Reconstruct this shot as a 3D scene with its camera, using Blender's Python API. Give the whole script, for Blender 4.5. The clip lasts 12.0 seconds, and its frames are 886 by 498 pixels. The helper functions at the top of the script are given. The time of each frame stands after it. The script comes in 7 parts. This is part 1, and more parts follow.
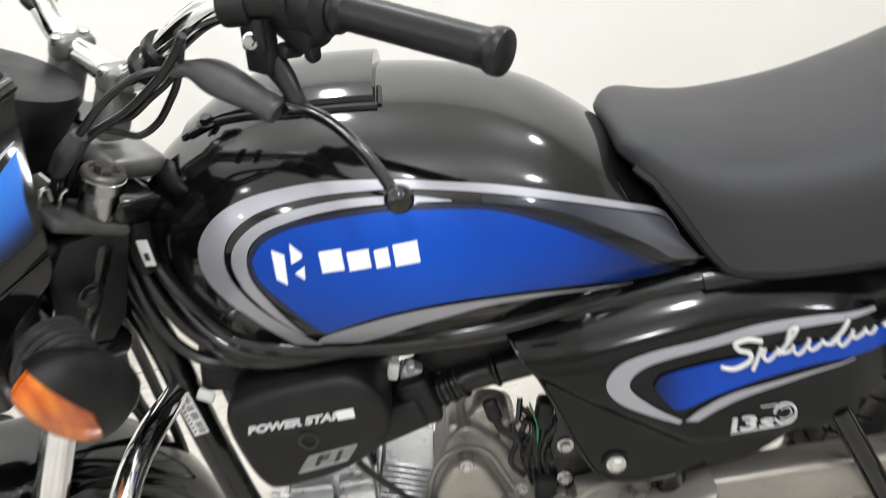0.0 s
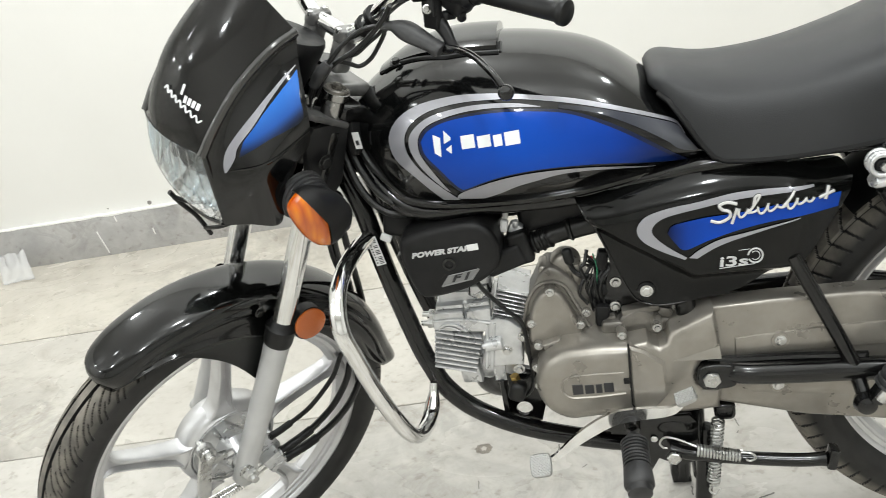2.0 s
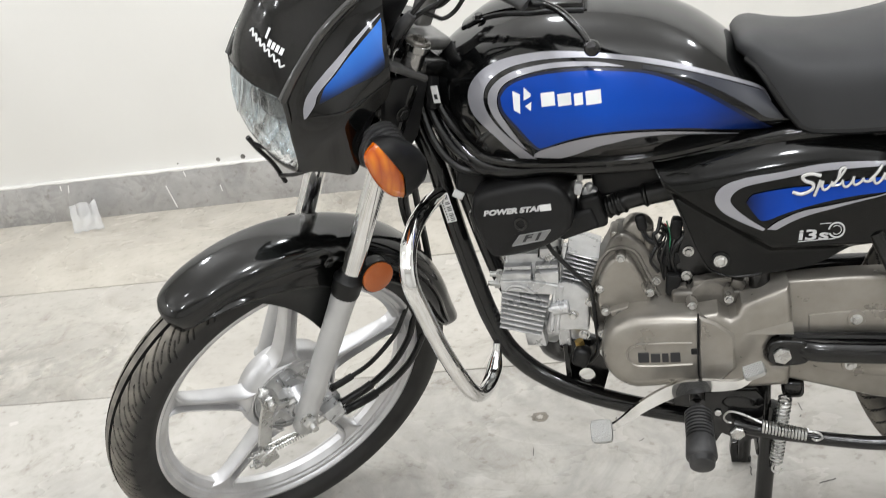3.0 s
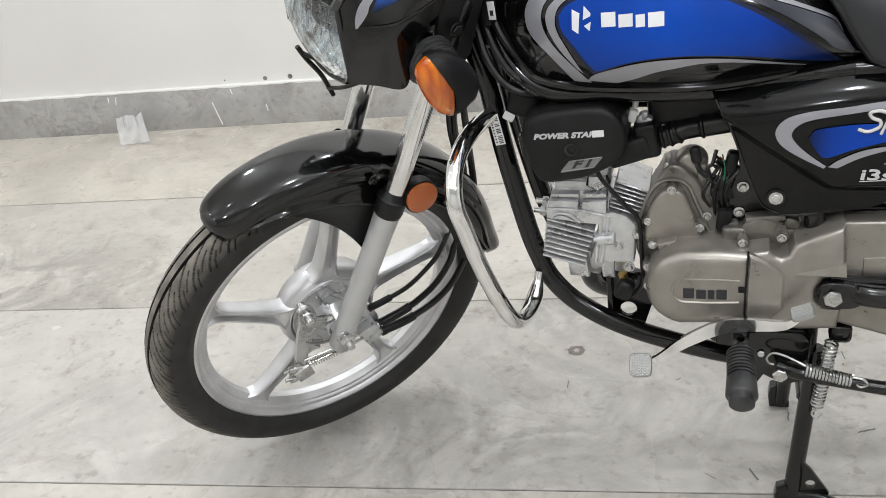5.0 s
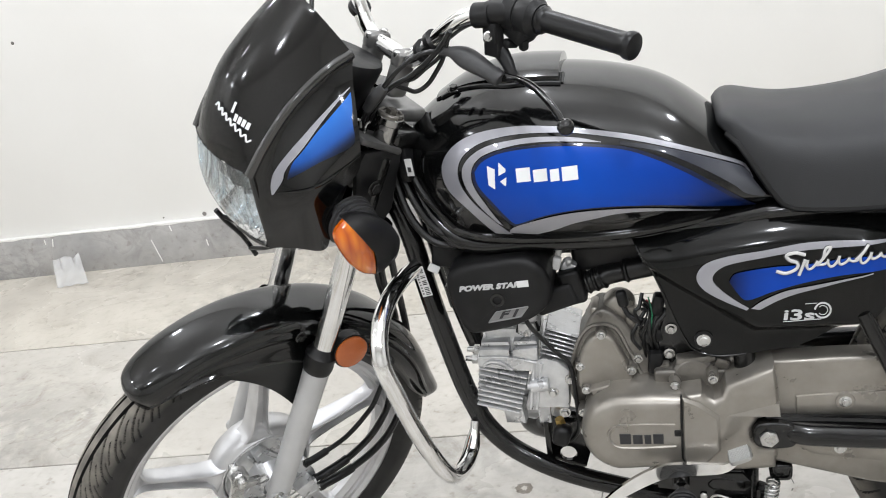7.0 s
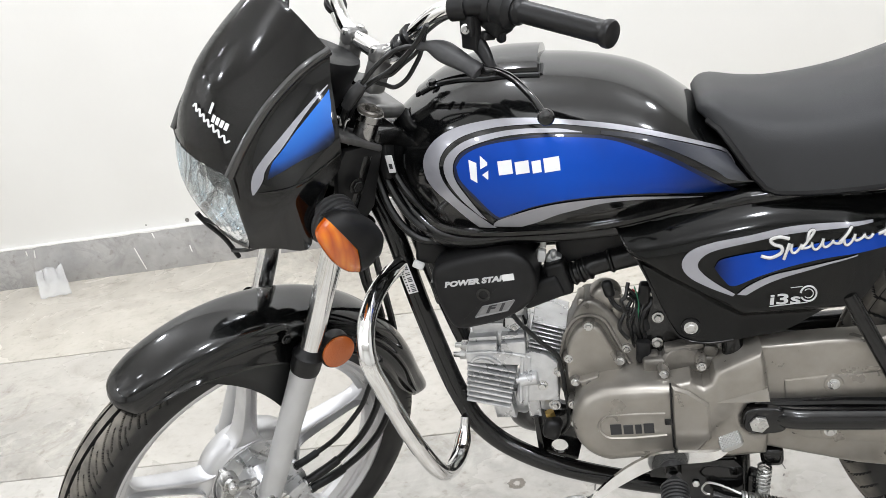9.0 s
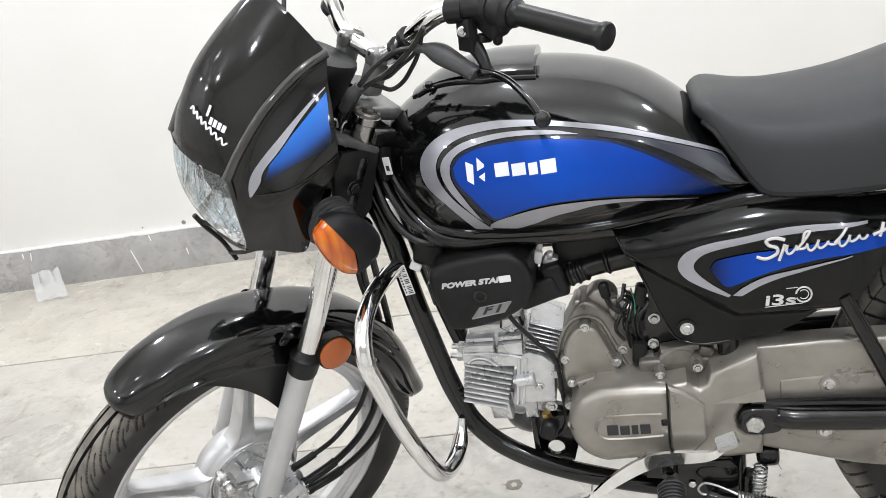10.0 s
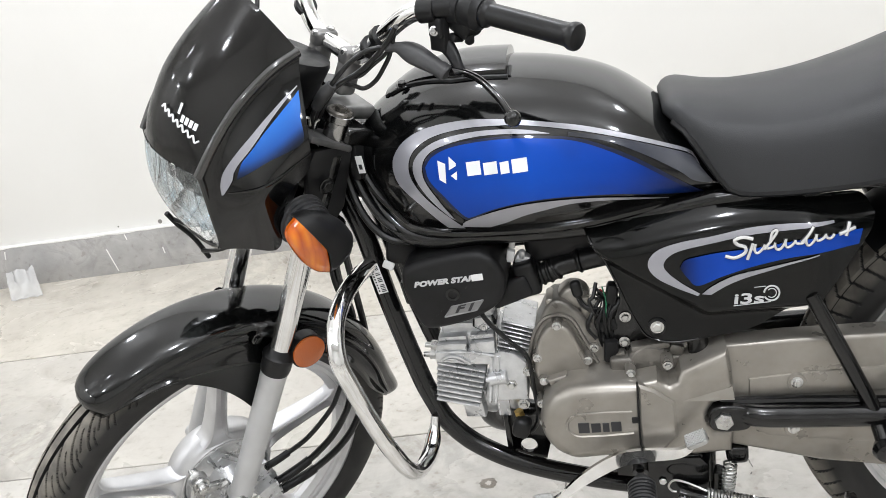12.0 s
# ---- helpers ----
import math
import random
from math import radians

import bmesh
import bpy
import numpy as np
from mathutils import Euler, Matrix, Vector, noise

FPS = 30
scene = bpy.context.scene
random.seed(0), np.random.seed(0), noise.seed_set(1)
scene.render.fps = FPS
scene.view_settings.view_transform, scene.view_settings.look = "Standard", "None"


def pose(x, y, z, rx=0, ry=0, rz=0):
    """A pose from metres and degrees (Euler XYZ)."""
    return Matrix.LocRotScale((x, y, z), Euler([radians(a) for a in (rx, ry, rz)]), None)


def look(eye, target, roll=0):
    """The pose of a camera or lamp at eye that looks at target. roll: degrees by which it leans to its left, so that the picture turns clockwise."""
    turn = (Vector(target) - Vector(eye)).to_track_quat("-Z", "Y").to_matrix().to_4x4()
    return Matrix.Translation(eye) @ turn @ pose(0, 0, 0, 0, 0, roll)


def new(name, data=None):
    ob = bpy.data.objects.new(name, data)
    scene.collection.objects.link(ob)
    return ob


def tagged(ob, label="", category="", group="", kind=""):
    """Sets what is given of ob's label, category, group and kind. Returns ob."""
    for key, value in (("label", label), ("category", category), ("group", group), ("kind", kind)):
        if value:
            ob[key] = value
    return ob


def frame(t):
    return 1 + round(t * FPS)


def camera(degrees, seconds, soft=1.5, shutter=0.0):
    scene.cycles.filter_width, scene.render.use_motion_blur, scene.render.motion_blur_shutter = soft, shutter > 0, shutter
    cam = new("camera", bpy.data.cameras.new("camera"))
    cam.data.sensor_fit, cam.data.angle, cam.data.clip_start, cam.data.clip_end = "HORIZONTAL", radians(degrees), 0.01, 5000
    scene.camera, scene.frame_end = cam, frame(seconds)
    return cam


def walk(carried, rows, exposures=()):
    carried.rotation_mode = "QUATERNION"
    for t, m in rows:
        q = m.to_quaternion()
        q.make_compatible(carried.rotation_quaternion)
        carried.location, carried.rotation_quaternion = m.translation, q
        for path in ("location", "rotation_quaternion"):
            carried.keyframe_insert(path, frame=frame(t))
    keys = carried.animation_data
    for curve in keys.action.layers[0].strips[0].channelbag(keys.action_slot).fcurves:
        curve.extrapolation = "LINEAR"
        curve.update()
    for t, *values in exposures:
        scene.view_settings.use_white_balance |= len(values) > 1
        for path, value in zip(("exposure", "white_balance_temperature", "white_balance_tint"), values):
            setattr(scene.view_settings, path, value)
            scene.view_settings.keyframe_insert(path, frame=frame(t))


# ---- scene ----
cam = camera(49.9, 12.0, 0.65, 0.35)
PATH = [
    (0, (0.525, -0.788, 1.119), (0.445, 1.005, 0.238), -9.3),
    (0.5, (0.466, -0.995, 1.15), (0.453, 0.797, 0.262), -9.8),
    (0.7, (0.434, -1.046, 1.182), (0.478, 0.701, 0.211), -7.8),
    (1, (0.437, -1.144, 1.162), (0.442, 0.65, 0.278), -7.1),
    (1.2, (0.453, -1.168, 1.192), (0.44, 0.62, 0.297), -6.9),
    (1.5, (0.538, -1.25, 1.185), (0.352, 0.561, 0.357), -9.3),
    (2, (0.58, -1.292, 1.181), (0.227, 0.502, 0.369), -10.8),
    (2.5, (0.574, -1.302, 1.176), (0.134, 0.475, 0.371), -10.9),
    (3, (0.556, -1.305, 1.157), (0.086, 0.451, 0.323), -9.3),
    (3.5, (0.554, -1.314, 1.135), (0.042, 0.383, 0.209), -9.3),
    (3.7, (0.552, -1.316, 1.13), (0.03, 0.37, 0.189), -9.1),
    (5.3, (0.543, -1.281, 1.132), (-0.01, 0.395, 0.192), -7.6),
    (5.5, (0.543, -1.268, 1.149), (-0.001, 0.43, 0.244), -7.7),
    (6, (0.546, -1.25, 1.171), (0.053, 0.524, 0.391), -7.7),
    (6.5, (0.564, -1.249, 1.168), (0.081, 0.538, 0.41), -8.8),
    (7, (0.579, -1.243, 1.176), (0.119, 0.551, 0.423), -8.9),
    (7.2, (0.587, -1.235, 1.178), (0.134, 0.564, 0.431), -8.8),
    (8.8, (0.579, -1.239, 1.168), (0.152, 0.561, 0.41), -10.4),
    (9, (0.579, -1.239, 1.168), (0.148, 0.561, 0.41), -10.4),
    (9.5, (0.578, -1.241, 1.167), (0.147, 0.557, 0.405), -10.3),
    (10, (0.579, -1.243, 1.169), (0.156, 0.56, 0.414), -10.4),
    (10.5, (0.581, -1.247, 1.176), (0.152, 0.557, 0.427), -10.3),
    (11, (0.588, -1.246, 1.173), (0.192, 0.562, 0.415), -10.0),
    (11.5, (0.584, -1.249, 1.169), (0.205, 0.562, 0.41), -9.8),
    (12, (0.59, -1.247, 1.167), (0.207, 0.563, 0.406), -9.8),
]
EXPOSURES = [
    # seconds, stops, kelvin, tint
    (0.0, 0.46, 6450, 9), (0.25, 0.76, 6650, 7), (0.5, 1.16, 6800, 5), (1.0, 1.0, 6650, 4), (1.5, 0.66, 6650, 6), (2.0, 0.36, 6500, 5), (2.5, 0.30, 6430, 7), (3.0, 0.22, 6450, 9), (3.5, 0.06, 6400, 10),
    (5.5, 0.09, 6350, 9), (6.0, 0.12, 6320, 9), (6.5, 0.18, 6300, 10), (7.0, 0.25, 6300, 10), (9.0, 0.35, 6310, 10), (12.0, 0.37, 6310, 10),
]
walk(cam, [(t, look(eye, target, roll)) for t, eye, target, roll in PATH], EXPOSURES)

# ---------------------------------------------------------------- world and lamps
world = bpy.data.worlds.new("world")
scene.world = world
world.use_nodes = True
world.node_tree.nodes["Background"].inputs[0].default_value = (0.9, 0.92, 1.0, 1)
world.node_tree.nodes["Background"].inputs[1].default_value = 0.02


def bulb_lamp(name, x, y, z, radius, watts, colour):
    data = bpy.data.lights.new(name, "POINT")
    data.shadow_soft_size, data.energy, data.color = radius, watts, colour
    ob = new(name, data)
    ob.location = (x, y, z)
    return ob


CEILING = 3.35
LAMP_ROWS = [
    # x, y, watts: bulbs hanging under the ceiling; the last two are added fill
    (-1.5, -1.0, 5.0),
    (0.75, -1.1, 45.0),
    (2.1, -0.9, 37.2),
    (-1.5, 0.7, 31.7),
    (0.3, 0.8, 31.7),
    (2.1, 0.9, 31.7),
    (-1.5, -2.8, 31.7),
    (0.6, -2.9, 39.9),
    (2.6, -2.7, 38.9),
    # unseen fill, added to brighten the west wall mirrored in the visor
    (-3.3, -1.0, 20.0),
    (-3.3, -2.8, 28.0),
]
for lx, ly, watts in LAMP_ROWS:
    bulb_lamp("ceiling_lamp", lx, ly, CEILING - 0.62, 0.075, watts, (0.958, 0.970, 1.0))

# ---------------------------------------------------------------- materials
def material(name, colour, rough=0.5, metal=0.0, coat=0.0, spec=0.5):
    m = bpy.data.materials.new(name)
    m.use_nodes = True
    b = m.node_tree.nodes["Principled BSDF"]
    b.inputs["Base Color"].default_value = (*colour, 1)
    b.inputs["Roughness"].default_value = rough
    b.inputs["Metallic"].default_value = metal
    b.inputs["Coat Weight"].default_value = coat
    b.inputs["Coat Roughness"].default_value = 0.03
    b.inputs["Specular IOR Level"].default_value = spec
    return m


def node(m, kind, **values):
    n = m.node_tree.nodes.new(kind)
    for key, value in values.items():
        n.inputs[key.replace("_", " ")].default_value = value
    return n


def link(m, a, out, b, into):
    m.node_tree.links.new(a.outputs[out], b.inputs[into])


def bsdf(m):
    return m.node_tree.nodes["Principled BSDF"]


def coords(m, scale=(1, 1, 1), kind="Object"):
    tc, mp = node(m, "ShaderNodeTexCoord"), node(m, "ShaderNodeMapping")
    mp.inputs["Scale"].default_value = scale
    link(m, tc, kind, mp, "Vector")
    return mp


def ramp(m, source, out, stops):
    r = node(m, "ShaderNodeValToRGB")
    el = r.color_ramp.elements
    while len(el) < len(stops):
        el.new(0.5)
    for e, (at, c) in zip(el, stops):
        e.position, e.color = at, (*c, 1) if len(c) == 3 else c
    link(m, source, out, r, "Fac")
    return r


def grain(m, scale, strength, distance=0.001, detail=4.0, stretch=(1, 1, 1)):
    """Fine relief."""
    mp = coords(m, stretch)
    n = node(m, "ShaderNodeTexNoise", Scale=scale, Detail=detail)
    link(m, mp, "Vector", n, "Vector")
    b = node(m, "ShaderNodeBump", Strength=strength, Distance=distance)
    link(m, n, "Fac", b, "Height")
    link(m, b, "Normal", bsdf(m), "Normal")
    return n


def mottled(m, scale, a, b, rough=None, detail=5.0, stretch=(1, 1, 1), low=0.35, high=0.65):
    """Colour that wanders between two tones, and roughness with it."""
    mp = coords(m, stretch)
    n = node(m, "ShaderNodeTexNoise", Scale=scale, Detail=detail)
    link(m, mp, "Vector", n, "Vector")
    r = ramp(m, n, "Fac", [(low, a), (high, b)])
    link(m, r, "Color", bsdf(m), "Base Color")
    if rough:
        q = ramp(m, n, "Fac", [(low, (rough[0],) * 3), (high, (rough[1],) * 3)])
        link(m, q, "Color", bsdf(m), "Roughness")
    return m


BLACK_PAINT = material("black_gloss_paint", (0.003, 0.003, 0.0033), 0.08, spec=0.55)
mottled(BLACK_PAINT, 9.0, (0.0018, 0.0019, 0.0021), (0.0034, 0.0036, 0.0035), (0.07, 0.11))
# nearly the same black as the gloss paint, with a lower specular level
PANEL_BLACK = material("black_low_sheen_panel", (0.003, 0.003, 0.003), 0.12, spec=0.28)
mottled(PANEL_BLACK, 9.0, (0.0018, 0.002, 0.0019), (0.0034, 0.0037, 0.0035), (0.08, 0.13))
BLUE_PAINT = material("blue_metallic_decal", (0.01, 0.05, 0.5), 0.30, coat=0.05, spec=0.22)
SILVER_BAND = material("silver_decal", (0.3, 0.3, 0.33), 0.32, 0.35, coat=0.6)
WHITE_MARK = material("white_decal", (0.8, 0.81, 0.82), 0.35, coat=0.4)
SCRIPT_WHITE = material("silver_white_script", (0.58, 0.575, 0.56), 0.4, coat=0.3)
DARK_MARK = material("dark_ink", (0.02, 0.02, 0.022), 0.5)
LETTER_GREY = material("pale_grey_lettering", (0.5, 0.5, 0.5), 0.45)
SEAT_VINYL = material("black_seat_vinyl", (0.014, 0.0145, 0.0155), 0.5, spec=0.32)
mottled(SEAT_VINYL, 7.0, (0.015, 0.0157, 0.0170), (0.024, 0.0248, 0.0264), (0.38, 0.52))
grain(SEAT_VINYL, 900.0, 0.35, 0.0006)
PLASTIC = material("black_satin_plastic", (0.007, 0.007, 0.0073), 0.45, spec=0.28)
mottled(PLASTIC, 25.0, (0.005, 0.005, 0.0053), (0.011, 0.011, 0.0113), (0.36, 0.55))
grain(PLASTIC, 700.0, 0.2, 0.0004)
SKIRT_PLASTIC = material("satin_moulded_plastic", (0.009, 0.0095, 0.009), 0.32, spec=0.4)
mottled(SKIRT_PLASTIC, 30.0, (0.007, 0.0075, 0.007), (0.012, 0.0125, 0.012), (0.28, 0.38))
grain(SKIRT_PLASTIC, 900.0, 0.25, 0.0004)
BLACK_METAL = material("black_enamelled_steel", (0.004, 0.004, 0.0043), 0.15, spec=0.5)
mottled(BLACK_METAL, 40.0, (0.002, 0.002, 0.002), (0.006, 0.006, 0.006), (0.07, 0.22))
grain(BLACK_METAL, 220.0, 0.12, 0.0006)
RUBBER = material("tyre_rubber", (0.018, 0.018, 0.018), 0.62)
# dust lies on the running surface, the sidewall stays black
rub = coords(RUBBER)
flat = node(RUBBER, "ShaderNodeVectorMath")
flat.operation = "MULTIPLY"
flat.inputs[1].default_value = (1, 0, 1)
link(RUBBER, rub, "Vector", flat, 0)
far = node(RUBBER, "ShaderNodeVectorMath")
far.operation = "LENGTH"
link(RUBBER, flat, "Vector", far, 0)
dust = ramp(RUBBER, far, "Value", [(0.281, (0.013, 0.0127, 0.012)), (0.292, (0.105, 0.097, 0.084)), (0.303, (0.17, 0.158, 0.137))])
spot = node(RUBBER, "ShaderNodeTexNoise", Scale=40.0, Detail=6.0)
link(RUBBER, rub, "Vector", spot, "Vector")
tone = ramp(RUBBER, spot, "Fac", [(0.35, (0.6, 0.6, 0.6)), (0.65, (1.25, 1.23, 1.2))])
rmix = node(RUBBER, "ShaderNodeMix")
rmix.data_type, rmix.blend_type = "RGBA", "MULTIPLY"
rmix.inputs[0].default_value = 1.0
RUBBER.node_tree.links.new(dust.outputs["Color"], rmix.inputs[6])
RUBBER.node_tree.links.new(tone.outputs["Color"], rmix.inputs[7])
RUBBER.node_tree.links.new(rmix.outputs[2], bsdf(RUBBER).inputs["Base Color"])
grain(RUBBER, 500.0, 0.25, 0.0006)
# dust-free rubber of the grooves, its colour darkened for the shade inside them
GROOVE_SHADE_RUBBER = material("shaded_clean_groove_rubber", (0.010, 0.010, 0.010), 0.6, spec=0.3)
SOFT_RUBBER = material("black_soft_rubber", (0.007, 0.007, 0.0073), 0.36, spec=0.3)
grain(SOFT_RUBBER, 400.0, 0.2, 0.0005)
BOOT_RUBBER = material("dusty_grey_black_rubber", (0.028, 0.0285, 0.029), 0.5, spec=0.45)
mottled(BOOT_RUBBER, 45.0, (0.018, 0.018, 0.0185), (0.044, 0.044, 0.045), (0.36, 0.56))
grain(BOOT_RUBBER, 300.0, 0.25, 0.0006)
CABLE = material("black_cable_sheath", (0.005, 0.005, 0.005), 0.30, spec=0.4)
CHROME = material("chrome_plate", (0.78, 0.78, 0.78), 0.07, 1.0)
mottled(CHROME, 30.0, (0.72, 0.72, 0.71), (0.82, 0.82, 0.82), (0.05, 0.12))
DARK_CHROME = material("dull_dark_plating", (0.30, 0.295, 0.29), 0.20, 1.0)
mottled(DARK_CHROME, 40.0, (0.24, 0.236, 0.23), (0.36, 0.355, 0.35), (0.14, 0.28))
STEEL = material("zinc_plated_steel", (0.55, 0.55, 0.54), 0.28, 1.0)
mottled(STEEL, 60.0, (0.45, 0.45, 0.44), (0.65, 0.65, 0.64), (0.2, 0.4))
ALLOY = material("silver_painted_alloy", (0.62, 0.62, 0.63), 0.28, 0.85)
mottled(ALLOY, 20.0, (0.54, 0.54, 0.55), (0.66, 0.66, 0.67), (0.36, 0.48))
grain(ALLOY, 320.0, 0.15, 0.0005)
CAST = material("bare_cast_aluminium", (0.6, 0.6, 0.6), 0.34, 0.65)
mottled(CAST, 35.0, (0.50, 0.505, 0.51), (0.72, 0.725, 0.73), (0.24, 0.42))
grain(CAST, 260.0, 0.5, 0.0008, 8.0)
CASE_GREY = material("warm_grey_engine_paint", (0.29, 0.272, 0.245), 0.34, 0.62)
mottled(CASE_GREY, 30.0, (0.255, 0.238, 0.211), (0.315, 0.295, 0.263), (0.27, 0.38), 8.0)
grain(CASE_GREY, 600.0, 0.18, 0.0004)
CASE_DARK = material("dull_raw_casting", (0.17, 0.16, 0.143), 0.4, 0.5)
mottled(CASE_DARK, 22.0, (0.105, 0.098, 0.086), (0.24, 0.226, 0.203), (0.26, 0.5), 7.0)
grain(CASE_DARK, 300.0, 0.5, 0.0008, 8.0)
YOKE_GREY = material("dull_grey_yoke_casting", (0.26, 0.255, 0.25), 0.42, 0.5)
mottled(YOKE_GREY, 30.0, (0.13, 0.128, 0.124), (0.24, 0.236, 0.23), (0.28, 0.46))
FORK_DULL = material("dull_dark_grey_bracket", (0.07, 0.069, 0.067), 0.5, 0.3)
mottled(FORK_DULL, 40.0, (0.05, 0.05, 0.049), (0.10, 0.098, 0.095), (0.4, 0.6))
BADGE_GREY = material("brushed_grey_badge", (0.22, 0.22, 0.22), 0.4, 0.4)
FORK_GREY = material("grey_fork_slider_paint", (0.5, 0.5, 0.5), 0.38, 0.3)
mottled(FORK_GREY, 20.0, (0.47, 0.47, 0.47), (0.53, 0.53, 0.53), (0.32, 0.44))
BRASS = material("brass_fitting", (0.5, 0.35, 0.12), 0.35, 1.0)
PAPER = material("white_paper_label", (0.7, 0.7, 0.69), 0.55)
ORANGE = material("amber_lens", (0.85, 0.21, 0.008), 0.10, coat=0.5)
bsdf(ORANGE).inputs["Transmission Weight"].default_value = 0.2
bsdf(ORANGE).inputs["Subsurface Weight"].default_value = 0.15
ov = node(ORANGE, "ShaderNodeTexVoronoi", Scale=70.0)
link(ORANGE, coords(ORANGE, (1.6, 1, 0.22)), "Vector", ov, "Vector")
oc = ramp(ORANGE, ov, "Distance", [(0.1, (0.88, 0.25, 0.006)), (0.45, (0.74, 0.165, 0.004)), (0.8, (0.52, 0.085, 0.003))])
link(ORANGE, oc, "Color", bsdf(ORANGE), "Base Color")
ob_ = node(ORANGE, "ShaderNodeBump", Strength=0.35, Distance=0.002)
link(ORANGE, ov, "Distance", ob_, "Height")
link(ORANGE, ob_, "Normal", bsdf(ORANGE), "Normal")
REFLEX = material("amber_reflector", (0.44, 0.105, 0.018), 0.25, coat=0.3)
rx = node(REFLEX, "ShaderNodeTexVoronoi", Scale=420.0)
link(REFLEX, coords(REFLEX), "Vector", rx, "Vector")
rb = node(REFLEX, "ShaderNodeBump", Strength=0.3, Distance=0.001)
link(REFLEX, rx, "Distance", rb, "Height")
link(REFLEX, rb, "Normal", bsdf(REFLEX), "Normal")
GLASS = material("clear_lens", (0.95, 0.97, 0.98), 0.03)
bsdf(GLASS).inputs["Transmission Weight"].default_value = 1.0
bsdf(GLASS).inputs["IOR"].default_value = 1.35
VISOR = material("smoked_gloss_visor", (0.014, 0.0137, 0.0132), 0.08, spec=1.0)
mottled(VISOR, 6.0, (0.012, 0.0117, 0.0112), (0.017, 0.0166, 0.016), (0.09, 0.13))
RED_WIRE = material("red_wire", (0.35, 0.01, 0.02), 0.4)
GREEN_WIRE = material("green_wire", (0.01, 0.16, 0.07), 0.4)
FILM = material("clear_plastic_film", (0.9, 0.9, 0.9), 0.15)
bsdf(FILM).inputs["Transmission Weight"].default_value = 0.3
bsdf(FILM).inputs["Alpha"].default_value = 0.6

# blue decal: darkens towards its rear end and its rim
mp = coords(BLUE_PAINT)
sep = node(BLUE_PAINT, "ShaderNodeSeparateXYZ")
link(BLUE_PAINT, mp, "Vector", sep, "Vector")
nz = node(BLUE_PAINT, "ShaderNodeTexNoise", Scale=6.0, Detail=3.0)
link(BLUE_PAINT, mp, "Vector", nz, "Vector")
bl = ramp(BLUE_PAINT, nz, "Fac", [(0.3, (0.0005, 0.036, 0.29)), (0.7, (0.0005, 0.050, 0.38))])
fade = ramp(BLUE_PAINT, sep, "X", [(0.648, (0.03, 0.03, 0.05)), (0.675, (0.75, 0.75, 0.75)), (0.70, (1, 1, 1))])
bmix = node(BLUE_PAINT, "ShaderNodeMix")
bmix.data_type, bmix.blend_type = "RGBA", "MULTIPLY"
bmix.inputs[0].default_value = 1.0
BLUE_PAINT.node_tree.links.new(bl.outputs["Color"], bmix.inputs[6])
BLUE_PAINT.node_tree.links.new(fade.outputs["Color"], bmix.inputs[7])
BLUE_PAINT.node_tree.links.new(bmix.outputs[2], bsdf(BLUE_PAINT).inputs["Base Color"])

TANK_BLUE = material("blue_decal_fading_to_black", (0.01, 0.05, 0.5), 0.30, coat=0.05, spec=0.22)
mp = coords(TANK_BLUE)
sep = node(TANK_BLUE, "ShaderNodeSeparateXYZ")
link(TANK_BLUE, mp, "Vector", sep, "Vector")
tb = ramp(TANK_BLUE, sep, "X", [(0.36, (0.0005, 0.044, 0.33)), (0.48, (0.0005, 0.060, 0.42)), (0.59, (0.0005, 0.038, 0.30)), (0.64, (0.0008, 0.016, 0.12)), (0.68, (0.001, 0.004, 0.025))])
link(TANK_BLUE, tb, "Color", bsdf(TANK_BLUE), "Base Color")
NAVY_MARK = material("dark_navy_print", (0.0015, 0.006, 0.035), 0.28, coat=0.2, spec=0.35)
GREY_FADE = material("grey_tint_print", (0.1, 0.1, 0.11), 0.28, coat=0.3, spec=0.4)
sep = node(GREY_FADE, "ShaderNodeSeparateXYZ")
link(GREY_FADE, coords(GREY_FADE), "Vector", sep, "Vector")
gf = ramp(GREY_FADE, sep, "X", [(0.53, (0.003, 0.004, 0.010)), (0.60, (0.014, 0.017, 0.030)), (0.655, (0.060, 0.063, 0.075)), (0.695, (0.035, 0.037, 0.043))])
link(GREY_FADE, gf, "Color", bsdf(GREY_FADE), "Base Color")
SKY_BLUE = material("light_blue_decal", (0.012, 0.13, 0.6), 0.34, coat=0.0, spec=0.3)
mp = coords(SKY_BLUE)
# the print fades to black along its slanting lower edge
slant = node(SKY_BLUE, "ShaderNodeVectorMath")
slant.operation = "DOT_PRODUCT"
slant.inputs[1].default_value = (-0.364, 0, 1)
link(SKY_BLUE, mp, "Vector", slant, 0)
sb = ramp(SKY_BLUE, slant, "Value", [(0.9165, (0.004, 0.005, 0.007)), (0.9225, (0.006, 0.020, 0.08)), (0.930, (0.008, 0.075, 0.33)), (0.945, (0.014, 0.13, 0.50))])
link(SKY_BLUE, sb, "Color", bsdf(SKY_BLUE), "Base Color")
LAMP_CHROME = material("fluted_lamp_chrome", (0.66, 0.75, 0.80), 0.05, 1.0)
FLOOR_STONE = material("white_marble_slab", (0.6, 0.58, 0.54), 0.22)


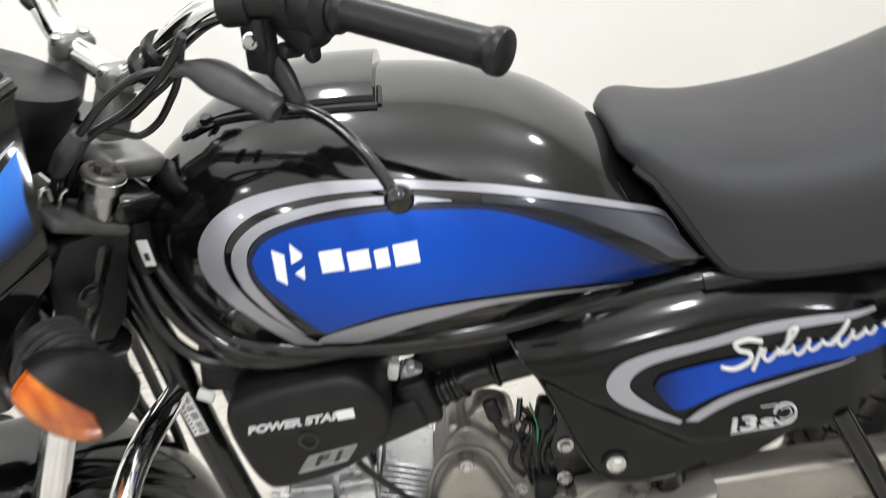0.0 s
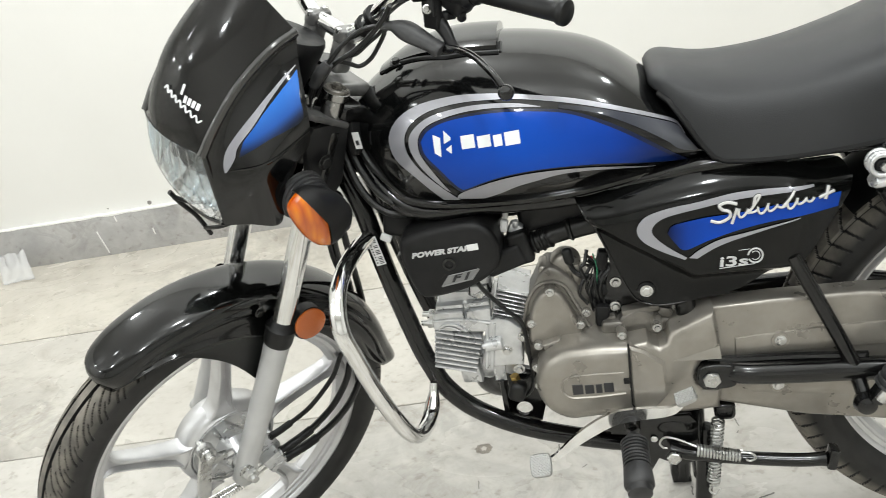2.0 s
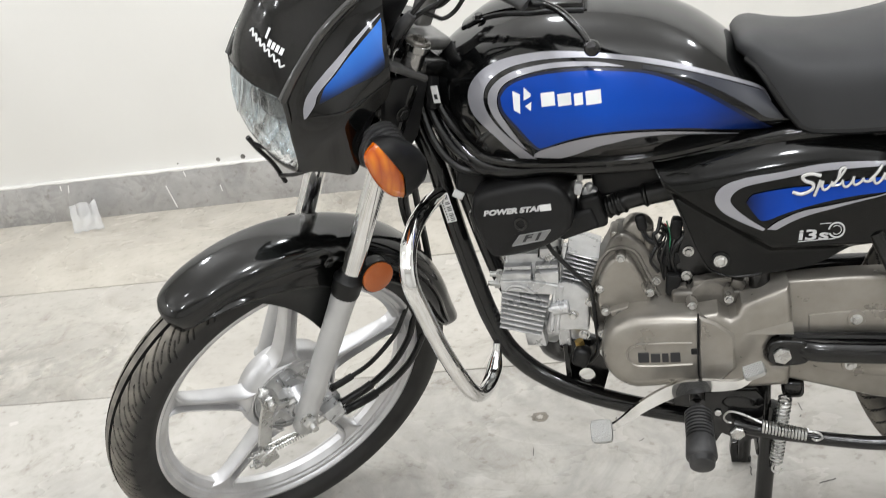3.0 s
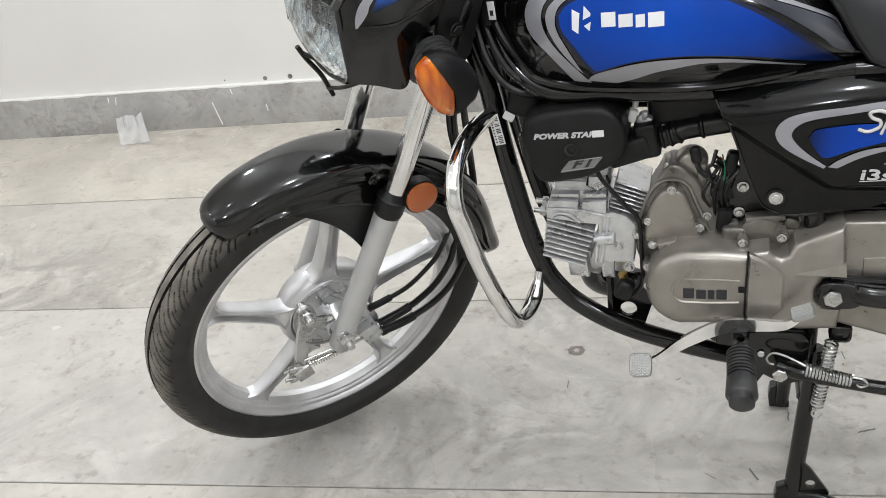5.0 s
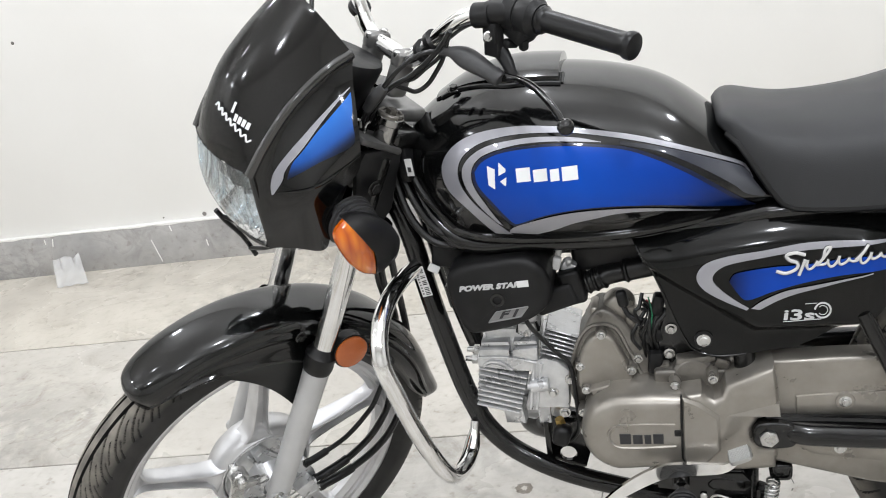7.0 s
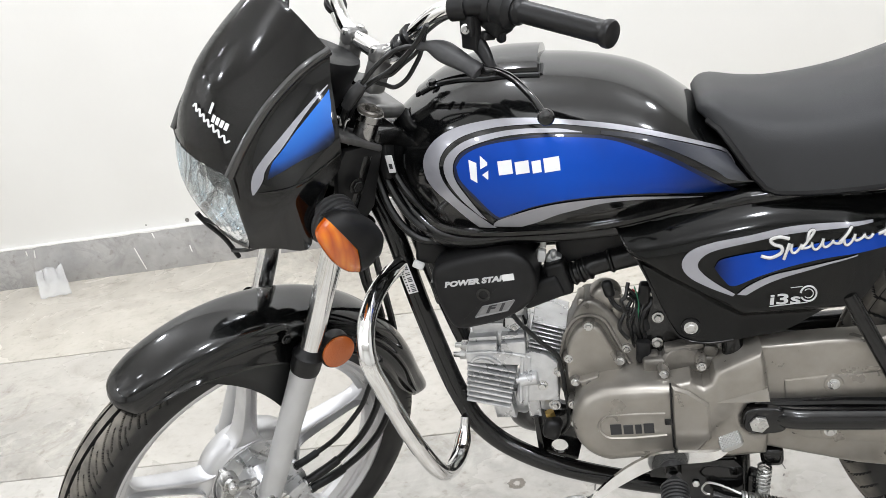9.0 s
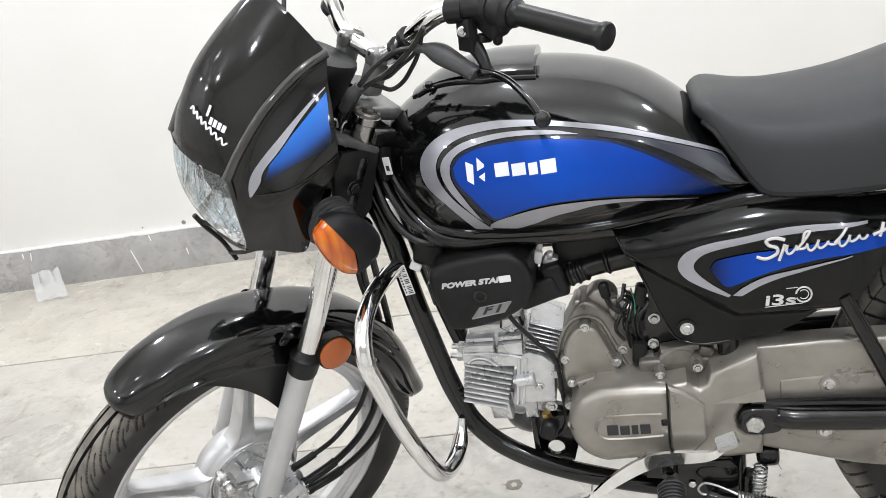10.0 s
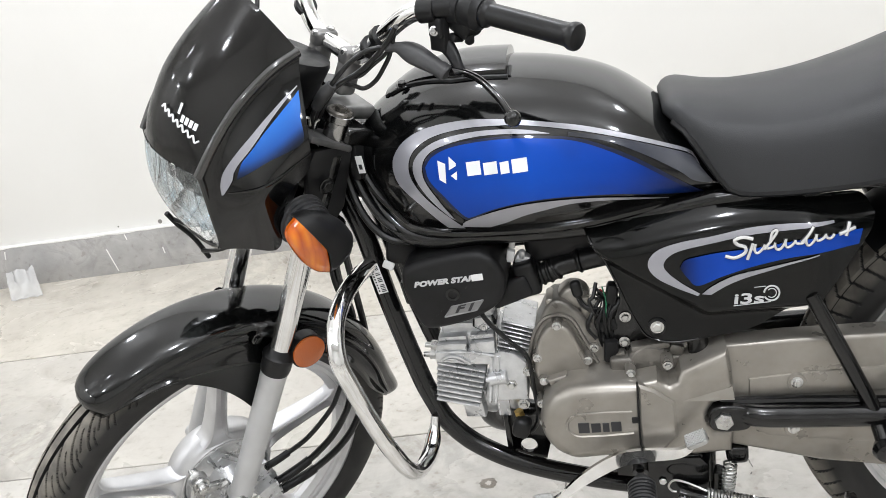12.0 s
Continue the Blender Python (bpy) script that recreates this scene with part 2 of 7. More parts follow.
def marble(m, pale, mid, dark, scale):
    mp = coords(m, (1, 1, 1))
    info = node(m, "ShaderNodeObjectInfo")
    shift = node(m, "ShaderNodeVectorMath")
    shift.operation = "ADD"
    link(m, mp, "Vector", shift, 0)
    mul = node(m, "ShaderNodeMath")
    mul.operation = "MULTIPLY"
    mul.inputs[1].default_value = 7.0
    link(m, info, "Random", mul, 0)
    link(m, mul, "Value", shift, 1)
    warp = node(m, "ShaderNodeTexNoise", Scale=scale, Detail=6.0, Distortion=0.9)
    link(m, shift, "Vector", warp, "Vector")
    cloud = ramp(m, warp, "Fac", [(0.3, mid), (0.52, pale), (0.75, pale)])
    vein = node(m, "ShaderNodeTexNoise", Scale=scale * 1.7, Detail=9.0, Distortion=1.6, Roughness=0.62)
    link(m, shift, "Vector", vein, "Vector")
    line = ramp(m, vein, "Fac", [(0.40, (0, 0, 0)), (0.485, (1, 1, 1)), (0.5, (1, 1, 1)), (0.60, (0, 0, 0))])
    patch = node(m, "ShaderNodeTexNoise", Scale=scale * 0.6, Detail=3.0)
    link(m, shift, "Vector", patch, "Vector")
    where = ramp(m, patch, "Fac", [(0.45, (0, 0, 0)), (0.68, (1, 1, 1))])
    both = node(m, "ShaderNodeMath")
    both.operation = "MULTIPLY"
    link(m, line, "Color", both, 0)
    link(m, where, "Color", both, 1)
    soft = node(m, "ShaderNodeMath")
    soft.operation = "MULTIPLY"
    soft.inputs[1].default_value = 0.75
    link(m, both, "Value", soft, 0)
    mix = node(m, "ShaderNodeMix")
    mix.data_type = "RGBA"
    link(m, soft, "Value", mix, "Factor")
    m.node_tree.links.new(cloud.outputs["Color"], mix.inputs[6])
    mix.inputs[7].default_value = (*dark, 1)
    speck = node(m, "ShaderNodeTexNoise", Scale=45.0, Detail=4.0)
    link(m, shift, "Vector", speck, "Vector")
    sp = ramp(m, speck, "Fac", [(0.30, (0.55, 0.52, 0.48)), (0.37, (0.9, 0.89, 0.87)), (0.5, (1, 1, 1))])
    mul2 = node(m, "ShaderNodeMix")
    mul2.data_type, mul2.blend_type = "RGBA", "MULTIPLY"
    mul2.inputs[0].default_value = 0.5
    m.node_tree.links.new(mix.outputs[2], mul2.inputs[6])
    m.node_tree.links.new(sp.outputs["Color"], mul2.inputs[7])
    crack = node(m, "ShaderNodeTexNoise", Scale=scale * 2.6, Detail=5.0, Distortion=2.2, Roughness=0.6)
    link(m, shift, "Vector", crack, "Vector")
    thin = ramp(m, crack, "Fac", [(0.475, (1, 1, 1)), (0.497, (0.90, 0.89, 0.87)), (0.503, (0.90, 0.89, 0.87)), (0.525, (1, 1, 1))])
    mul4 = node(m, "ShaderNodeMix")
    mul4.data_type, mul4.blend_type = "RGBA", "MULTIPLY"
    link(m, where, "Color", mul4, "Factor")
    m.node_tree.links.new(mul2.outputs[2], mul4.inputs[6])
    m.node_tree.links.new(thin.outputs["Color"], mul4.inputs[7])
    mul2 = mul4
    stain = node(m, "ShaderNodeTexNoise", Scale=9.0, Detail=8.0, Distortion=0.7, Roughness=0.7)
    link(m, shift, "Vector", stain, "Vector")
    st = ramp(m, stain, "Fac", [(0.34, (0.60, 0.57, 0.53)), (0.44, (0.90, 0.89, 0.88)), (0.60, (1.06, 1.06, 1.06))])
    mul3 = node(m, "ShaderNodeMix")
    mul3.data_type, mul3.blend_type = "RGBA", "MULTIPLY"
    mul3.inputs[0].default_value = 0.5
    m.node_tree.links.new(mul2.outputs[2], mul3.inputs[6])
    m.node_tree.links.new(st.outputs["Color"], mul3.inputs[7])
    mul5 = node(m, "ShaderNodeMix")
    mul5.data_type, mul5.blend_type = "RGBA", "MULTIPLY"
    mul5.inputs[0].default_value = 1.0
    m.node_tree.links.new(mul3.outputs[2], mul5.inputs[6])
    m.node_tree.links.new(info.outputs["Color"], mul5.inputs[7])
    m.node_tree.links.new(mul5.outputs[2], bsdf(m).inputs["Base Color"])
    rr = ramp(m, warp, "Fac", [(0.3, (0.34,) * 3), (0.7, (0.2,) * 3)])
    link(m, rr, "Color", bsdf(m), "Roughness")


PAD_STEEL = material("worn_knurled_steel", (0.42, 0.42, 0.41), 0.4, 0.8)
STAIN = material("brown_floor_stain", (0.16, 0.12, 0.08), 0.6)
bsdf(STAIN).inputs["Alpha"].default_value = 0.45
SCUFF = material("dark_floor_scuff", (0.09, 0.085, 0.08), 0.6)
bsdf(SCUFF).inputs["Alpha"].default_value = 0.6
marble(FLOOR_STONE, (0.53, 0.507, 0.466), (0.445, 0.425, 0.393), (0.29, 0.28, 0.26), 1.9)
SKIRT_STONE = material("grey_marble_skirting", (0.4, 0.4, 0.4), 0.3)
marble(SKIRT_STONE, (0.44, 0.43, 0.42), (0.34, 0.335, 0.33), (0.2, 0.2, 0.2), 5.0)
JOINT = material("floor_joint_grout", (0.3, 0.28, 0.26), 0.8)
mottled(JOINT, 20.0, (0.10, 0.094, 0.087), (0.27, 0.255, 0.235))
WALL_PAINT = material("cream_wall_paint", (0.78, 0.77, 0.74), 0.6)
mottled(WALL_PAINT, 1.3, (0.775, 0.765, 0.735), (0.81, 0.802, 0.775))
grain(WALL_PAINT, 60.0, 0.12, 0.002, 6.0)
CEILING_PAINT = material("white_ceiling_paint", (0.8, 0.79, 0.77), 0.7)
grain(CEILING_PAINT, 60.0, 0.1, 0.002)

# ---------------------------------------------------------------- mesh helpers
def part(name, bm, mat, parent=None, label="", matrix=None, smooth=True, angle=38):
    """Links a bmesh as one mesh object under a thing or a part."""
    bmesh.ops.recalc_face_normals(bm, faces=bm.faces)
    me = bpy.data.meshes.new(name)
    bm.to_mesh(me)
    bm.free()
    me.materials.append(mat)
    if smooth:
        me.shade_smooth()
        me.set_sharp_from_angle(angle=radians(angle))
    ob = new(name, me)
    ob.parent = parent
    if matrix is not None:
        ob.matrix_basis = matrix
    if label:
        ob["label"] = label
    return ob


def V(*a):
    return Vector(a)


def spline(points, n=8, closed=False):
    """A smooth line through the points."""
    p = [Vector(q) for q in points]
    out, count = [], len(p)
    spans = count if closed else count - 1
    for i in range(spans):
        if closed:
            a, b, c, d = p[i - 1], p[i], p[(i + 1) % count], p[(i + 2) % count]
        else:
            b, c = p[i], p[i + 1]
            a = p[i - 1] if i else b + (b - c)
            d = p[i + 2] if i + 2 < count else c + (c - b)
        for j in range(n):
            t = j / n
            out.append(0.5 * ((2 * b) + (c - a) * t + (2 * a - 5 * b + 4 * c - d) * t * t + (3 * b - a - 3 * c + d) * t ** 3))
    if not closed:
        out.append(p[-1])
    return out


def resample(line, n):
    d = [0.0]
    for a, b in zip(line, line[1:]):
        d.append(d[-1] + (b - a).length)
    out, j = [], 0
    for i in range(n):
        s = d[-1] * i / (n - 1)
        while j < len(d) - 2 and d[j + 1] < s:
            j += 1
        span = d[j + 1] - d[j]
        out.append(line[j].lerp(line[j + 1], (s - d[j]) / span if span > 1e-9 else 0))
    return out


def loft(bm, rings, closed=True, cap=True):
    vs = [[bm.verts.new(q) for q in ring] for ring in rings]
    n = len(vs[0])
    for a, b in zip(vs, vs[1:]):
        for i in range(n if closed else n - 1):
            j = (i + 1) % n
            bm.faces.new((a[i], a[j], b[j], b[i]))
    if cap and closed:
        bm.faces.new(vs[0])
        bm.faces.new(list(reversed(vs[-1])))
    return vs


def tube(bm, path, r, seg=12, cap=True, flat=1.0):
    """A round bar along a line; r is a radius or one for each point."""
    path = [Vector(q) for q in path]
    rs = r if isinstance(r, (list, tuple)) else [r] * len(path)
    up, rings = None, []
    for i, q in enumerate(path):
        a, b = path[max(i - 1, 0)], path[min(i + 1, len(path) - 1)]
        t = (b - a).normalized()
        if up is None:
            up = t.orthogonal().normalized()
        up = (up - t * up.dot(t)).normalized()
        side = t.cross(up)
        rings.append([q + rs[i] * (math.cos(w) * up + flat * math.sin(w) * side) for w in [2 * math.pi * j / seg for j in range(seg)]])
    loft(bm, rings, True, cap)


def turned(bm, profile, at=(0, 0, 0), axis=(0, 1, 0), seg=32, cap=True):
    """A turned body: profile of (along, radius) on an axis."""
    ax = Vector(axis).normalized()
    u = ax.orthogonal().normalized()
    v = ax.cross(u)
    at = Vector(at)
    rings = []
    for s, r in profile:
        rings.append([at + ax * s + max(r, 1e-5) * (math.cos(w) * u + math.sin(w) * v) for w in [2 * math.pi * j / seg for j in range(seg)]])
    loft(bm, rings, True, cap)


def rounded(bm, size, m=None, bevel=0.004, segments=2):
    """A box with rounded edges, at the pose m."""
    made = bmesh.ops.create_cube(bm, size=1.0)
    vs = made["verts"]
    for q in vs:
        q.co = Vector((q.co.x * size[0], q.co.y * size[1], q.co.z * size[2]))
    es = list({e for q in vs for e in q.link_edges})
    b = bmesh.ops.bevel(bm, geom=es, offset=bevel, segments=segments, affect="EDGES", profile=0.5)
    if m is not None:
        done = {q for f in b["faces"] for q in f.verts} | {q for q in vs if q.is_valid}
        bmesh.ops.transform(bm, matrix=m, verts=list(done))


def slab(bm, outline, y0, y1, bevel=0.0, steps=3, dome=0.0):
    """A plate in the x-z plane with the given outline, from depth y1 to the visible face y0, with a rounded visible edge."""
    pts = [Vector((x, 0, z)) for x, z in outline]
    c = sum(pts, Vector()) / len(pts)
    n = len(pts)
    area = sum(pts[i].x * pts[(i + 1) % n].z - pts[(i + 1) % n].x * pts[i].z for i in range(n))
    sign = 1 if area > 0 else -1

    def inset(d):
        out = []
        for i, q in enumerate(pts):
            a, b = (q - pts[i - 1]), (pts[(i + 1) % n] - q)
            a = a.normalized() if a.length > 1e-9 else b.normalized()
            b = b.normalized() if b.length > 1e-9 else a
            na, nb = Vector((-a.z, 0, a.x)) * sign, Vector((-b.z, 0, b.x)) * sign
            m = na + nb
            m = m.normalized() if m.length > 1e-6 else na
            out.append(q + m * d / max(0.45, m.dot(na)))
        return out

    rings = [[Vector((q.x, y1, q.z)) for q in pts]]
    way = 1 if y0 > y1 else -1
    if bevel:
        for i in range(steps + 1):
            w = math.pi / 2 * i / steps
            rings.append([Vector((q.x, y0 - way * bevel * (1 - math.sin(w)), q.z)) for q in inset(bevel * (1 - math.cos(w)))])
    else:
        rings.append([Vector((q.x, y0, q.z)) for q in pts])
    if dome:
        for k, h in ((0.7, 0.55), (0.35, 0.9)):
            rings.append([Vector((c.x + (q.x - c.x) * k, y0 + way * dome * h, c.z + (q.z - c.z) * k)) for q in rings[-1 if k == 0.7 else -2]])
    loft(bm, rings)


def bolt_head(bm, at, r=0.006, h=0.005, axis=(0, -1, 0), washer=True):
    ax = Vector(axis)
    if washer:
        turned(bm, [(0, r * 1.45), (0.0012, r * 1.45), (0.0014, r * 1.3)], at, axis, 16)
    turned(bm, [(0.001, r), (h * 0.8, r), (h, r * 0.85)], at, axis, 6)


def coil(bm, a, b, radius, wire, turns, seg=7):
    a, b = Vector(a), Vector(b)
    t = (b - a).normalized()
    u = t.orthogonal().normalized()
    v = t.cross(u)
    steps = int(turns * 12)
    path = [a.lerp(b, i / steps) + radius * (math.cos(2 * math.pi * i / 12) * u + math.sin(2 * math.pi * i / 12) * v) for i in range(steps + 1)]
    tube(bm, path, wire, seg)


def strip(line_a, line_b, surf, n=40, m=6, lift=0.0012, bm=None):
    """A thin decal between two lines of (x, z), lying on a surface y = surf(x, z)."""
    bm = bm or bmesh.new()
    a = resample(spline([(x, 0, z) for x, z in line_a]), n)
    b = resample(spline([(x, 0, z) for x, z in line_b]), n)
    rows = []
    for i in range(n):
        row = []
        for j in range(m):
            q = a[i].lerp(b[i], j / (m - 1))
            row.append(bm.verts.new((q.x, surf(q.x, q.z) - lift, q.z)))
        rows.append(row)
    for r0, r1 in zip(rows, rows[1:]):
        for j in range(m - 1):
            try:
                bm.faces.new((r0[j], r0[j + 1], r1[j + 1], r1[j]))
            except ValueError:
                pass
    bmesh.ops.remove_doubles(bm, verts=bm.verts, dist=1e-5)
    return bm


def curve_at(table, x):
    """Smooth value between the rows of a table of (x, value)."""
    if x <= table[0][0]:
        return table[0][1]
    for i in range(len(table) - 1):
        (x0, v0), (x1, v1) = table[i], table[i + 1]
        if x <= x1:
            s0 = (v1 - table[i - 1][1]) / (x1 - table[i - 1][0]) if i else (v1 - v0) / (x1 - x0)
            s1 = (table[i + 2][1] - v0) / (table[i + 2][0] - x0) if i + 2 < len(table) else (v1 - v0) / (x1 - x0)
            h = x1 - x0
            t = (x - x0) / h
            return v0 * (2 * t ** 3 - 3 * t * t + 1) + s0 * h * (t ** 3 - 2 * t * t + t) + v1 * (3 * t * t - 2 * t ** 3) + s1 * h * (t ** 3 - t * t)
    return table[-1][1]


def lettering(text, size, m, thick=0.0004, shear=0.0, bold=0.0, wide=None):
    """Words in the built-in font, as a mesh in the x-y plane of m."""
    cu = bpy.data.curves.new("lettering", "FONT")
    cu.body, cu.size, cu.extrude, cu.shear, cu.resolution_u = text, size, thick, shear, 3
    cu.offset = bold
    ob = bpy.data.objects.new("lettering", cu)
    scene.collection.objects.link(ob)
    me = bpy.data.meshes.new_from_object(ob.evaluated_get(bpy.context.evaluated_depsgraph_get()))
    bm = bmesh.new()
    bm.from_mesh(me)
    bpy.data.objects.remove(ob)
    bpy.data.curves.remove(cu)
    bpy.data.meshes.remove(me)
    if wide:
        now = max(q.co.x for q in bm.verts) - min(q.co.x for q in bm.verts)
        bmesh.ops.scale(bm, vec=(wide / now, 1, 1), verts=bm.verts)
    bmesh.ops.transform(bm, matrix=m, verts=bm.verts)
    return bm

# ---------------------------------------------------------------- the room
ROOM = pose(0, 0, 0, 0, 0, 6)
WALL_V = 1.705
LEFT_U, RIGHT_U, BACK_V = -4.4, 5.2, -6.0


def room_box(name, u0, u1, v0, v1, z0, z1, mat, label, category, bevel=0.003):
    bm = bmesh.new()
    rounded(bm, (u1 - u0, v1 - v0, z1 - z0), pose((u0 + u1) / 2, (v0 + v1) / 2, (z0 + z1) / 2), bevel, 2)
    ob = part(name, bm, mat, None, "", ROOM)
    return tagged(ob, label, category, "", "structure")


floor = room_box("floor", LEFT_U, RIGHT_U, BACK_V, WALL_V, -0.06, -0.003, JOINT, "pale marble slab floor with thin grey joints", "floor")
wall_north = room_box("wall_north", LEFT_U - 0.15, RIGHT_U + 0.15, WALL_V, WALL_V + 0.15, -0.06, CEILING, WALL_PAINT, "plain cream painted wall behind the motorcycle", "wall")
wall_south = room_box("wall_south", LEFT_U - 0.15, RIGHT_U + 0.15, BACK_V - 0.15, BACK_V, -0.06, CEILING, WALL_PAINT, "plain cream painted wall", "wall")
wall_west = room_box("wall_west", LEFT_U - 0.15, LEFT_U, BACK_V, WALL_V, -0.06, CEILING, WALL_PAINT, "plain cream painted side wall", "wall")
wall_east = room_box("wall_east", RIGHT_U, RIGHT_U + 0.15, BACK_V, WALL_V, -0.06, CEILING, WALL_PAINT, "plain cream painted side wall", "wall")
ceiling = room_box("ceiling", LEFT_U - 0.15, RIGHT_U + 0.15, BACK_V - 0.15, WALL_V + 0.15, CEILING, CEILING + 0.12, CEILING_PAINT, "plain white painted ceiling", "ceiling")
skirting = room_box("skirting", LEFT_U, RIGHT_U, WALL_V - 0.018, WALL_V, -0.002, 0.15, SKIRT_STONE, "grey veined marble skirting with paint smears on its top edge", "skirting", 0.004)

# cream paint run over the top edge of the skirting
rng = random.Random(4)
bm = bmesh.new()
u = -2.6
low = []
while u < 1.6:
    low.append((u, 0.143 + 0.005 * rng.random()))
    u += 0.035
rows = []
for uu, zz in low:
    rows.append([bm.verts.new((uu, WALL_V - 0.0188, zz)), bm.verts.new((uu, WALL_V - 0.0188, 0.1502)), bm.verts.new((uu, WALL_V, 0.1512))])
for a, b in zip(rows, rows[1:]):
    bm.faces.new((a[0], a[1], b[1], b[0]))
    bm.faces.new((a[1], a[2], b[2], b[1]))
part("paint_smear", bm, WALL_PAINT, skirting, "cream paint smear along the top edge", None)
for uu, zz, ll, lean in ((-1.0, 0.052, 0.085, 0.12), (-1.372, 0.122, 0.028, -0.1), (-0.811, 0.064, 0.024, 0.05), (-1.40, 0.128, 0.018, 0.0), (-0.93, 0.13, 0.02, 0.1)):
    bm = bmesh.new()
    tube(bm, [(uu - lean * ll, WALL_V - 0.0183, zz + ll / 2), (uu, WALL_V - 0.0186, zz), (uu + lean * ll, WALL_V - 0.0183, zz - ll / 2)], 0.0022, 6)
    part("paint_drip", bm, WALL_PAINT, skirting, "thin cream paint drip", None)
for uu, zz, r in ((-0.803, 0.163, 0.008), (-0.712, 0.164, 0.009), (-0.952, 0.165, 0.003), (-1.3, 0.82, 0.006)):
    bm = bmesh.new()
    turned(bm, [(-0.0006, r * 0.8), (0.0004, r), (0.001, r * 0.5)], (uu, WALL_V, zz), (0, -1, 0.0), 9)
    part("wall_chip", bm, JOINT, wall_north, "small chipped spot in the plaster", None)


def floor_slabs():
    bounds = [WALL_V - 0.002, 1.098, 0.475, -0.135, -0.745, -1.355, -1.965, -2.575, -3.185, BACK_V + 0.01]
    for i, (v1, v0) in enumerate(zip(bounds, bounds[1:])):
        cuts = [LEFT_U + 0.01, -2.45, 1.25 + 0.2 * (i % 2), RIGHT_U - 0.01]
        for u0, u1 in zip(cuts, cuts[1:]):
            bm = bmesh.new()
            gap = 0.0095 if i == 0 else 0.0036
            rounded(bm, (u1 - u0 - 0.0036, v1 - v0 - gap, 0.02), None, 0.0012, 1)
            one = part("floor_slab", bm, FLOOR_STONE, floor, "", pose((u0 + u1) / 2, (v0 + v1) / 2, -0.01), True, 30)
            # the row along the wall is of a warmer, paler stone
            one.color = (1.09, 1.07, 1.025, 1) if i == 0 else ((0.97, 0.975, 0.985, 1), (1.0, 0.995, 0.985, 1))[i % 2]


def plastic_wrapper():
    rng = random.Random(9)
    bm = bmesh.new()
    n = 12
    grid = []
    for i in range(n):
        row = []
        for j in range(n):
            a, b = i / (n - 1) - 0.5, j / (n - 1) - 0.5
            edge = max(abs(a), abs(b)) * 2
            z = 0.002 + 0.075 * (b + 0.5) ** 1.4 + 0.007 * math.sin(11 * a + 5 * b) * (b + 0.5) + 0.005 * rng.random()
            row.append(bm.verts.new((0.10 * a * (1 - 0.2 * b) - 0.03 * b, 0.085 * b + 0.012 * math.sin(14 * a) * (b + 0.5) + 0.006 * rng.random(), z)))
        grid.append(row)
    for i in range(n - 1):
        for j in range(n - 1):
            bm.faces.new((grid[i][j], grid[i + 1][j], grid[i + 1][j + 1], grid[i][j + 1]))
    bmesh.ops.solidify(bm, geom=bm.faces, thickness=0.0004)
    ob = part("plastic_wrapper", bm, FILM, None, "", ROOM @ pose(-1.292, 1.597, 0.0005, 0, 0, 8), True, 80)
    tagged(ob, "small crumpled clear plastic wrapper lying by the skirting", "wrapper")


def floor_marks():
    """Brown ring left by a can, and a few dark scuffs round the stand."""
    rng = random.Random(12)
    bm = bmesh.new()
    rows = []
    for i in range(28):
        w = 2 * math.pi * i / 28
        r1, r0 = 0.016 + 0.004 * rng.random(), 0.004 + 0.005 * rng.random()
        rows.append([bm.verts.new((0.272 + r0 * math.cos(w), 0.302 + r0 * math.sin(w), 0.0006)), bm.verts.new((0.272 + r1 * math.cos(w), 0.302 + r1 * math.sin(w), 0.0006))])
    for a, b in zip(rows, rows[1:] + rows[:1]):
        bm.faces.new((a[0], a[1], b[1], b[0]))
    part("floor_stain", bm, STAIN, floor, "brown ring stain on the marble", ROOM.inverted())
    for k in range(26):
        x, y = rng.uniform(0.25, 1.05), rng.uniform(-0.45, 0.35)
        turn, length = rng.uniform(0, math.pi), rng.uniform(0.008, 0.035)
        bm = bmesh.new()
        path = []
        for i in range(6):
            s = i / 5 - 0.5
            path.append((x + s * length * math.cos(turn) + 0.002 * rng.random(), y + s * length * math.sin(turn) + 0.002 * rng.random()))
        wide = rng.uniform(0.0008, 0.0020)
        a = [bm.verts.new((p + wide * math.sin(turn), q - wide * math.cos(turn), 0.0006)) for p, q in path]
        b = [bm.verts.new((p - wide * math.sin(turn), q + wide * math.cos(turn), 0.0006)) for p, q in path]
        for i in range(5):
            bm.faces.new((a[i], a[i + 1], b[i + 1], b[i]))
        part("floor_scuff", bm, SCUFF, floor, "small dark scuff on the marble", ROOM.inverted())

# ---------------------------------------------------------------- the motorcycle
RAKE = radians(26.2)
AXIS = Vector((math.sin(RAKE), 0, math.cos(RAKE)))
AHEAD = Vector((-math.cos(RAKE), 0, math.sin(RAKE)))
STEM = Vector((0.0694, 0, 0.6))
TRAIL, LEG, AXLE = 0.0441, 0.0757, -0.3247
STEER = Matrix.Translation(STEM) @ Matrix.Rotation(radians(51.4), 4, AXIS) @ Matrix.Translation(-STEM)
FRONT_HUB = STEM + TRAIL * AHEAD + AXLE * AXIS
# fork, wheel and mudguard are placed by the wheel's centre as it stands on the floor
STEER_LOW = Matrix.Translation((-0.0903, -0.0375, 0.3105)) @ Matrix.Rotation(radians(47.06), 4, AXIS) @ Matrix.Translation(-FRONT_HUB)
GEAR = STEER_LOW @ Matrix.Translation((0.006, 0.024, -0.028))
REAR_HUB = Vector((1.112, 0, 0.362))

bike = tagged(new("motorcycle"), "black commuter motorcycle with blue and silver stripes on its centre stand", "motorcycle")


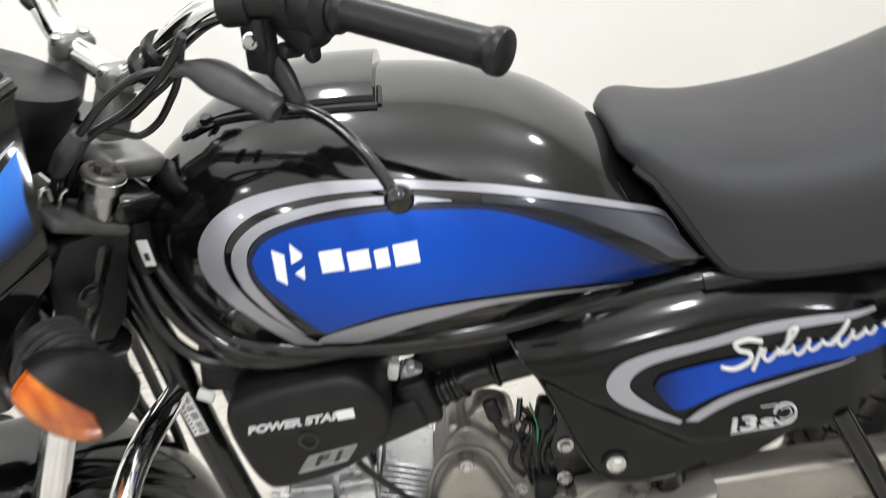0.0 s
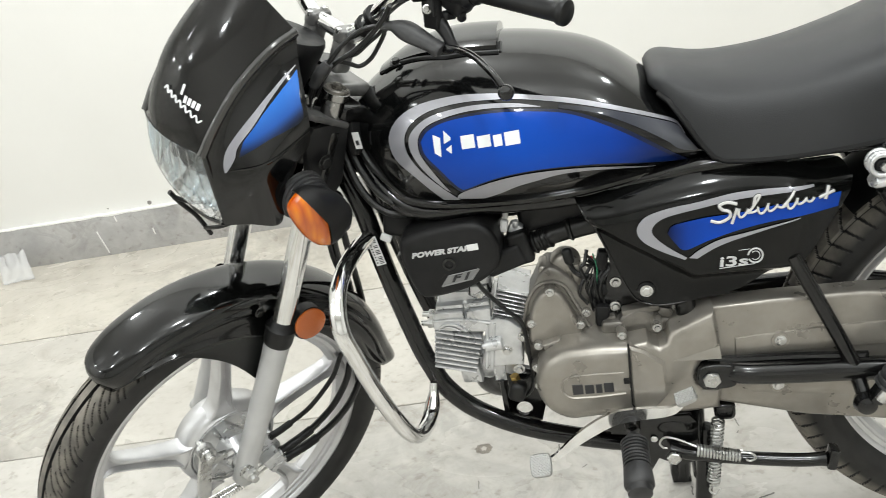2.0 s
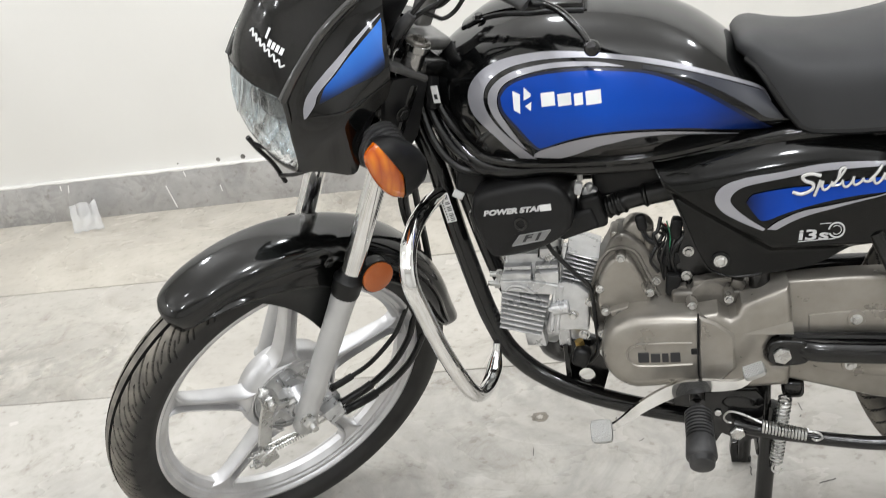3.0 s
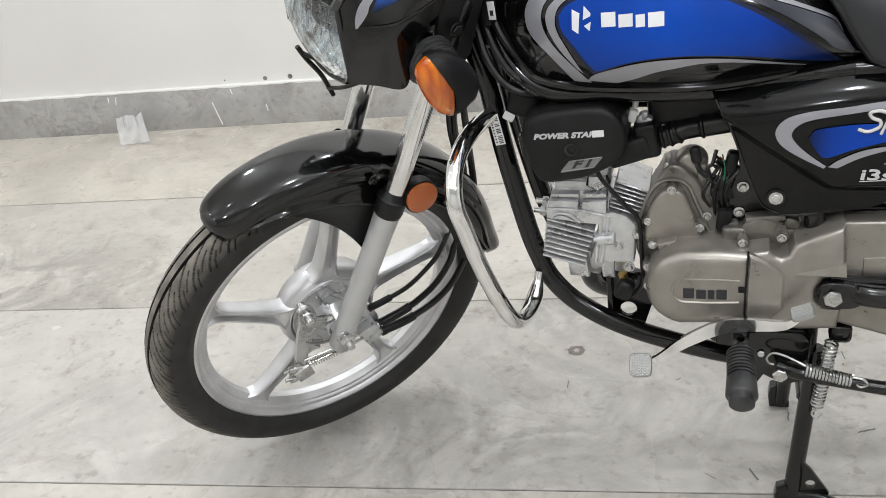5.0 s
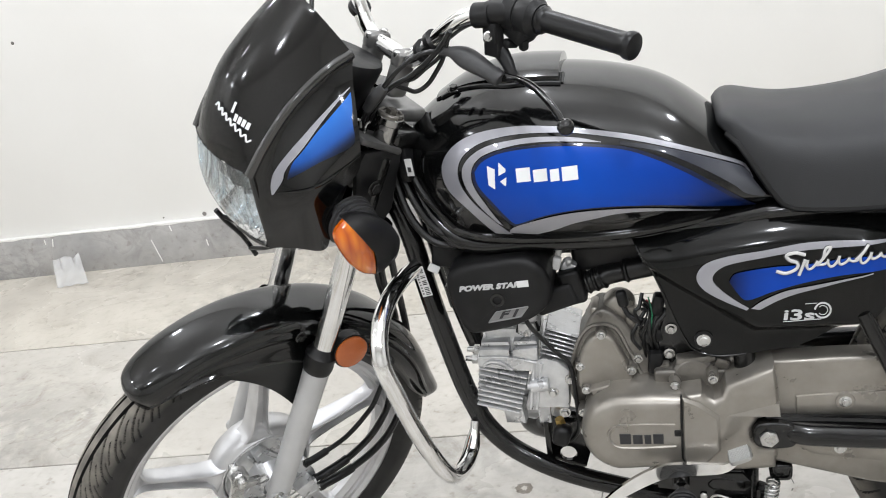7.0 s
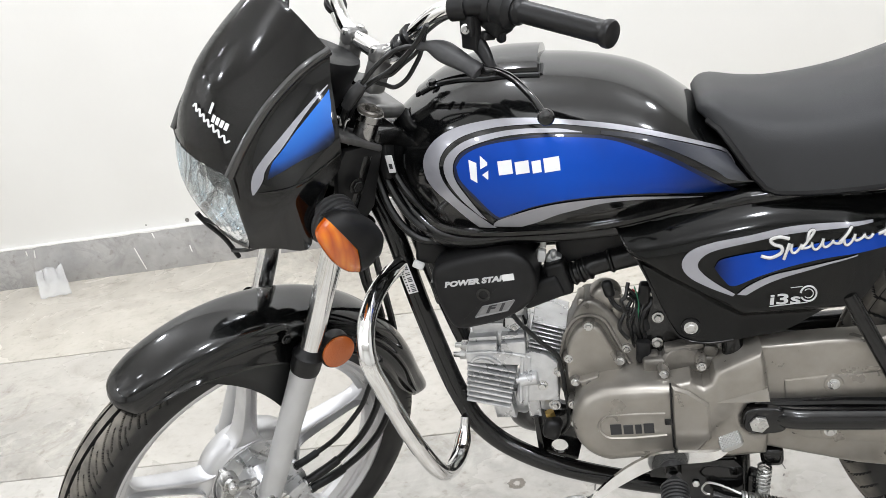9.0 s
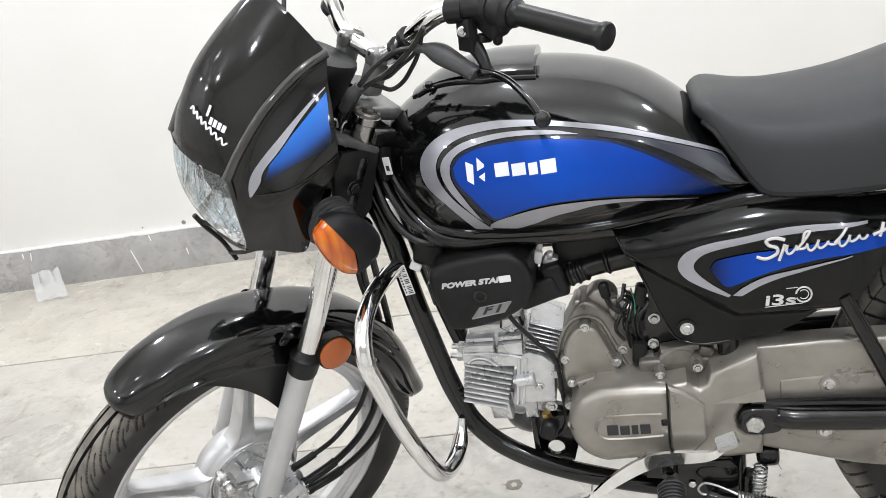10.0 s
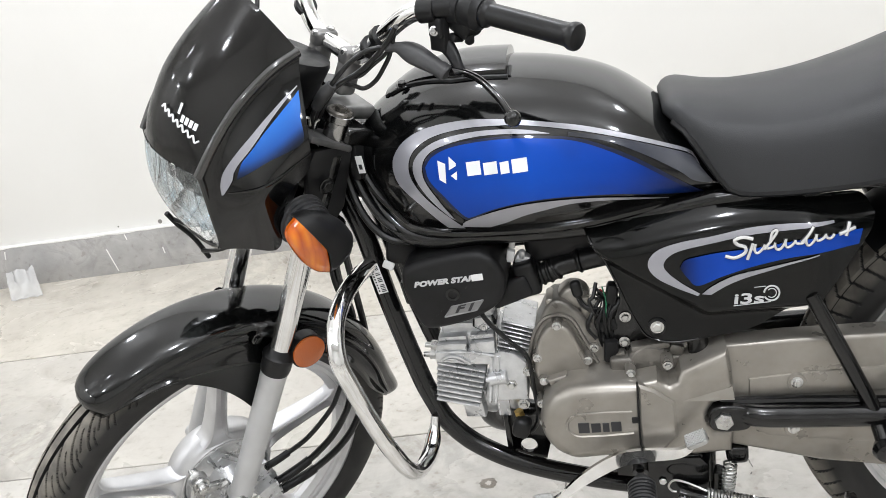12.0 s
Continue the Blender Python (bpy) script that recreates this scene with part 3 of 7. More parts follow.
def leg_point(side, s, ahead=0.0):
    """A point on a fork leg: side -1 is the bike's left; s metres up the leg from the steering point."""
    return STEM + (TRAIL + ahead) * AHEAD + s * AXIS + Vector((0, LEG * side, 0))


# ---- tank
TANK_W = [(0.243, 0.045), (0.26, 0.078), (0.29, 0.106), (0.33, 0.128), (0.39, 0.144), (0.46, 0.149), (0.54, 0.145), (0.61, 0.132), (0.67, 0.115), (0.725, 0.098)]
TANK_TOP = [(0.243, 0.840), (0.26, 0.861), (0.292, 0.883), (0.33, 0.902), (0.39, 0.912), (0.461, 0.908), (0.532, 0.895), (0.587, 0.874), (0.633, 0.840), (0.68, 0.792), (0.725, 0.750)]
TANK_LOW = [(0.243, 0.80), (0.26, 0.765), (0.285, 0.732), (0.32, 0.714), (0.44, 0.708), (0.53, 0.708), (0.62, 0.717), (0.725, 0.727)]


def tank_half(x, z):
    w, top, low = curve_at(TANK_W, x), curve_at(TANK_TOP, x), curve_at(TANK_LOW, x)
    mid = low + 0.40 * (top - low)
    if z >= mid:
        q = min(1.0, (z - mid) / (top - mid))
        return w * max(0.0, 1 - q ** 2.5) ** (1 / 1.9)
    q = min(1.0, (mid - z) / (mid - low))
    return w * (1 - 0.24 * q * q)


def tank_side(x, z):
    return -tank_half(x, z)


def fuel_tank():
    bm = bmesh.new()
    rings = []
    for i in range(61):
        x = 0.243 + (0.725 - 0.243) * i / 60
        top, low = curve_at(TANK_TOP, x), curve_at(TANK_LOW, x)
        mid = low + 0.40 * (top - low)
        zs = [low + (mid - low) * j / 7 for j in range(7)] + [mid + (top - mid) * math.sin(math.pi / 2 * j / 15) for j in range(16)]
        half = [(-tank_half(x, z), z) for z in zs]
        half[-1] = (0.0, top)
        ring = half + [(-y, z) for y, z in reversed(half[:-1])]
        rings.append([V(x, y, z) for y, z in ring])
    loft(bm, rings)
    tank = part("fuel_tank", bm, BLACK_PAINT, bike, "glossy black fuel tank with blue and silver stripes", None, True, 60)

    # flange along the bottom
    bm = bmesh.new()
    for side in (-1, 1):
        path = [(x, side * (tank_half(x, curve_at(TANK_LOW, x)) + 0.001), curve_at(TANK_LOW, x) - 0.001) for x in [0.27 + 0.02 * i for i in range(23)]]
        tube(bm, path, 0.006, 8)
    part("seam", bm, BLACK_PAINT, tank, "black rolled seam along the bottom")

    # raised cover round the filler, standing a centimetre proud of the tank
    def tank_skin(x, y):
        w, top, low = curve_at(TANK_W, x), curve_at(TANK_TOP, x), curve_at(TANK_LOW, x)
        mid = low + 0.40 * (top - low)
        return mid + (top - mid) * max(0.0, 1 - min(1.0, abs(y) / w) ** 1.9) ** (1 / 2.5)
    bm = bmesh.new()
    rings = []
    for i in range(21):
        x = 0.290 + (0.458 - 0.290) * i / 20
        w = 0.066 * min(1.0, 0.40 + 1.0 * i / 20)
        rise = 0.005 + 0.0065 * smooth_step(i / 14)
        row = [V(x, -w, tank_skin(x, -w) - 0.004)] + [V(x, w * (-1 + j / 8), tank_skin(x, w * (-1 + j / 8)) + rise * (1 - 0.25 * abs(-1 + j / 8) ** 4)) for j in range(17)] + [V(x, w, tank_skin(x, w) - 0.004)]
        rings.append(row)
    last = [V(0.459, q.y, tank_skin(0.459, q.y) - 0.004) for q in rings[-1]]
    loft(bm, rings + [last], False, False)
    part("filler_cover", bm, BLACK_PAINT, tank, "raised glossy black filler cover", None, True, 40)
    # black tubes stand for the shade in the gap between cover and tank
    bm = bmesh.new()
    path = [V(0.4615, y, tank_skin(0.4615, y) - 0.0012) for y in [-0.066 + 0.0066 * i for i in range(5)]]
    tube(bm, path, 0.0030, 8)
    tube(bm, [V(0.300 + 0.008 * i, -0.066 * min(1.0, 0.40 + 0.05 * (0.300 + 0.008 * i - 0.290) / 0.0084) - 0.0012, tank_skin(0.300 + 0.008 * i, -0.066 * min(1.0, 0.40 + 0.05 * (0.300 + 0.008 * i - 0.290) / 0.0084) - 0.0012) - 0.0002) for i in range(21)], 0.0040, 8)
    part("gasket", bm, SOFT_RUBBER, tank, "black strip standing for the shaded gap round the cover")
    bm = bmesh.new()
    bolt_head(bm, (0.318, -0.040, tank_skin(0.318, -0.040) + 0.004), 0.006, 0.006, (0, -0.3, 1))
    part("tank_bolt", bm, BLACK_METAL, tank, "small dark tank bolt")

    # stripes
    outer = [(0.6835, 0.7680), (0.6718, 0.7849), (0.6215, 0.8125), (0.5565, 0.838), (0.4906, 0.8536), (0.4433, 0.8608), (0.4013, 0.8629), (0.3569, 0.8572), (0.3265, 0.8442), (0.308, 0.8246), (0.3039, 0.8042), (0.3109, 0.7843), (0.3343, 0.7582), (0.3625, 0.7200)]
    outer_in = [(0.6832, 0.7672), (0.6711, 0.7825), (0.621, 0.8081), (0.556, 0.8323), (0.4902, 0.8484), (0.4428, 0.8539), (0.4007, 0.8541), (0.3637, 0.8473), (0.3396, 0.834), (0.3281, 0.8174), (0.3279, 0.7969), (0.3412, 0.7722), (0.3655, 0.7428), (0.3854, 0.7180)]
    part("silver_stripe", strip(outer, outer_in, tank_side, 70, 5), SILVER_BAND, tank, "broad silver outline stripe")
    inner = [(0.5082, 0.8383), (0.4798, 0.8456), (0.4425, 0.8498), (0.4075, 0.8494), (0.3708, 0.8433), (0.347, 0.8314), (0.3338, 0.8154), (0.3343, 0.7948), (0.3485, 0.7681), (0.3690, 0.7398)]
    inner_in = [(0.5082, 0.8377), (0.4794, 0.8414), (0.442, 0.8444), (0.4069, 0.8432), (0.3738, 0.8361), (0.3556, 0.8272), (0.3461, 0.8134), (0.346, 0.7942), (0.3594, 0.7673), (0.3763, 0.7335)]
    part("silver_pinstripe", strip(inner, inner_in, tank_side, 60, 3), SILVER_BAND, tank, "thin inner silver stripe")
    # grey tint that runs out of the stripe towards the seat
    a = [(0.5300, 0.8370), (0.5750, 0.8245), (0.6210, 0.8070), (0.6711, 0.7815), (0.6832, 0.7668), (0.6981, 0.7462)]
    b = [(0.5300, 0.8325), (0.5750, 0.8190), (0.6195, 0.7945), (0.6581, 0.7667), (0.6740, 0.7520), (0.6950, 0.7440)]
    part("grey_fade", strip(a, b, tank_side, 50, 8, 0.0009), GREY_FADE, tank, "grey tint fading in towards the seat")
    top = [(0.3462, 0.8119), (0.3585, 0.8275), (0.3840, 0.8376), (0.4207, 0.8415), (0.4621, 0.8411), (0.5091, 0.8353), (0.5425, 0.8278), (0.5750, 0.8135), (0.6072, 0.7945), (0.6330, 0.7752), (0.6590, 0.7545), (0.6900, 0.7290)]
    low = [(0.3462, 0.8119), (0.3485, 0.7925), (0.3660, 0.7682), (0.3862, 0.7372), (0.3968, 0.7347), (0.4217, 0.7452), (0.4515, 0.7524), (0.487, 0.7562), (0.5283, 0.7555), (0.5756, 0.7503), (0.6297, 0.7391), (0.6900, 0.7290)]
    part("navy_border", strip(top, low, tank_side, 70, 24, 0.0010), NAVY_MARK, tank, "dark navy border round the blue panel")
    top = [(0.3500, 0.8115), (0.3612, 0.8245), (0.3850, 0.8343), (0.4207, 0.8385), (0.4621, 0.8381), (0.5091, 0.8323), (0.5415, 0.8245), (0.5735, 0.8096), (0.6053, 0.7900), (0.6308, 0.7710), (0.6568, 0.7503), (0.6800, 0.7305)]
    low = [(0.3500, 0.8115), (0.3530, 0.7938), (0.3694, 0.7712), (0.3888, 0.7414), (0.3964, 0.7382), (0.4217, 0.7472), (0.4515, 0.7542), (0.487, 0.7577), (0.5283, 0.7570), (0.5756, 0.7518), (0.6297, 0.7410), (0.6800, 0.7305)]
    part("blue_panel", strip(top, low, tank_side, 70, 24, 0.0018), TANK_BLUE, tank, "bright blue panel fading to black behind")
    wedge_a = [(0.3815, 0.7215), (0.3895, 0.7319), (0.4288, 0.7452), (0.4655, 0.7520), (0.5074, 0.7536), (0.5551, 0.7500), (0.6024, 0.7407), (0.6435, 0.7305)]
    wedge_b = [(0.4180, 0.7180), (0.4394, 0.7244), (0.4663, 0.7349), (0.4918, 0.7404), (0.5202, 0.7455), (0.5546, 0.7449), (0.5954, 0.7386), (0.6435, 0.7293)]
    part("silver_wedge", strip(wedge_a, wedge_b, tank_side, 40, 5, 0.0016), SILVER_BAND, tank, "silver wedge under the blue panel")

    # maker's mark as plain white shapes: emblem and four blocks
    def block(pts):
        bm = bmesh.new()
        a, b, c, d = pts
        strip_bm = strip([a, b], [d, c], tank_side, 6, 6, 0.0022, bm)
        return strip_bm
    marks = [
        [(0.3674, 0.8201), (0.3771, 0.8156), (0.3747, 0.7901), (0.3667, 0.7956)],
        [(0.3826, 0.8244), (0.3909, 0.8157), (0.3904, 0.8122), (0.381, 0.8076)],
        [(0.3821, 0.8003), (0.3909, 0.8057), (0.3893, 0.7948), (0.3885, 0.7941)],
    ]
    for q in marks:
        part("emblem", block(q), WHITE_MARK, tank, "white emblem shape")
    x = 0.4035
    for wide, tall in ((0.0175, 0.0175), (0.0170, 0.0155), (0.0110, 0.0150), (0.0190, 0.0175)):
        z0 = 0.7985 - (x - 0.405) * 0.03
        part("maker_mark", block([(x, z0 + tall), (x + wide, z0 + tall + 0.001), (x + wide, z0 + 0.001), (x, z0)]), WHITE_MARK, tank, "white maker's mark block")
        x += wide + 0.0035
    return tank


# ---- seat
SEAT_TOP = [(0.646, 0.832), (0.652, 0.841), (0.67, 0.845), (0.70, 0.840), (0.75, 0.834), (0.82, 0.838), (0.888, 0.853), (0.955, 0.874), (1.02, 0.895), (1.12, 0.917), (1.3, 0.928)]
SEAT_LOW = [(0.646, 0.828), (0.652, 0.824), (0.67, 0.81), (0.70, 0.762), (0.715, 0.741), (0.733, 0.734), (0.83, 0.734), (0.90, 0.740), (0.945, 0.748), (0.975, 0.766), (1.02, 0.80), (1.12, 0.83), (1.3, 0.845)]
SEAT_W = [(0.646, 0.06), (0.66, 0.088), (0.70, 0.115), (0.76, 0.13), (0.85, 0.136), (1.0, 0.138), (1.2, 0.13), (1.3, 0.11)]


def seat():
    bm = bmesh.new()
    rings = []
    for i in range(67):
        x = 0.646 + (1.3 - 0.646) * (i / 66) ** 1.15
        top, low, w = curve_at(SEAT_TOP, x), curve_at(SEAT_LOW, x), curve_at(SEAT_W, x)
        half = []
        for j in range(16):
            q = math.sin(math.pi / 2 * j / 15)
            z = low + (top - low) * q
            half.append((-w * (1 - 0.05 * q - 0.10 * q * q) * max(0.0, 1 - q ** 6.5) ** (1 / 2.3), z))
        half[-1] = (0.0, top)
        ring = [(half[0][0] * 0.94, low - 0.004)] + half + [(-y, z) for y, z in reversed(half[:-1])] + [(-half[0][0] * 0.94, low - 0.004)]
        rings.append([V(x, y, z) for y, z in ring])
    loft(bm, rings)
    ob = part("seat", bm, SEAT_VINYL, bike, "long black vinyl seat with a matt grain", None, True, 60)
    bm = bmesh.new()
    for side in (-1, 1):
        path = [(x, side * (curve_at(SEAT_W, x) * 0.97 + 0.001), curve_at(SEAT_LOW, x) - 0.003) for x in [0.656 + 0.012 * i for i in range(40)]]
        tube(bm, path, 0.0045, 6)
    part("seat_rim", bm, SOFT_RUBBER, ob, "black plastic rim under the seat")


# ---- side panels
def smooth_step(t):
    t = min(1.0, max(0.0, t))
    return t * t * (3 - 2 * t)


def panel_side(x, z):
    """Depth of the side panel: a sunk lower field below a slanting fold."""
    fold = 0.645 - 0.70 * (min(x, 0.68) - 0.577)
    y = 0.112 + 0.024 * smooth_step((z - fold + 0.012) / 0.022)
    y -= 0.008 * smooth_step((0.60 - x) / 0.06)
    y -= 0.026 * smooth_step((x - 0.80) / 0.09)
    crest = 0.699 + 0.0215 * smooth_step((x - 0.53) / 0.20) - 0.018 * smooth_step((x - 0.74) / 0.15)
    round_off = min(1.0, max(0.0, (z - crest + 0.042) / 0.042))
    y -= 0.030 * round_off * round_off
    return -y


def wave_line(points, turns, high, n=90):
    """A looping hand-like stroke along a line of (x, z)."""
    line = resample(spline([(x, 0, z) for x, z in points], 8), n)
    out = []
    for i, q in enumerate(line):
        w = 2 * math.pi * turns * i / (n - 1)
        tall = high * (1.0 + 0.55 * math.sin(w * 0.37 + 0.6))
        out.append((q.x + 0.55 * tall * math.sin(w) * 0.5 + 0.0022 * math.cos(w), q.z + tall * math.sin(w)))
    return out


def side_panel(side):
    top = [(0.533, 0.699), (0.583, 0.704), (0.6253, 0.7085), (0.7091, 0.7205), (0.7758, 0.7185), (0.8424, 0.711), (0.8754, 0.7028), (0.8872, 0.684)]
    low = [(0.534, 0.697), (0.550, 0.663), (0.567, 0.620), (0.580, 0.582), (0.592, 0.553), (0.604, 0.536), (0.634, 0.526), (0.6856, 0.5308), (0.736, 0.5401), (0.768, 0.5573), (0.7924, 0.5723), (0.8196, 0.584), (0.8516, 0.6222), (0.8797, 0.6611), (0.8872, 0.682)]
    n, m = 90, 50
    up = resample(spline([(x, 0, z) for x, z in top]), n)
    lo = spline([(x, 0, z) for x, z in low])
    # front edge and lower edge run to one sharp sheet: columns fan from the top line to the lower line
    lo = resample(lo, n)
    bm = bmesh.new()
    rows = []
    for a, b in zip(up, lo):
        col = []
        for k in range(m):
            q = a.lerp(b, k / (m - 1))
            col.append(V(q.x, panel_side(q.x, q.z), q.z))
        edge = col[-1]
        col += [V(edge.x, edge.y + 0.006, edge.z + 0.001), V(edge.x, edge.y + 0.030, edge.z + 0.004)]
        rows.append(col)
    loft(bm, rows, False, False)
    if side > 0:
        bmesh.ops.scale(bm, vec=(1, -1, 1), verts=bm.verts)
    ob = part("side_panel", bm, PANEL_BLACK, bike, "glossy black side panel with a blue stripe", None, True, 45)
    if side > 0:
        return
    bm = bmesh.new()
    tube(bm, [(q.x + 0.0015, panel_side(q.x, q.z) - 0.0004, q.z + 0.0006) for q in lo[:42]], 0.0017, 8)
    part("panel_edge", bm, BLACK_METAL, ob, "rounded front edge")
    a = [(0.8356, 0.6857), (0.7833, 0.691), (0.7374, 0.6912), (0.6904, 0.6847), (0.6495, 0.6796), (0.6214, 0.6708), (0.6105, 0.6539), (0.6189, 0.6358), (0.6422, 0.6193), (0.6692, 0.6049)]
    b = [(0.8356, 0.6827), (0.7832, 0.6836), (0.7371, 0.6823), (0.69, 0.6756), (0.6523, 0.6693), (0.636, 0.6616), (0.6297, 0.6505), (0.6365, 0.6381), (0.6529, 0.6224), (0.6722, 0.6079)]
    part("silver_stripe", strip(a, b, panel_side, 80, 8, 0.002), SILVER_BAND, ob, "silver outline stripe")
    a = [(0.6494, 0.6455), (0.6548, 0.6544), (0.6653, 0.658), (0.6995, 0.6624), (0.7431, 0.6643), (0.796, 0.6696), (0.8706, 0.6682)]
    b = [(0.6494, 0.6455), (0.6588, 0.6297), (0.6707, 0.6191), (0.7014, 0.6297), (0.7424, 0.6406), (0.7957, 0.6485), (0.8659, 0.649)]
    part("blue_panel", strip(a, b, panel_side, 70, 20, 0.002), BLUE_PAINT, ob, "bright blue panel")
    a = [(0.6742, 0.6069), (0.6885, 0.6175), (0.715, 0.6292), (0.749, 0.6354), (0.7824, 0.6414), (0.8158, 0.6472)]
    b = [(0.6852, 0.6051), (0.7063, 0.6167), (0.7284, 0.6249), (0.7556, 0.6317), (0.7824, 0.6384), (0.8158, 0.6457)]
    part("silver_wedge", strip(a, b, panel_side, 50, 6, 0.002), SILVER_BAND, ob, "silver wedge stripe")

    # script of the model name as plain looping strokes with a cross
    def stroke(points, r, n=5, lift=0.0028):
        bm = bmesh.new()
        tube(bm, [(q.x, panel_side(q.x, q.z) - lift, q.z) for q in spline([(x, 0, z) for x, z in points], n)], r, 6)
        mark = part("script_mark", bm, SCRIPT_WHITE, ob, "silver-white script stroke")
        bm = bmesh.new()
        tube(bm, [(q.x, panel_side(q.x, q.z) - 0.0004, q.z - 0.0003) for q in spline([(x, 0, z) for x, z in points], n)], r + 0.0012, 6)
        part("script_shadow_line", bm, DARK_MARK, mark, "dark printed outline of the stroke")
    stroke([(0.7047, 0.6573), (0.716, 0.6539), (0.7283, 0.6596), (0.7286, 0.6672), (0.720, 0.6711), (0.7169, 0.6775), (0.727, 0.6803), (0.7382, 0.6769)], 0.0022)
    stroke(wave_line([(0.736, 0.6620), (0.7465, 0.6640), (0.7829, 0.6670), (0.8092, 0.6692), (0.832, 0.6705)], 8.0, 0.0044, 130), 0.0016, 1)
    stroke([(0.738, 0.6709), (0.7307, 0.6502)], 0.0020)
    stroke([(0.7511, 0.662), (0.7600, 0.6735), (0.7668, 0.6845), (0.7610, 0.6830), (0.7580, 0.6700)], 0.0017)
    stroke([(0.7947, 0.6668), (0.8030, 0.6760), (0.8093, 0.6844)], 0.0018)
    stroke([(0.8406, 0.6685), (0.8607, 0.6716)], 0.0022)
    stroke([(0.8486, 0.6642), (0.8542, 0.6791)], 0.0022)
    base = Matrix.Translation((0.7112, panel_side(0.73, 0.600) - 0.0016, 0.5898)) @ Matrix.Rotation(radians(2), 4, "Y") @ Matrix.Rotation(radians(90), 4, "X")
    bm = lettering("i3s", 0.0200, base, 0.0004, 0.05, 0.0004, 0.036)
    part("badge_lettering", bm, LETTER_GREY, ob, "pale grey badge lettering", None, False)
    bm = bmesh.new()
    tube(bm, [(0.7585 + 0.0092 * math.cos(w), panel_side(0.758, 0.601) - 0.0012, 0.6008 + 0.0102 * math.sin(w)) for w in [-2.7 + 0.27 * i for i in range(22)]], 0.0012, 6)
    tube(bm, [(0.7585 + 0.0056 * math.cos(w), panel_side(0.758, 0.601) - 0.0008, 0.6008 + 0.0062 * math.sin(w)) for w in [-2.4 + 0.25 * i for i in range(20)]], 0.0006, 6)
    tube(bm, [(0.7120, panel_side(0.72, 0.600) - 0.0012, 0.5868), (0.757, panel_side(0.75, 0.600) - 0.0012, 0.5890)], 0.0006, 6)
    tube(bm, [(0.738, panel_side(0.738, 0.600) - 0.0012, 0.6105), (0.752, panel_side(0.75, 0.600) - 0.0012, 0.6110)], 0.0005, 6)
    part("badge_ring", bm, LETTER_GREY, ob, "pale grey ring beside the lettering")
    x, z = 0.6166, 0.5526
    bm = bmesh.new()
    turned(bm, [(0, 0.012), (0.003, 0.012), (0.004, 0.009)], (x, panel_side(x, z), z), (0, -1, 0), 20)
    part("bolt_cup", bm, PLASTIC, ob, "black bolt cup")
    bm = bmesh.new()
    bolt_head(bm, (x, panel_side(x, z) - 0.003, z), 0.0062, 0.004)
    part("panel_bolt", bm, STEEL, ob, "bright panel bolt")


# ---- wheels
def tyre_mesh(radius, width, height, groove, around=1200, fine=80):
    """Tyre on the y axis. groove(angle, across) gives 0..1."""
    points, faces = [], []
    tread = [-0.60 + 1.2 * j / fine for j in range(fine + 1)]
    steps = [-1 + 0.4 * j / 9 for j in range(9)] + tread + [0.6 + 0.4 * (j + 1) / 9 for j in range(9)]
    across = len(steps)
    for i in range(around):
        w = 2 * math.pi * i / around
        c, d = math.cos(w), math.sin(w)
        for s in steps:
            a = s * radians(128)
            y = width / 2 * math.sin(a) * (1.0 if abs(s) < 0.8 else 1 - 0.28 * (abs(s) - 0.8) / 0.2)
            r = radius - height / 2 + height / 2 * math.cos(a)
            if abs(s) < 0.595:
                r -= 0.0055 * groove(w, s / 0.60)
            points.append((r * c, y, r * d))
    for i in range(around):
        k = (i + 1) % around
        for j in range(across - 1):
            faces.append((i * across + j, i * across + j + 1, k * across + j + 1, k * across + j))
    me = bpy.data.meshes.new("tyre_skin")
    me.from_pydata(points, [], faces)
    cut = []
    for i in range(around):
        w = 2 * math.pi * (i + 0.5) / around
        for j in range(across - 1):
            s = (steps[j] + steps[j + 1]) / 2
            cut.append(1 if abs(s) < 0.595 and groove(w, s / 0.60) > 0.5 else 0)
    me.polygons.foreach_set("material_index", cut)
    bm = bmesh.new()
    bm.from_mesh(me)
    bpy.data.meshes.remove(me)
    return bm


def front_groove(w, s):
    """Two ring grooves, swept cuts that run from them out to the shoulder, and short cuts between."""
    a = abs(s)
    if abs(a - 0.17) < 0.045:
        return 1.0
    if a < 0.2:
        return 0.0
    sweep = 1.9 * (1 - (a - 0.17) / 0.83) ** 1.9
    t = (w / (2 * math.pi) * 46 + sweep + (0.5 if s > 0 else 0)) % 1.0
    if t < 0.17 - 0.08 * a and a < 0.86:
        return 1.0
    if 0.46 < t < 0.55 and 0.40 < a < 0.70:
        return 0.9
    if 0.70 < t < 0.78 and 0.58 < a < 0.92:
        return 0.8
    return 0.0


def rear_groove(w, s):
    a = abs(s)
    t = (w / (2 * math.pi) * 76 + (0.5 if s > 0 else 0) + 0.7 * a) % 1.0
    u = (w / (2 * math.pi) * 76 - a * 1.5) % 1.0
    return 0.55 if (t < 0.16 and a > 0.55) or (u < 0.15 and a < 0.5) or abs(a - 0.52) < 0.03 or a < 0.035 else 0.0


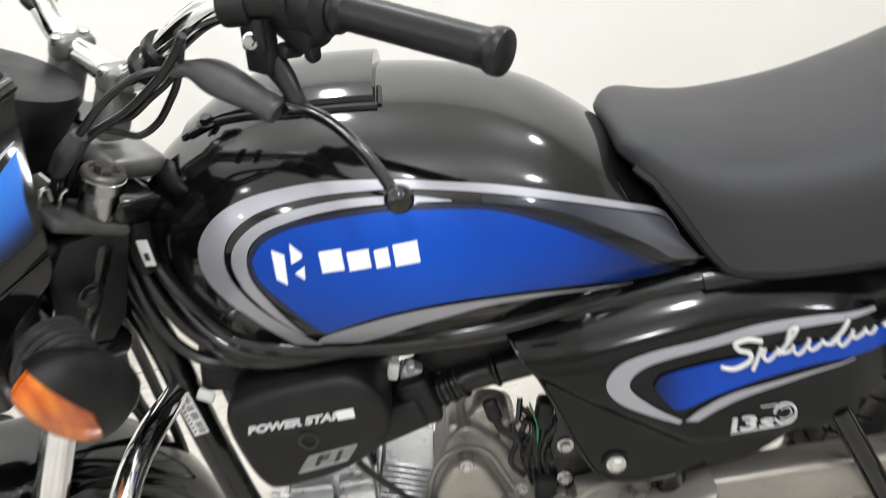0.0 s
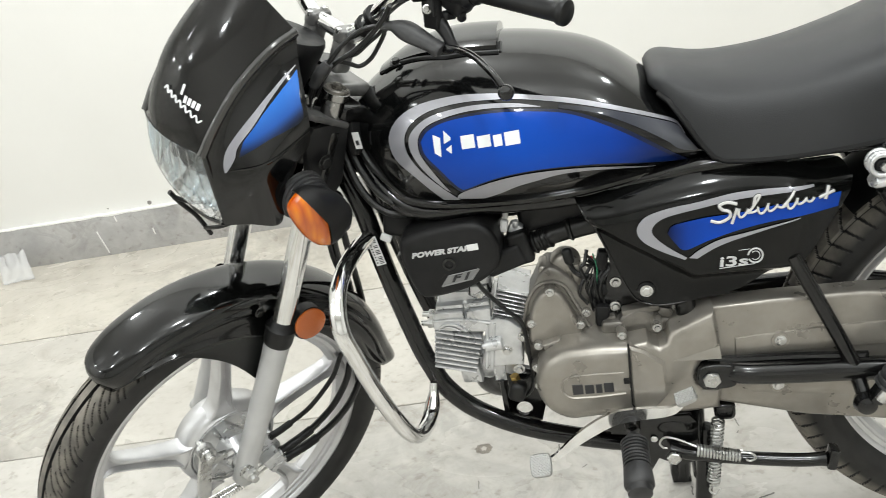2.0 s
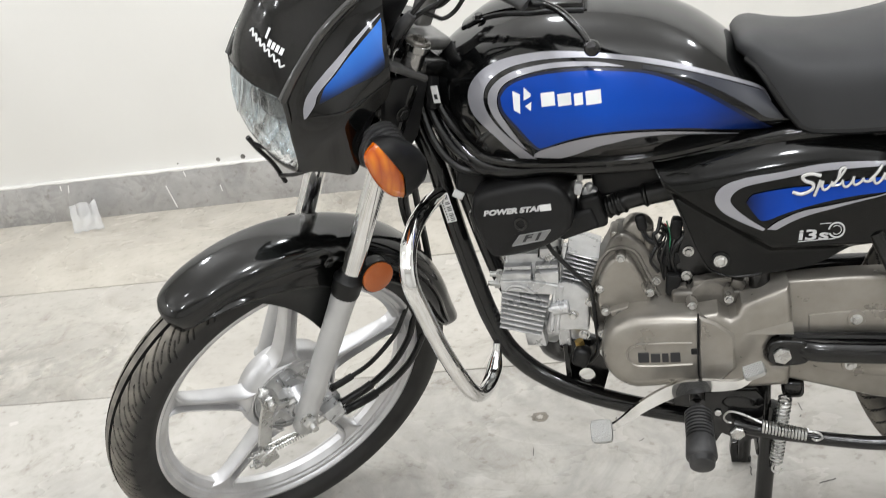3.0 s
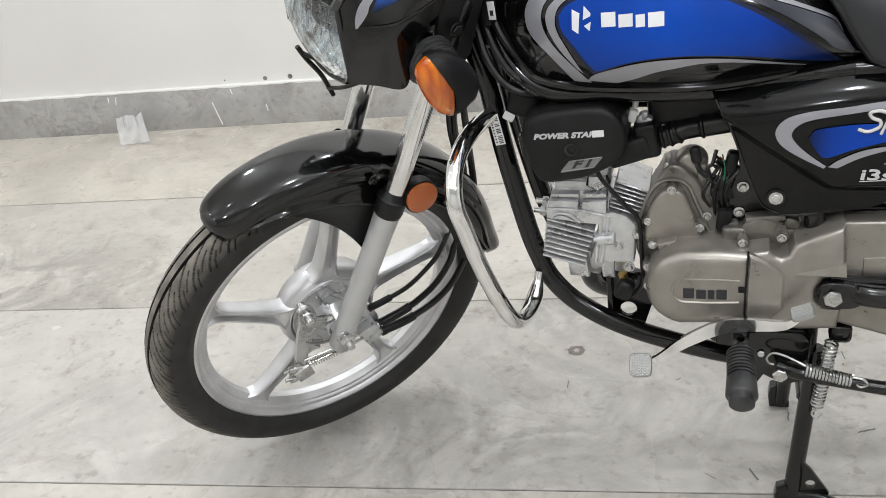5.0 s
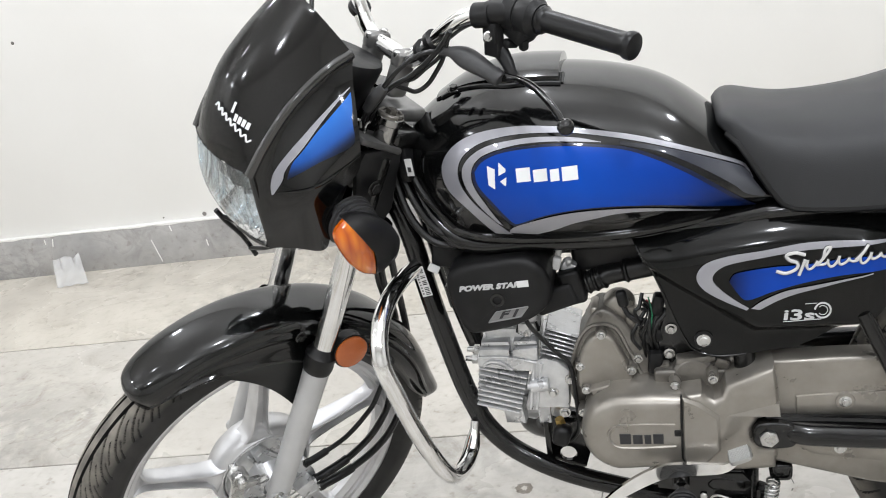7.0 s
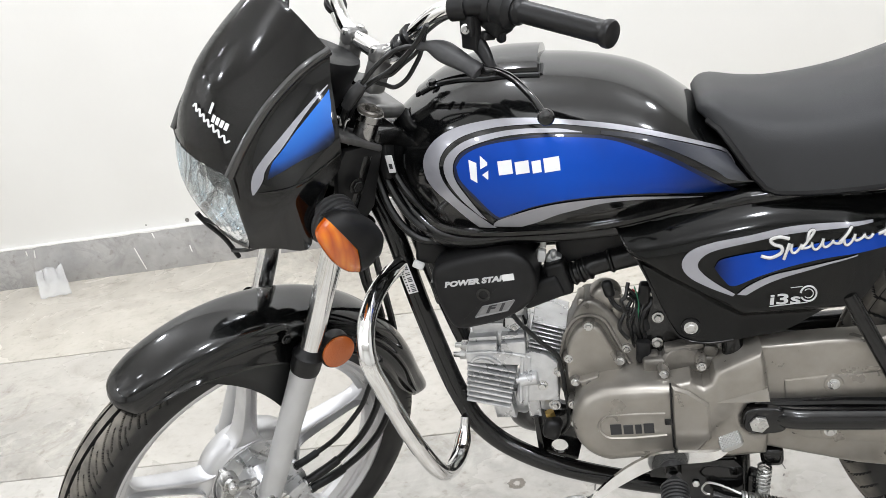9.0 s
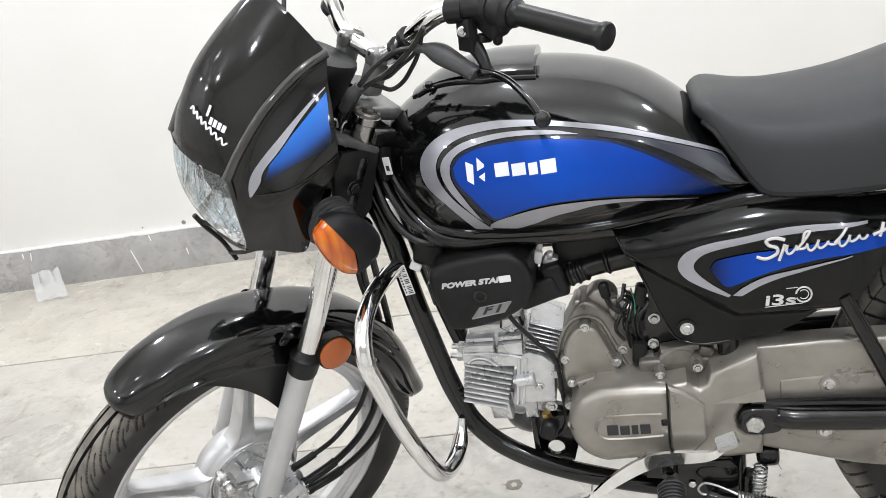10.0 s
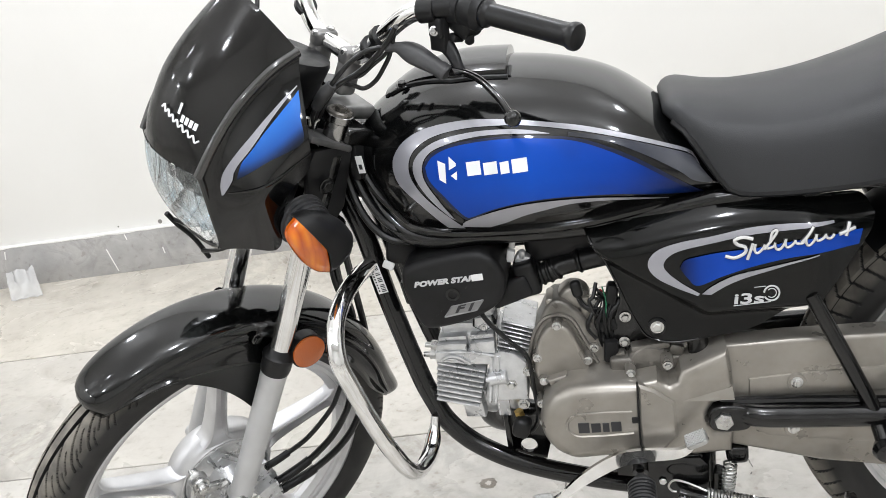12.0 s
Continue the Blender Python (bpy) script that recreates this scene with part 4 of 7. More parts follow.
def rim_mesh(radius, width):
    bm = bmesh.new()
    h = width / 2
    half = [(h - 0.004, radius + 0.003), (h, radius + 0.004), (h + 0.001, radius - 0.001), (h - 0.002, radius - 0.005), (h - 0.006, radius - 0.007), (h - 0.007, radius - 0.013), (h - 0.011, radius - 0.0145), (h - 0.012, radius - 0.018), (0.010, radius - 0.022), (0.006, radius - 0.0255)]
    prof = [(-y, r) for y, r in half] + list(reversed(half)) + [(h - 0.010, radius - 0.002), (0, radius - 0.016), (-h + 0.010, radius - 0.002)]
    seg = 128
    rings = [[V(r * math.cos(2 * math.pi * i / seg), y, r * math.sin(2 * math.pi * i / seg)) for y, r in prof] for i in range(seg)]
    vs = [[bm.verts.new(q) for q in ring] for ring in rings]
    vs.append(vs[0])
    n = len(prof)
    for a, b in zip(vs, vs[1:]):
        for j in range(n):
            bm.faces.new((a[j], a[(j + 1) % n], b[(j + 1) % n], b[j]))
    return bm


def spoke_mesh(r0, r1, deep, lean):
    """One cast spoke along +x: two flanges and a sunk web on either face, broad at the hub and at the rim; it runs past the wheel's centre by lean."""
    bm = bmesh.new()
    rings = []
    for i in range(25):
        t = i / 24
        x = r0 + (r1 - r0) * t
        w = curve_at([(0, 0.0270), (0.06, 0.0195), (0.16, 0.0150), (0.4, 0.0122), (0.75, 0.0114), (0.86, 0.0132), (0.94, 0.0195), (1, 0.0320)], t)
        d = deep * (1.25 - 0.35 * t)
        sunk = 0.0105 * smooth_step((t - 0.02) / 0.12) * smooth_step((1 - t) / 0.14)
        side = [(-w, -d + 0.0040), (-w + 0.0010, -d + 0.0012), (-w + 0.0026, -d), (-w + 0.0048, -d), (-w + 0.0068, -d + sunk), (0, -d + sunk), (w - 0.0068, -d + sunk), (w - 0.0048, -d), (w - 0.0026, -d), (w - 0.0010, -d + 0.0012), (w, -d + 0.0040)]
        rings.append([V(x, y, z + lean) for z, y in side] + [V(x, -y, z + lean) for z, y in reversed(side)])
    loft(bm, rings)
    return bm


def wheel(name, place, rim_r, tyre_r, tyre_w, groove, spoke_turn, label, drum_r, fine=(1000, 60)):
    ob = part(name, rim_mesh(rim_r, 0.054), ALLOY, bike, label, place, True, 28)
    tyre = part("tyre", tyre_mesh(tyre_r, tyre_w, (tyre_r - rim_r) * 1.25, groove, *fine), RUBBER, ob, "black rubber tyre with a grooved tread", None, True, 25)
    # second slot: groove faces with their shade in the colour
    tyre.data.materials.append(GROOVE_SHADE_RUBBER)
    for i in range(5):
        part("spoke", spoke_mesh(drum_r - 0.010, rim_r - 0.018, 0.0145, 0.016), ALLOY, ob, "", Matrix.Rotation(radians(spoke_turn + 72 * i), 4, "Y"), True, 35)
    bm = bmesh.new()
    turned(bm, [(-0.008, 0.03), (-0.008, drum_r - 0.0125), (-0.018, drum_r - 0.0120), (-0.0195, drum_r - 0.0108), (-0.0195, drum_r - 0.0090), (-0.0180, drum_r - 0.0075), (-0.0165, drum_r - 0.0065), (-0.0150, drum_r - 0.0035), (-0.009, drum_r + 0.0005), (0.000, drum_r + 0.0030), (0.012, drum_r + 0.0030), (0.026, drum_r), (0.034, drum_r - 0.006), (0.034, 0.03)], (0, 0, 0), (0, 1, 0), 64)
    part("hub", bm, ALLOY, ob, "silver drum hub")
    return ob


def front_wheel():
    place = STEER_LOW @ Matrix.Translation(FRONT_HUB)
    ob = wheel("front_wheel", place, 0.2385, 0.3078, 0.082, front_groove, -1, "five-spoke silver alloy front wheel", 0.084, (1700, 120))
    # brake plate on the left face
    bm = bmesh.new()
    turned(bm, [(0.0, 0.0), (0.0, 0.0705), (0.005, 0.0705), (0.0062, 0.0692), (0.0062, 0.0668), (0.0035, 0.0655), (0.0030, 0.058), (0.0065, 0.044), (0.0100, 0.0355), (0.0200, 0.0310), (0.0370, 0.0260), (0.0440, 0.0220), (0.0440, 0.0)], (0, -0.012, 0), (0, -1, 0), 48, False)
    plate = part("brake_plate", bm, CAST, ob, "cast aluminium brake plate")
    bm = bmesh.new()
    slab(bm, [(0.002, 0.066), (0.026, 0.028), (0.020, -0.012), (-0.020, -0.006), (-0.010, 0.030), (-0.014, 0.060)], -0.014, -0.026, 0.002, 2)
    slab(bm, [(0.000, 0.056), (0.020, 0.026), (0.014, -0.004), (-0.012, 0.000), (-0.004, 0.030), (-0.008, 0.052)], -0.024, -0.029, 0.0015, 1)
    part("plate_boss", bm, CAST, plate, "raised cast boss")
    for a in (62, 100, 150, 205, 250):
        bm = bmesh.new()
        rounded(bm, (0.026, 0.006, 0.004), Matrix.Rotation(radians(a), 4, "Y") @ pose(0.048, -0.0195, 0, 0, 0, -8), 0.0015, 1)
        part("plate_rib", bm, CAST, plate, "")
    return ob


def rear_wheel():
    place = Matrix.Translation(REAR_HUB)
    ob = wheel("rear_wheel", place, 0.240, 0.314, 0.095, rear_groove, 40, "five-spoke silver alloy rear wheel", 0.075)
    return ob


# ---- fork
def fork():
    for side in (-1, 1):
        bm = bmesh.new()
        tube(bm, [leg_point(side, -0.352, 0.007), leg_point(side, -0.345, 0.007), leg_point(side, -0.30, 0.007), leg_point(side, -0.10, 0.006), leg_point(side, -0.068, 0.006)], [0.012, 0.0175, 0.0185, 0.0195, 0.0205], 24)
        turned(bm, [(-0.015, 0.0145), (0.015, 0.0145)], leg_point(side, AXLE + 0.010, 0.010), (0, 1, 0), 20)
        slider = part("fork_slider", bm, FORK_GREY, bike, "grey painted lower fork leg", STEER_LOW)
        bm = bmesh.new()
        turned(bm, [(-0.072, 0.0210), (-0.064, 0.0226), (-0.051, 0.0226), (-0.046, 0.0242), (-0.042, 0.0242), (-0.038, 0.020), (-0.031, 0.018), (-0.028, 0.015)], leg_point(side, 0, 0.006), AXIS, 24)
        part("dust_seal", bm, SOFT_RUBBER, slider, "black rubber dust seal")
        bm = bmesh.new()
        tube(bm, [leg_point(side, -0.05, 0.005), leg_point(side, 0.20, 0.014)], 0.0162, 24)
        part("fork_tube", bm, CHROME, bike, "chromed upper fork tube", STEER_LOW)
        bm = bmesh.new()
        turned(bm, [(0.336, 0.0172), (0.341, 0.0172), (0.343, 0.0155), (0.3425, 0.0120), (0.3405, 0.0115), (0.3405, 0.0)], leg_point(side, 0, 0.012), AXIS, 28)
        turned(bm, [(0.340, 0.0080), (0.3455, 0.0080), (0.347, 0.0068), (0.3468, 0.0)], leg_point(side, 0, 0.012), AXIS, 6)
        part("fork_cap", bm, CASE_DARK, bike, "dull steel fork cap with a hexagon", STEER_LOW)
        bm = bmesh.new()
        turned(bm, [(0.286, 0.0140), (0.289, 0.0152), (0.326, 0.0152), (0.328, 0.0182), (0.337, 0.0182), (0.338, 0.0165)], leg_point(side, 0, 0.012), AXIS, 28)
        part("fork_sleeve", bm, DARK_CHROME, bike, "dull grey fork sleeve below the yoke", STEER_LOW)
        bm = bmesh.new()
        turned(bm, [(0.170, 0.0175), (0.173, 0.0195), (0.284, 0.0195), (0.288, 0.0160)], leg_point(side, 0, 0.012), AXIS, 28)
        part("fork_shroud", bm, BLACK_METAL, bike, "black upper fork cover", STEER_LOW)
    # axle nut, brake arm and cables' bracket on the left
    bm = bmesh.new()
    at = leg_point(-1, AXLE + 0.010, 0.012) + V(0, -0.015, 0)
    turned(bm, [(0, 0.016), (0.002, 0.016), (0.003, 0.012)], at, (0, -1, 0), 20)
    turned(bm, [(0.002, 0.0125), (0.012, 0.0125), (0.014, 0.010)], at, (0, -1, 0), 6)
    turned(bm, [(0.012, 0.006), (0.024, 0.006)], at, (0, -1, 0), 14)
    part("axle_nut", bm, STEEL, bike, "zinc plated axle nut", STEER_LOW)
    bm = bmesh.new()
    for s in (0.30, 0.165):
        turned(bm, [(-0.012, 0.034), (0.012, 0.034)], STEM + s * AXIS, AXIS, 20)
        rounded(bm, (0.05, 2 * LEG + 0.05, 0.026), Matrix.Translation(STEM + (TRAIL * 0.6) * AHEAD + s * AXIS) @ Matrix.Rotation(RAKE, 4, "Y"), 0.009, 3)
    tube(bm, [STEM + 0.14 * AXIS, STEM + 0.34 * AXIS], 0.026, 20)
    part("triple_clamp", bm, BLACK_METAL, bike, "black fork clamp", STEER)


# ---- front mudguard
def mudguard():
    """Shell round the front wheel: a rounded crown, a crease, and a flat side skirt that is deep ahead of the fork."""
    bm = bmesh.new()
    radius = [(0.0, 0.326), (0.008, 0.333), (0.025, 0.337), (0.1, 0.340), (0.25, 0.338), (0.4, 0.333), (0.6, 0.327), (0.75, 0.322), (0.844, 0.324), (0.92, 0.331), (1.0, 0.343)]
    width = [(0.0, 0.024), (0.010, 0.034), (0.04, 0.045), (0.1, 0.052), (0.25, 0.056), (0.7, 0.054), (0.85, 0.046), (0.95, 0.036), (1.0, 0.020)]
    body_deep = [(0, 0.003), (0.06, 0.007), (0.143, 0.020), (0.22, 0.034), (0.30, 0.044), (0.355, 0.050), (0.374, 0.050), (0.386, 0.046), (0.41, 0.042), (0.48, 0.034), (0.8, 0.024), (1.0, 0.002)]
    skirt_deep = [(0.08, 0.012), (0.143, 0.030), (0.22, 0.070), (0.30, 0.114), (0.357, 0.140), (0.374, 0.140)]

    def at(t, y, d):
        w = radians(116.5 - 138 * (t - 0.40 * max(0.0, t - 0.75)))
        r = curve_at(radius, t) - d
        return FRONT_HUB + V(math.cos(w) * r, y, math.sin(w) * r)
    rings, n = [], 120
    for i in range(n):
        t = i / (n - 1)
        half, deep = curve_at(width, t), curve_at(body_deep, t)
        near = smooth_step(t / 0.12) * smooth_step((1 - t) / 0.15)
        ring = []
        for j in range(61):
            s = -1 + j / 30
            a = abs(s)
            if a < 0.5:
                q = a / 0.5
                y, d = (half - 0.003 * near) * math.sin(q * math.pi / 2), 0.025 * (1 - math.cos(q * math.pi / 2)) ** 1.2
            elif a < 0.6:
                q = (a - 0.5) / 0.1
                y, d = half - 0.003 * near + 0.004 * near * math.sin(q * math.pi / 2), 0.025 + 0.006 * q
            elif a < 0.87:
                q = (a - 0.6) / 0.27
                y, d = half + 0.001 * near - 0.0075 * near * math.sin(math.pi * q ** 0.8), 0.031 + 0.82 * deep * q
            else:
                q = (a - 0.87) / 0.13
                y, d = half + 0.001 * near + 0.0012 * near * math.sin(q * math.pi), 0.031 + deep * (0.82 + 0.18 * q)
            ring.append(at(t, math.copysign(y, s) if s else 0.0, d))
        rings.append(ring)
    loft(bm, rings, False, False)
    bmesh.ops.recalc_face_normals(bm, faces=bm.faces)
    bmesh.ops.solidify(bm, geom=bm.faces, thickness=0.002)
    guard = part("front_mudguard", bm, BLACK_PAINT, bike, "glossy black front mudguard", STEER_LOW, True, 40)
    for side in (-1, 1):
        bm = bmesh.new()
        rows = []
        for i in range(50):
            t = 0.085 + 0.289 * i / 49
            half, d0, d1 = curve_at(width, t) - 0.004, 0.027 + curve_at(body_deep, t), 0.028 + curve_at(skirt_deep, t)
            rows.append([at(t, side * (half - 0.003 * math.sin(math.pi * k / 8)), d0 + max(0.002, d1 - d0) * k / 8) for k in range(9)])
        loft(bm, rows, False, False)
        bmesh.ops.recalc_face_normals(bm, faces=bm.faces)
        bmesh.ops.solidify(bm, geom=bm.faces, thickness=0.0025)
        part("mudguard_skirt", bm, SKIRT_PLASTIC, guard, "satin black side skirt below the mudguard lip", None, True, 40)
    for side in (-1, 1):
        bm = bmesh.new()
        bolt_head(bm, leg_point(side, -0.020, 0.040) + V(0, -side * 0.014, 0), 0.006, 0.005, (0, side, 0))
        part("mudguard_bolt", bm, BLACK_METAL, guard, "small black mudguard bolt")
        c = leg_point(side, -0.030 if side < 0 else -0.066, -0.029) + V(0, side * 0.014, 0)
        bm = bmesh.new()
        turned(bm, [(-0.014, 0.026), (0.004, 0.026), (0.006, 0.028)], c, (0.0, side, 0.1), 28)
        tube(bm, [c, leg_point(side, -0.055)], 0.007, 10)
        cup = part("reflector_cup", bm, PLASTIC, bike, "black reflector holder", STEER_LOW)
        bm = bmesh.new()
        turned(bm, [(0.004, 0.0255), (0.009, 0.0255), (0.0105, 0.023), (0.011, 0.0)], c, (0.0, side, 0.1), 28)
        part("reflector", bm, REFLEX, cup, "round amber reflector")
    return guard


# ---- fairing with lamp
CREASE = [(-0.032, 0.921), (-0.006, 0.953), (0.035, 0.991), (0.088, 1.017), (0.129, 1.025)]


def between(points, v):
    line = resample(spline(points, 8), 33)
    f = min(31.999, max(0.0, v * 32))
    i = int(f)
    return line[i].lerp(line[i + 1], f - i)


def patch(left, mid, bulge_low, bulge_high, rows=18, cols=25):
    """A surface that is the same on both sides: its left border and its middle line run from bottom to top."""
    bm = bmesh.new()
    grid = []
    for i in range(rows):
        v = i / (rows - 1)
        a, m = between(left, v), between(mid, v)
        p = bulge_low + (bulge_high - bulge_low) * v
        row = []
        for j in range(cols):
            u = -1 + 2 * j / (cols - 1)
            k = abs(u) ** p
            row.append(V(m.x + (a.x - m.x) * k, -a.y * u, m.z + (a.z - m.z) * k))
        grid.append(row)
    loft(bm, grid, False, False)
    return bm


def fairing_side(x, z):
    top = curve_at(CREASE, x)
    return -(0.070 + 0.004 * smooth_step((x + 0.03) / 0.05) + 0.056 * smooth_step((top - z) / 0.085) * smooth_step((x + 0.065) / 0.085))


def fairing():
    left = [(-0.032, -0.070, 0.921), (-0.006, -0.072, 0.953), (0.035, -0.074, 0.991), (0.088, -0.074, 1.017), (0.129, -0.074, 1.025)]
    mid = [(-0.049, 0, 0.930), (-0.045, 0, 0.952), (-0.032, 0, 0.982), (-0.004, 0, 1.022), (0.034, 0, 1.054), (0.072, 0, 1.078), (0.100, 0, 1.094)]
    bm = patch(left, mid, 1.9, 2.1, 26, 41)
    bmesh.ops.solidify(bm, geom=bm.faces, thickness=0.003)
    body = part("fairing", bm, VISOR, bike, "glossy black handlebar fairing with a blue stripe", STEER, True, 50)
    for side in (-1, 1):
        a = CREASE
        b = [(-0.036, 0.815), (-0.010, 0.817), (0.022, 0.812), (0.034, 0.850), (0.050, 0.884), (0.084, 0.905), (0.094, 0.950), (0.129, 1.020)]
        bm = strip(a, b, fairing_side, 80, 30, 0.0)
        more = bmesh.ops.duplicate(bm, geom=bm.faces[:])
        bmesh.ops.translate(bm, vec=(0, 0.004, 0), verts=[q for q in more["geom"] if isinstance(q, bmesh.types.BMVert)])
        if side > 0:
            bmesh.ops.scale(bm, vec=(1, -1, 1), verts=bm.verts)
        cheek = part("cheek", bm, BLACK_PAINT, body, "glossy black fairing cheek", None, True, 50)
        bm = bmesh.new()
        fold = spline([(-0.012, 0, 0.899), (0.014, 0, 0.9075), (0.048, 0, 0.9150), (0.089, 0, 0.9250)], 8)
        tube(bm, [(q.x, -side * fairing_side(q.x, q.z) + side * 0.0006, q.z) for q in fold], [0.0006 + 0.0018 * math.sin(math.pi * i / (len(fold) - 1)) for i in range(len(fold))], 8)
        part("cheek_crease", bm, BLACK_PAINT, cheek, "moulded crease below the blue wedge")
        line = [(x, fairing_side(x, z) + 0.0025, z - 0.001) for x, z in CREASE]
        bm = bmesh.new()
        tube(bm, spline([V(x, -y if side > 0 else y, z) for x, y, z in line], 6), 0.0068, 14)
        part("visor_edge", bm, VISOR, body, "rounded visor edge")
        if side > 0:
            continue
        a = [(0.1088, 0.9949), (0.0909, 0.9891), (0.0724, 0.9809), (0.0539, 0.9717), (0.0358, 0.9611), (0.0183, 0.9492), (0.0032, 0.9357), (-0.0088, 0.9218), (-0.0156, 0.9083), (-0.0186, 0.8967)]
        b = [(0.1091, 0.9940), (0.0942, 0.9882), (0.0749, 0.9786), (0.058, 0.9690), (0.0422, 0.9586), (0.0257, 0.9468), (0.0109, 0.9350), (0.0014, 0.9242), (-0.0034, 0.9155), (-0.017, 0.8970)]
        part("silver_stripe", strip(a, b, fairing_side, 90, 8, 0.0035), SILVER_BAND, cheek, "silver stripe on the fairing")
        a = [(0.0002, 0.9165), (0.0056, 0.9254), (0.0138, 0.9362), (0.0277, 0.9469), (0.0468, 0.9601), (0.0657, 0.9706), (0.0851, 0.9803), (0.1077, 0.9905)]
        b = [(0.0002, 0.9165), (0.0165, 0.9264), (0.0374, 0.9348), (0.0587, 0.9392), (0.0825, 0.9449), (0.0925, 0.966), (0.1004, 0.9777), (0.1077, 0.9905)]
        part("blue_panel", strip(a, b, fairing_side, 70, 24, 0.0035), SKY_BLUE, cheek, "lighter blue wedge on the fairing")
    # maker's mark and script on the visor, as plain white shapes
    def on_visor(u, v):
        a, m = between(left, v), between(mid, v)
        k = abs(u) ** (1.9 + 0.2 * v)
        return V(m.x + (a.x - m.x) * k - 0.0035, -a.y * u, m.z + (a.z - m.z) * k + 0.001)
    marks = [(-0.46, 0.335, 0.040, 0.062)] + [(-0.54 - 0.066 * i, 0.290 - 0.002 * i, 0.050, 0.042) for i in range(4)]
    for u, v, du, dv in marks:
        bm = bmesh.new()
        q = [bm.verts.new(on_visor(u + a * du / 2, v + b * dv / 2)) for a, b in ((-1, -1), (1, -1), (1, 1), (-1, 1))]
        bm.faces.new(q)
        part("maker_mark", bm, WHITE_MARK, body, "small white maker's mark block")
    bm = bmesh.new()
    path = [on_visor(-0.14 - 0.047 * i, 0.290 - 0.0065 * i + (0.026 if i % 2 else 0.0)) for i in range(16)]
    tube(bm, spline(path, 4), 0.0013, 6)
    part("script_mark", bm, WHITE_MARK, body, "small white script mark")

    # headlamp
    lens_left = [(-0.031, -0.074, 0.816), (-0.033, -0.073, 0.866), (-0.032, -0.068, 0.920)]
    lens_mid = [(-0.034, 0, 0.790), (-0.050, 0, 0.822), (-0.060, 0, 0.868), (-0.058, 0, 0.905), (-0.050, 0, 0.930)]
    bm = patch(lens_left, lens_mid, 2.3, 2.1, 16, 25)
    bmesh.ops.solidify(bm, geom=bm.faces, thickness=0.003)
    lamp = part("headlamp", bm, GLASS, bike, "clear headlamp lens with a chrome bowl behind", STEER, True, 60)
    lamp.visible_shadow = False
    bm = patch([(x + 0.016, y * 0.96, z) for x, y, z in lens_left], [(0.0, 0, 0.80), (0.022, 0, 0.83), (0.030, 0, 0.87), (0.022, 0, 0.905), (0.0, 0, 0.925)], 2.0, 2.0, 20, 97)
    for q in bm.verts:
        q.co.x += 0.0090 * abs(math.sin(math.pi * q.co.y / 0.021)) - 0.010 * smooth_step((q.co.z - 0.885) / 0.03)
    part("lamp_bowl", bm, LAMP_CHROME, lamp, "bright chrome lamp bowl with upright flutes", None, True, 16)
    bm = bmesh.new()
    turned(bm, [(0, 0.012), (0.018, 0.012), (0.026, 0.008), (0.028, 0)], (0.02, 0, 0.868), (-1, 0, 0), 18)
    part("bulb", bm, GLASS, lamp, "clear bulb")
    for i in range(9):
        y = -0.056 + 0.014 * i
        bm = bmesh.new()
        k = (abs(y) / 0.072) ** 2
        tube(bm, [(-0.030, y, 0.812 + 0.012 * k), (-0.050 + 0.02 * k, y, 0.866), (-0.042 + 0.012 * k, y, 0.918)], 0.0014, 6)
        part("lens_rib", bm, GLASS, lamp, "")
    bm = bmesh.new()
    path = [V(-0.030, -0.070, 0.922), V(-0.031, -0.075, 0.866), V(-0.030, -0.076, 0.816), V(-0.032, -0.05, 0.798), V(-0.033, 0, 0.787), V(-0.032, 0.05, 0.798), V(-0.030, 0.076, 0.816), V(-0.031, 0.075, 0.866), V(-0.030, 0.070, 0.922)]
    tube(bm, spline(path, 5), 0.0042, 8)
    part("lamp_rim", bm, BLACK_PAINT, lamp, "black lamp rim")
    # shell and bracket behind the lamp
    bm = bmesh.new()
    rounded(bm, (0.09, 0.17, 0.13), pose(0.068, 0, 0.880, 0, 20, 0), 0.03, 4)
    rounded(bm, (0.12, 0.20, 0.014), pose(0.112, 0, 0.888, 0, 36, 0), 0.006, 3)
    rounded(bm, (0.060, 0.15, 0.075), pose(0.060, 0, 0.832, 0, 10, 0), 0.012, 3)
    for side in (-1, 1):
        slab(bm, [(0.086, 0.800), (0.122, 0.775), (0.140, 0.792), (0.160, 0.860), (0.166, 0.878), (0.150, 0.888), (0.110, 0.900), (0.094, 0.880), (0.088, 0.84)], side * 0.104, side * 0.096, 0.002, 2)
    shell = part("lamp_shell", bm, PLASTIC, bike, "black lamp bracket and shell", STEER)
    for side in (-1, 1):
        bm = bmesh.new()
        bolt_head(bm, (0.112, side * 0.114, 0.850), 0.008, 0.005, (0, side, 0))
        part("bracket_bolt", bm, BLACK_METAL, shell, "black bracket bolt")
    for side in (-1, 1):
        bm = bmesh.new()
        rounded(bm, (0.074, 0.050, 0.010), pose(0.136, side * 0.080, 0.897, 0, 40, 0), 0.004, 2)
        part("bracket_ledge", bm, FORK_DULL, shell, "dull grey ledge of the lamp bracket")
        bm = bmesh.new()
        tube(bm, spline([(0.112, side * 0.080, 0.918), (0.117, side * 0.080, 0.934), (0.123, side * 0.080, 0.934), (0.123, side * 0.080, 0.922)], 5), 0.0017, 6)
        tube(bm, spline([(0.125, side * 0.080, 0.908), (0.131, side * 0.080, 0.922), (0.137, side * 0.080, 0.924)], 5), 0.0017, 6)
        part("wire_guide", bm, STEEL, shell, "bent bright wire guide")
    # number plate carrier, empty
    bm = bmesh.new()
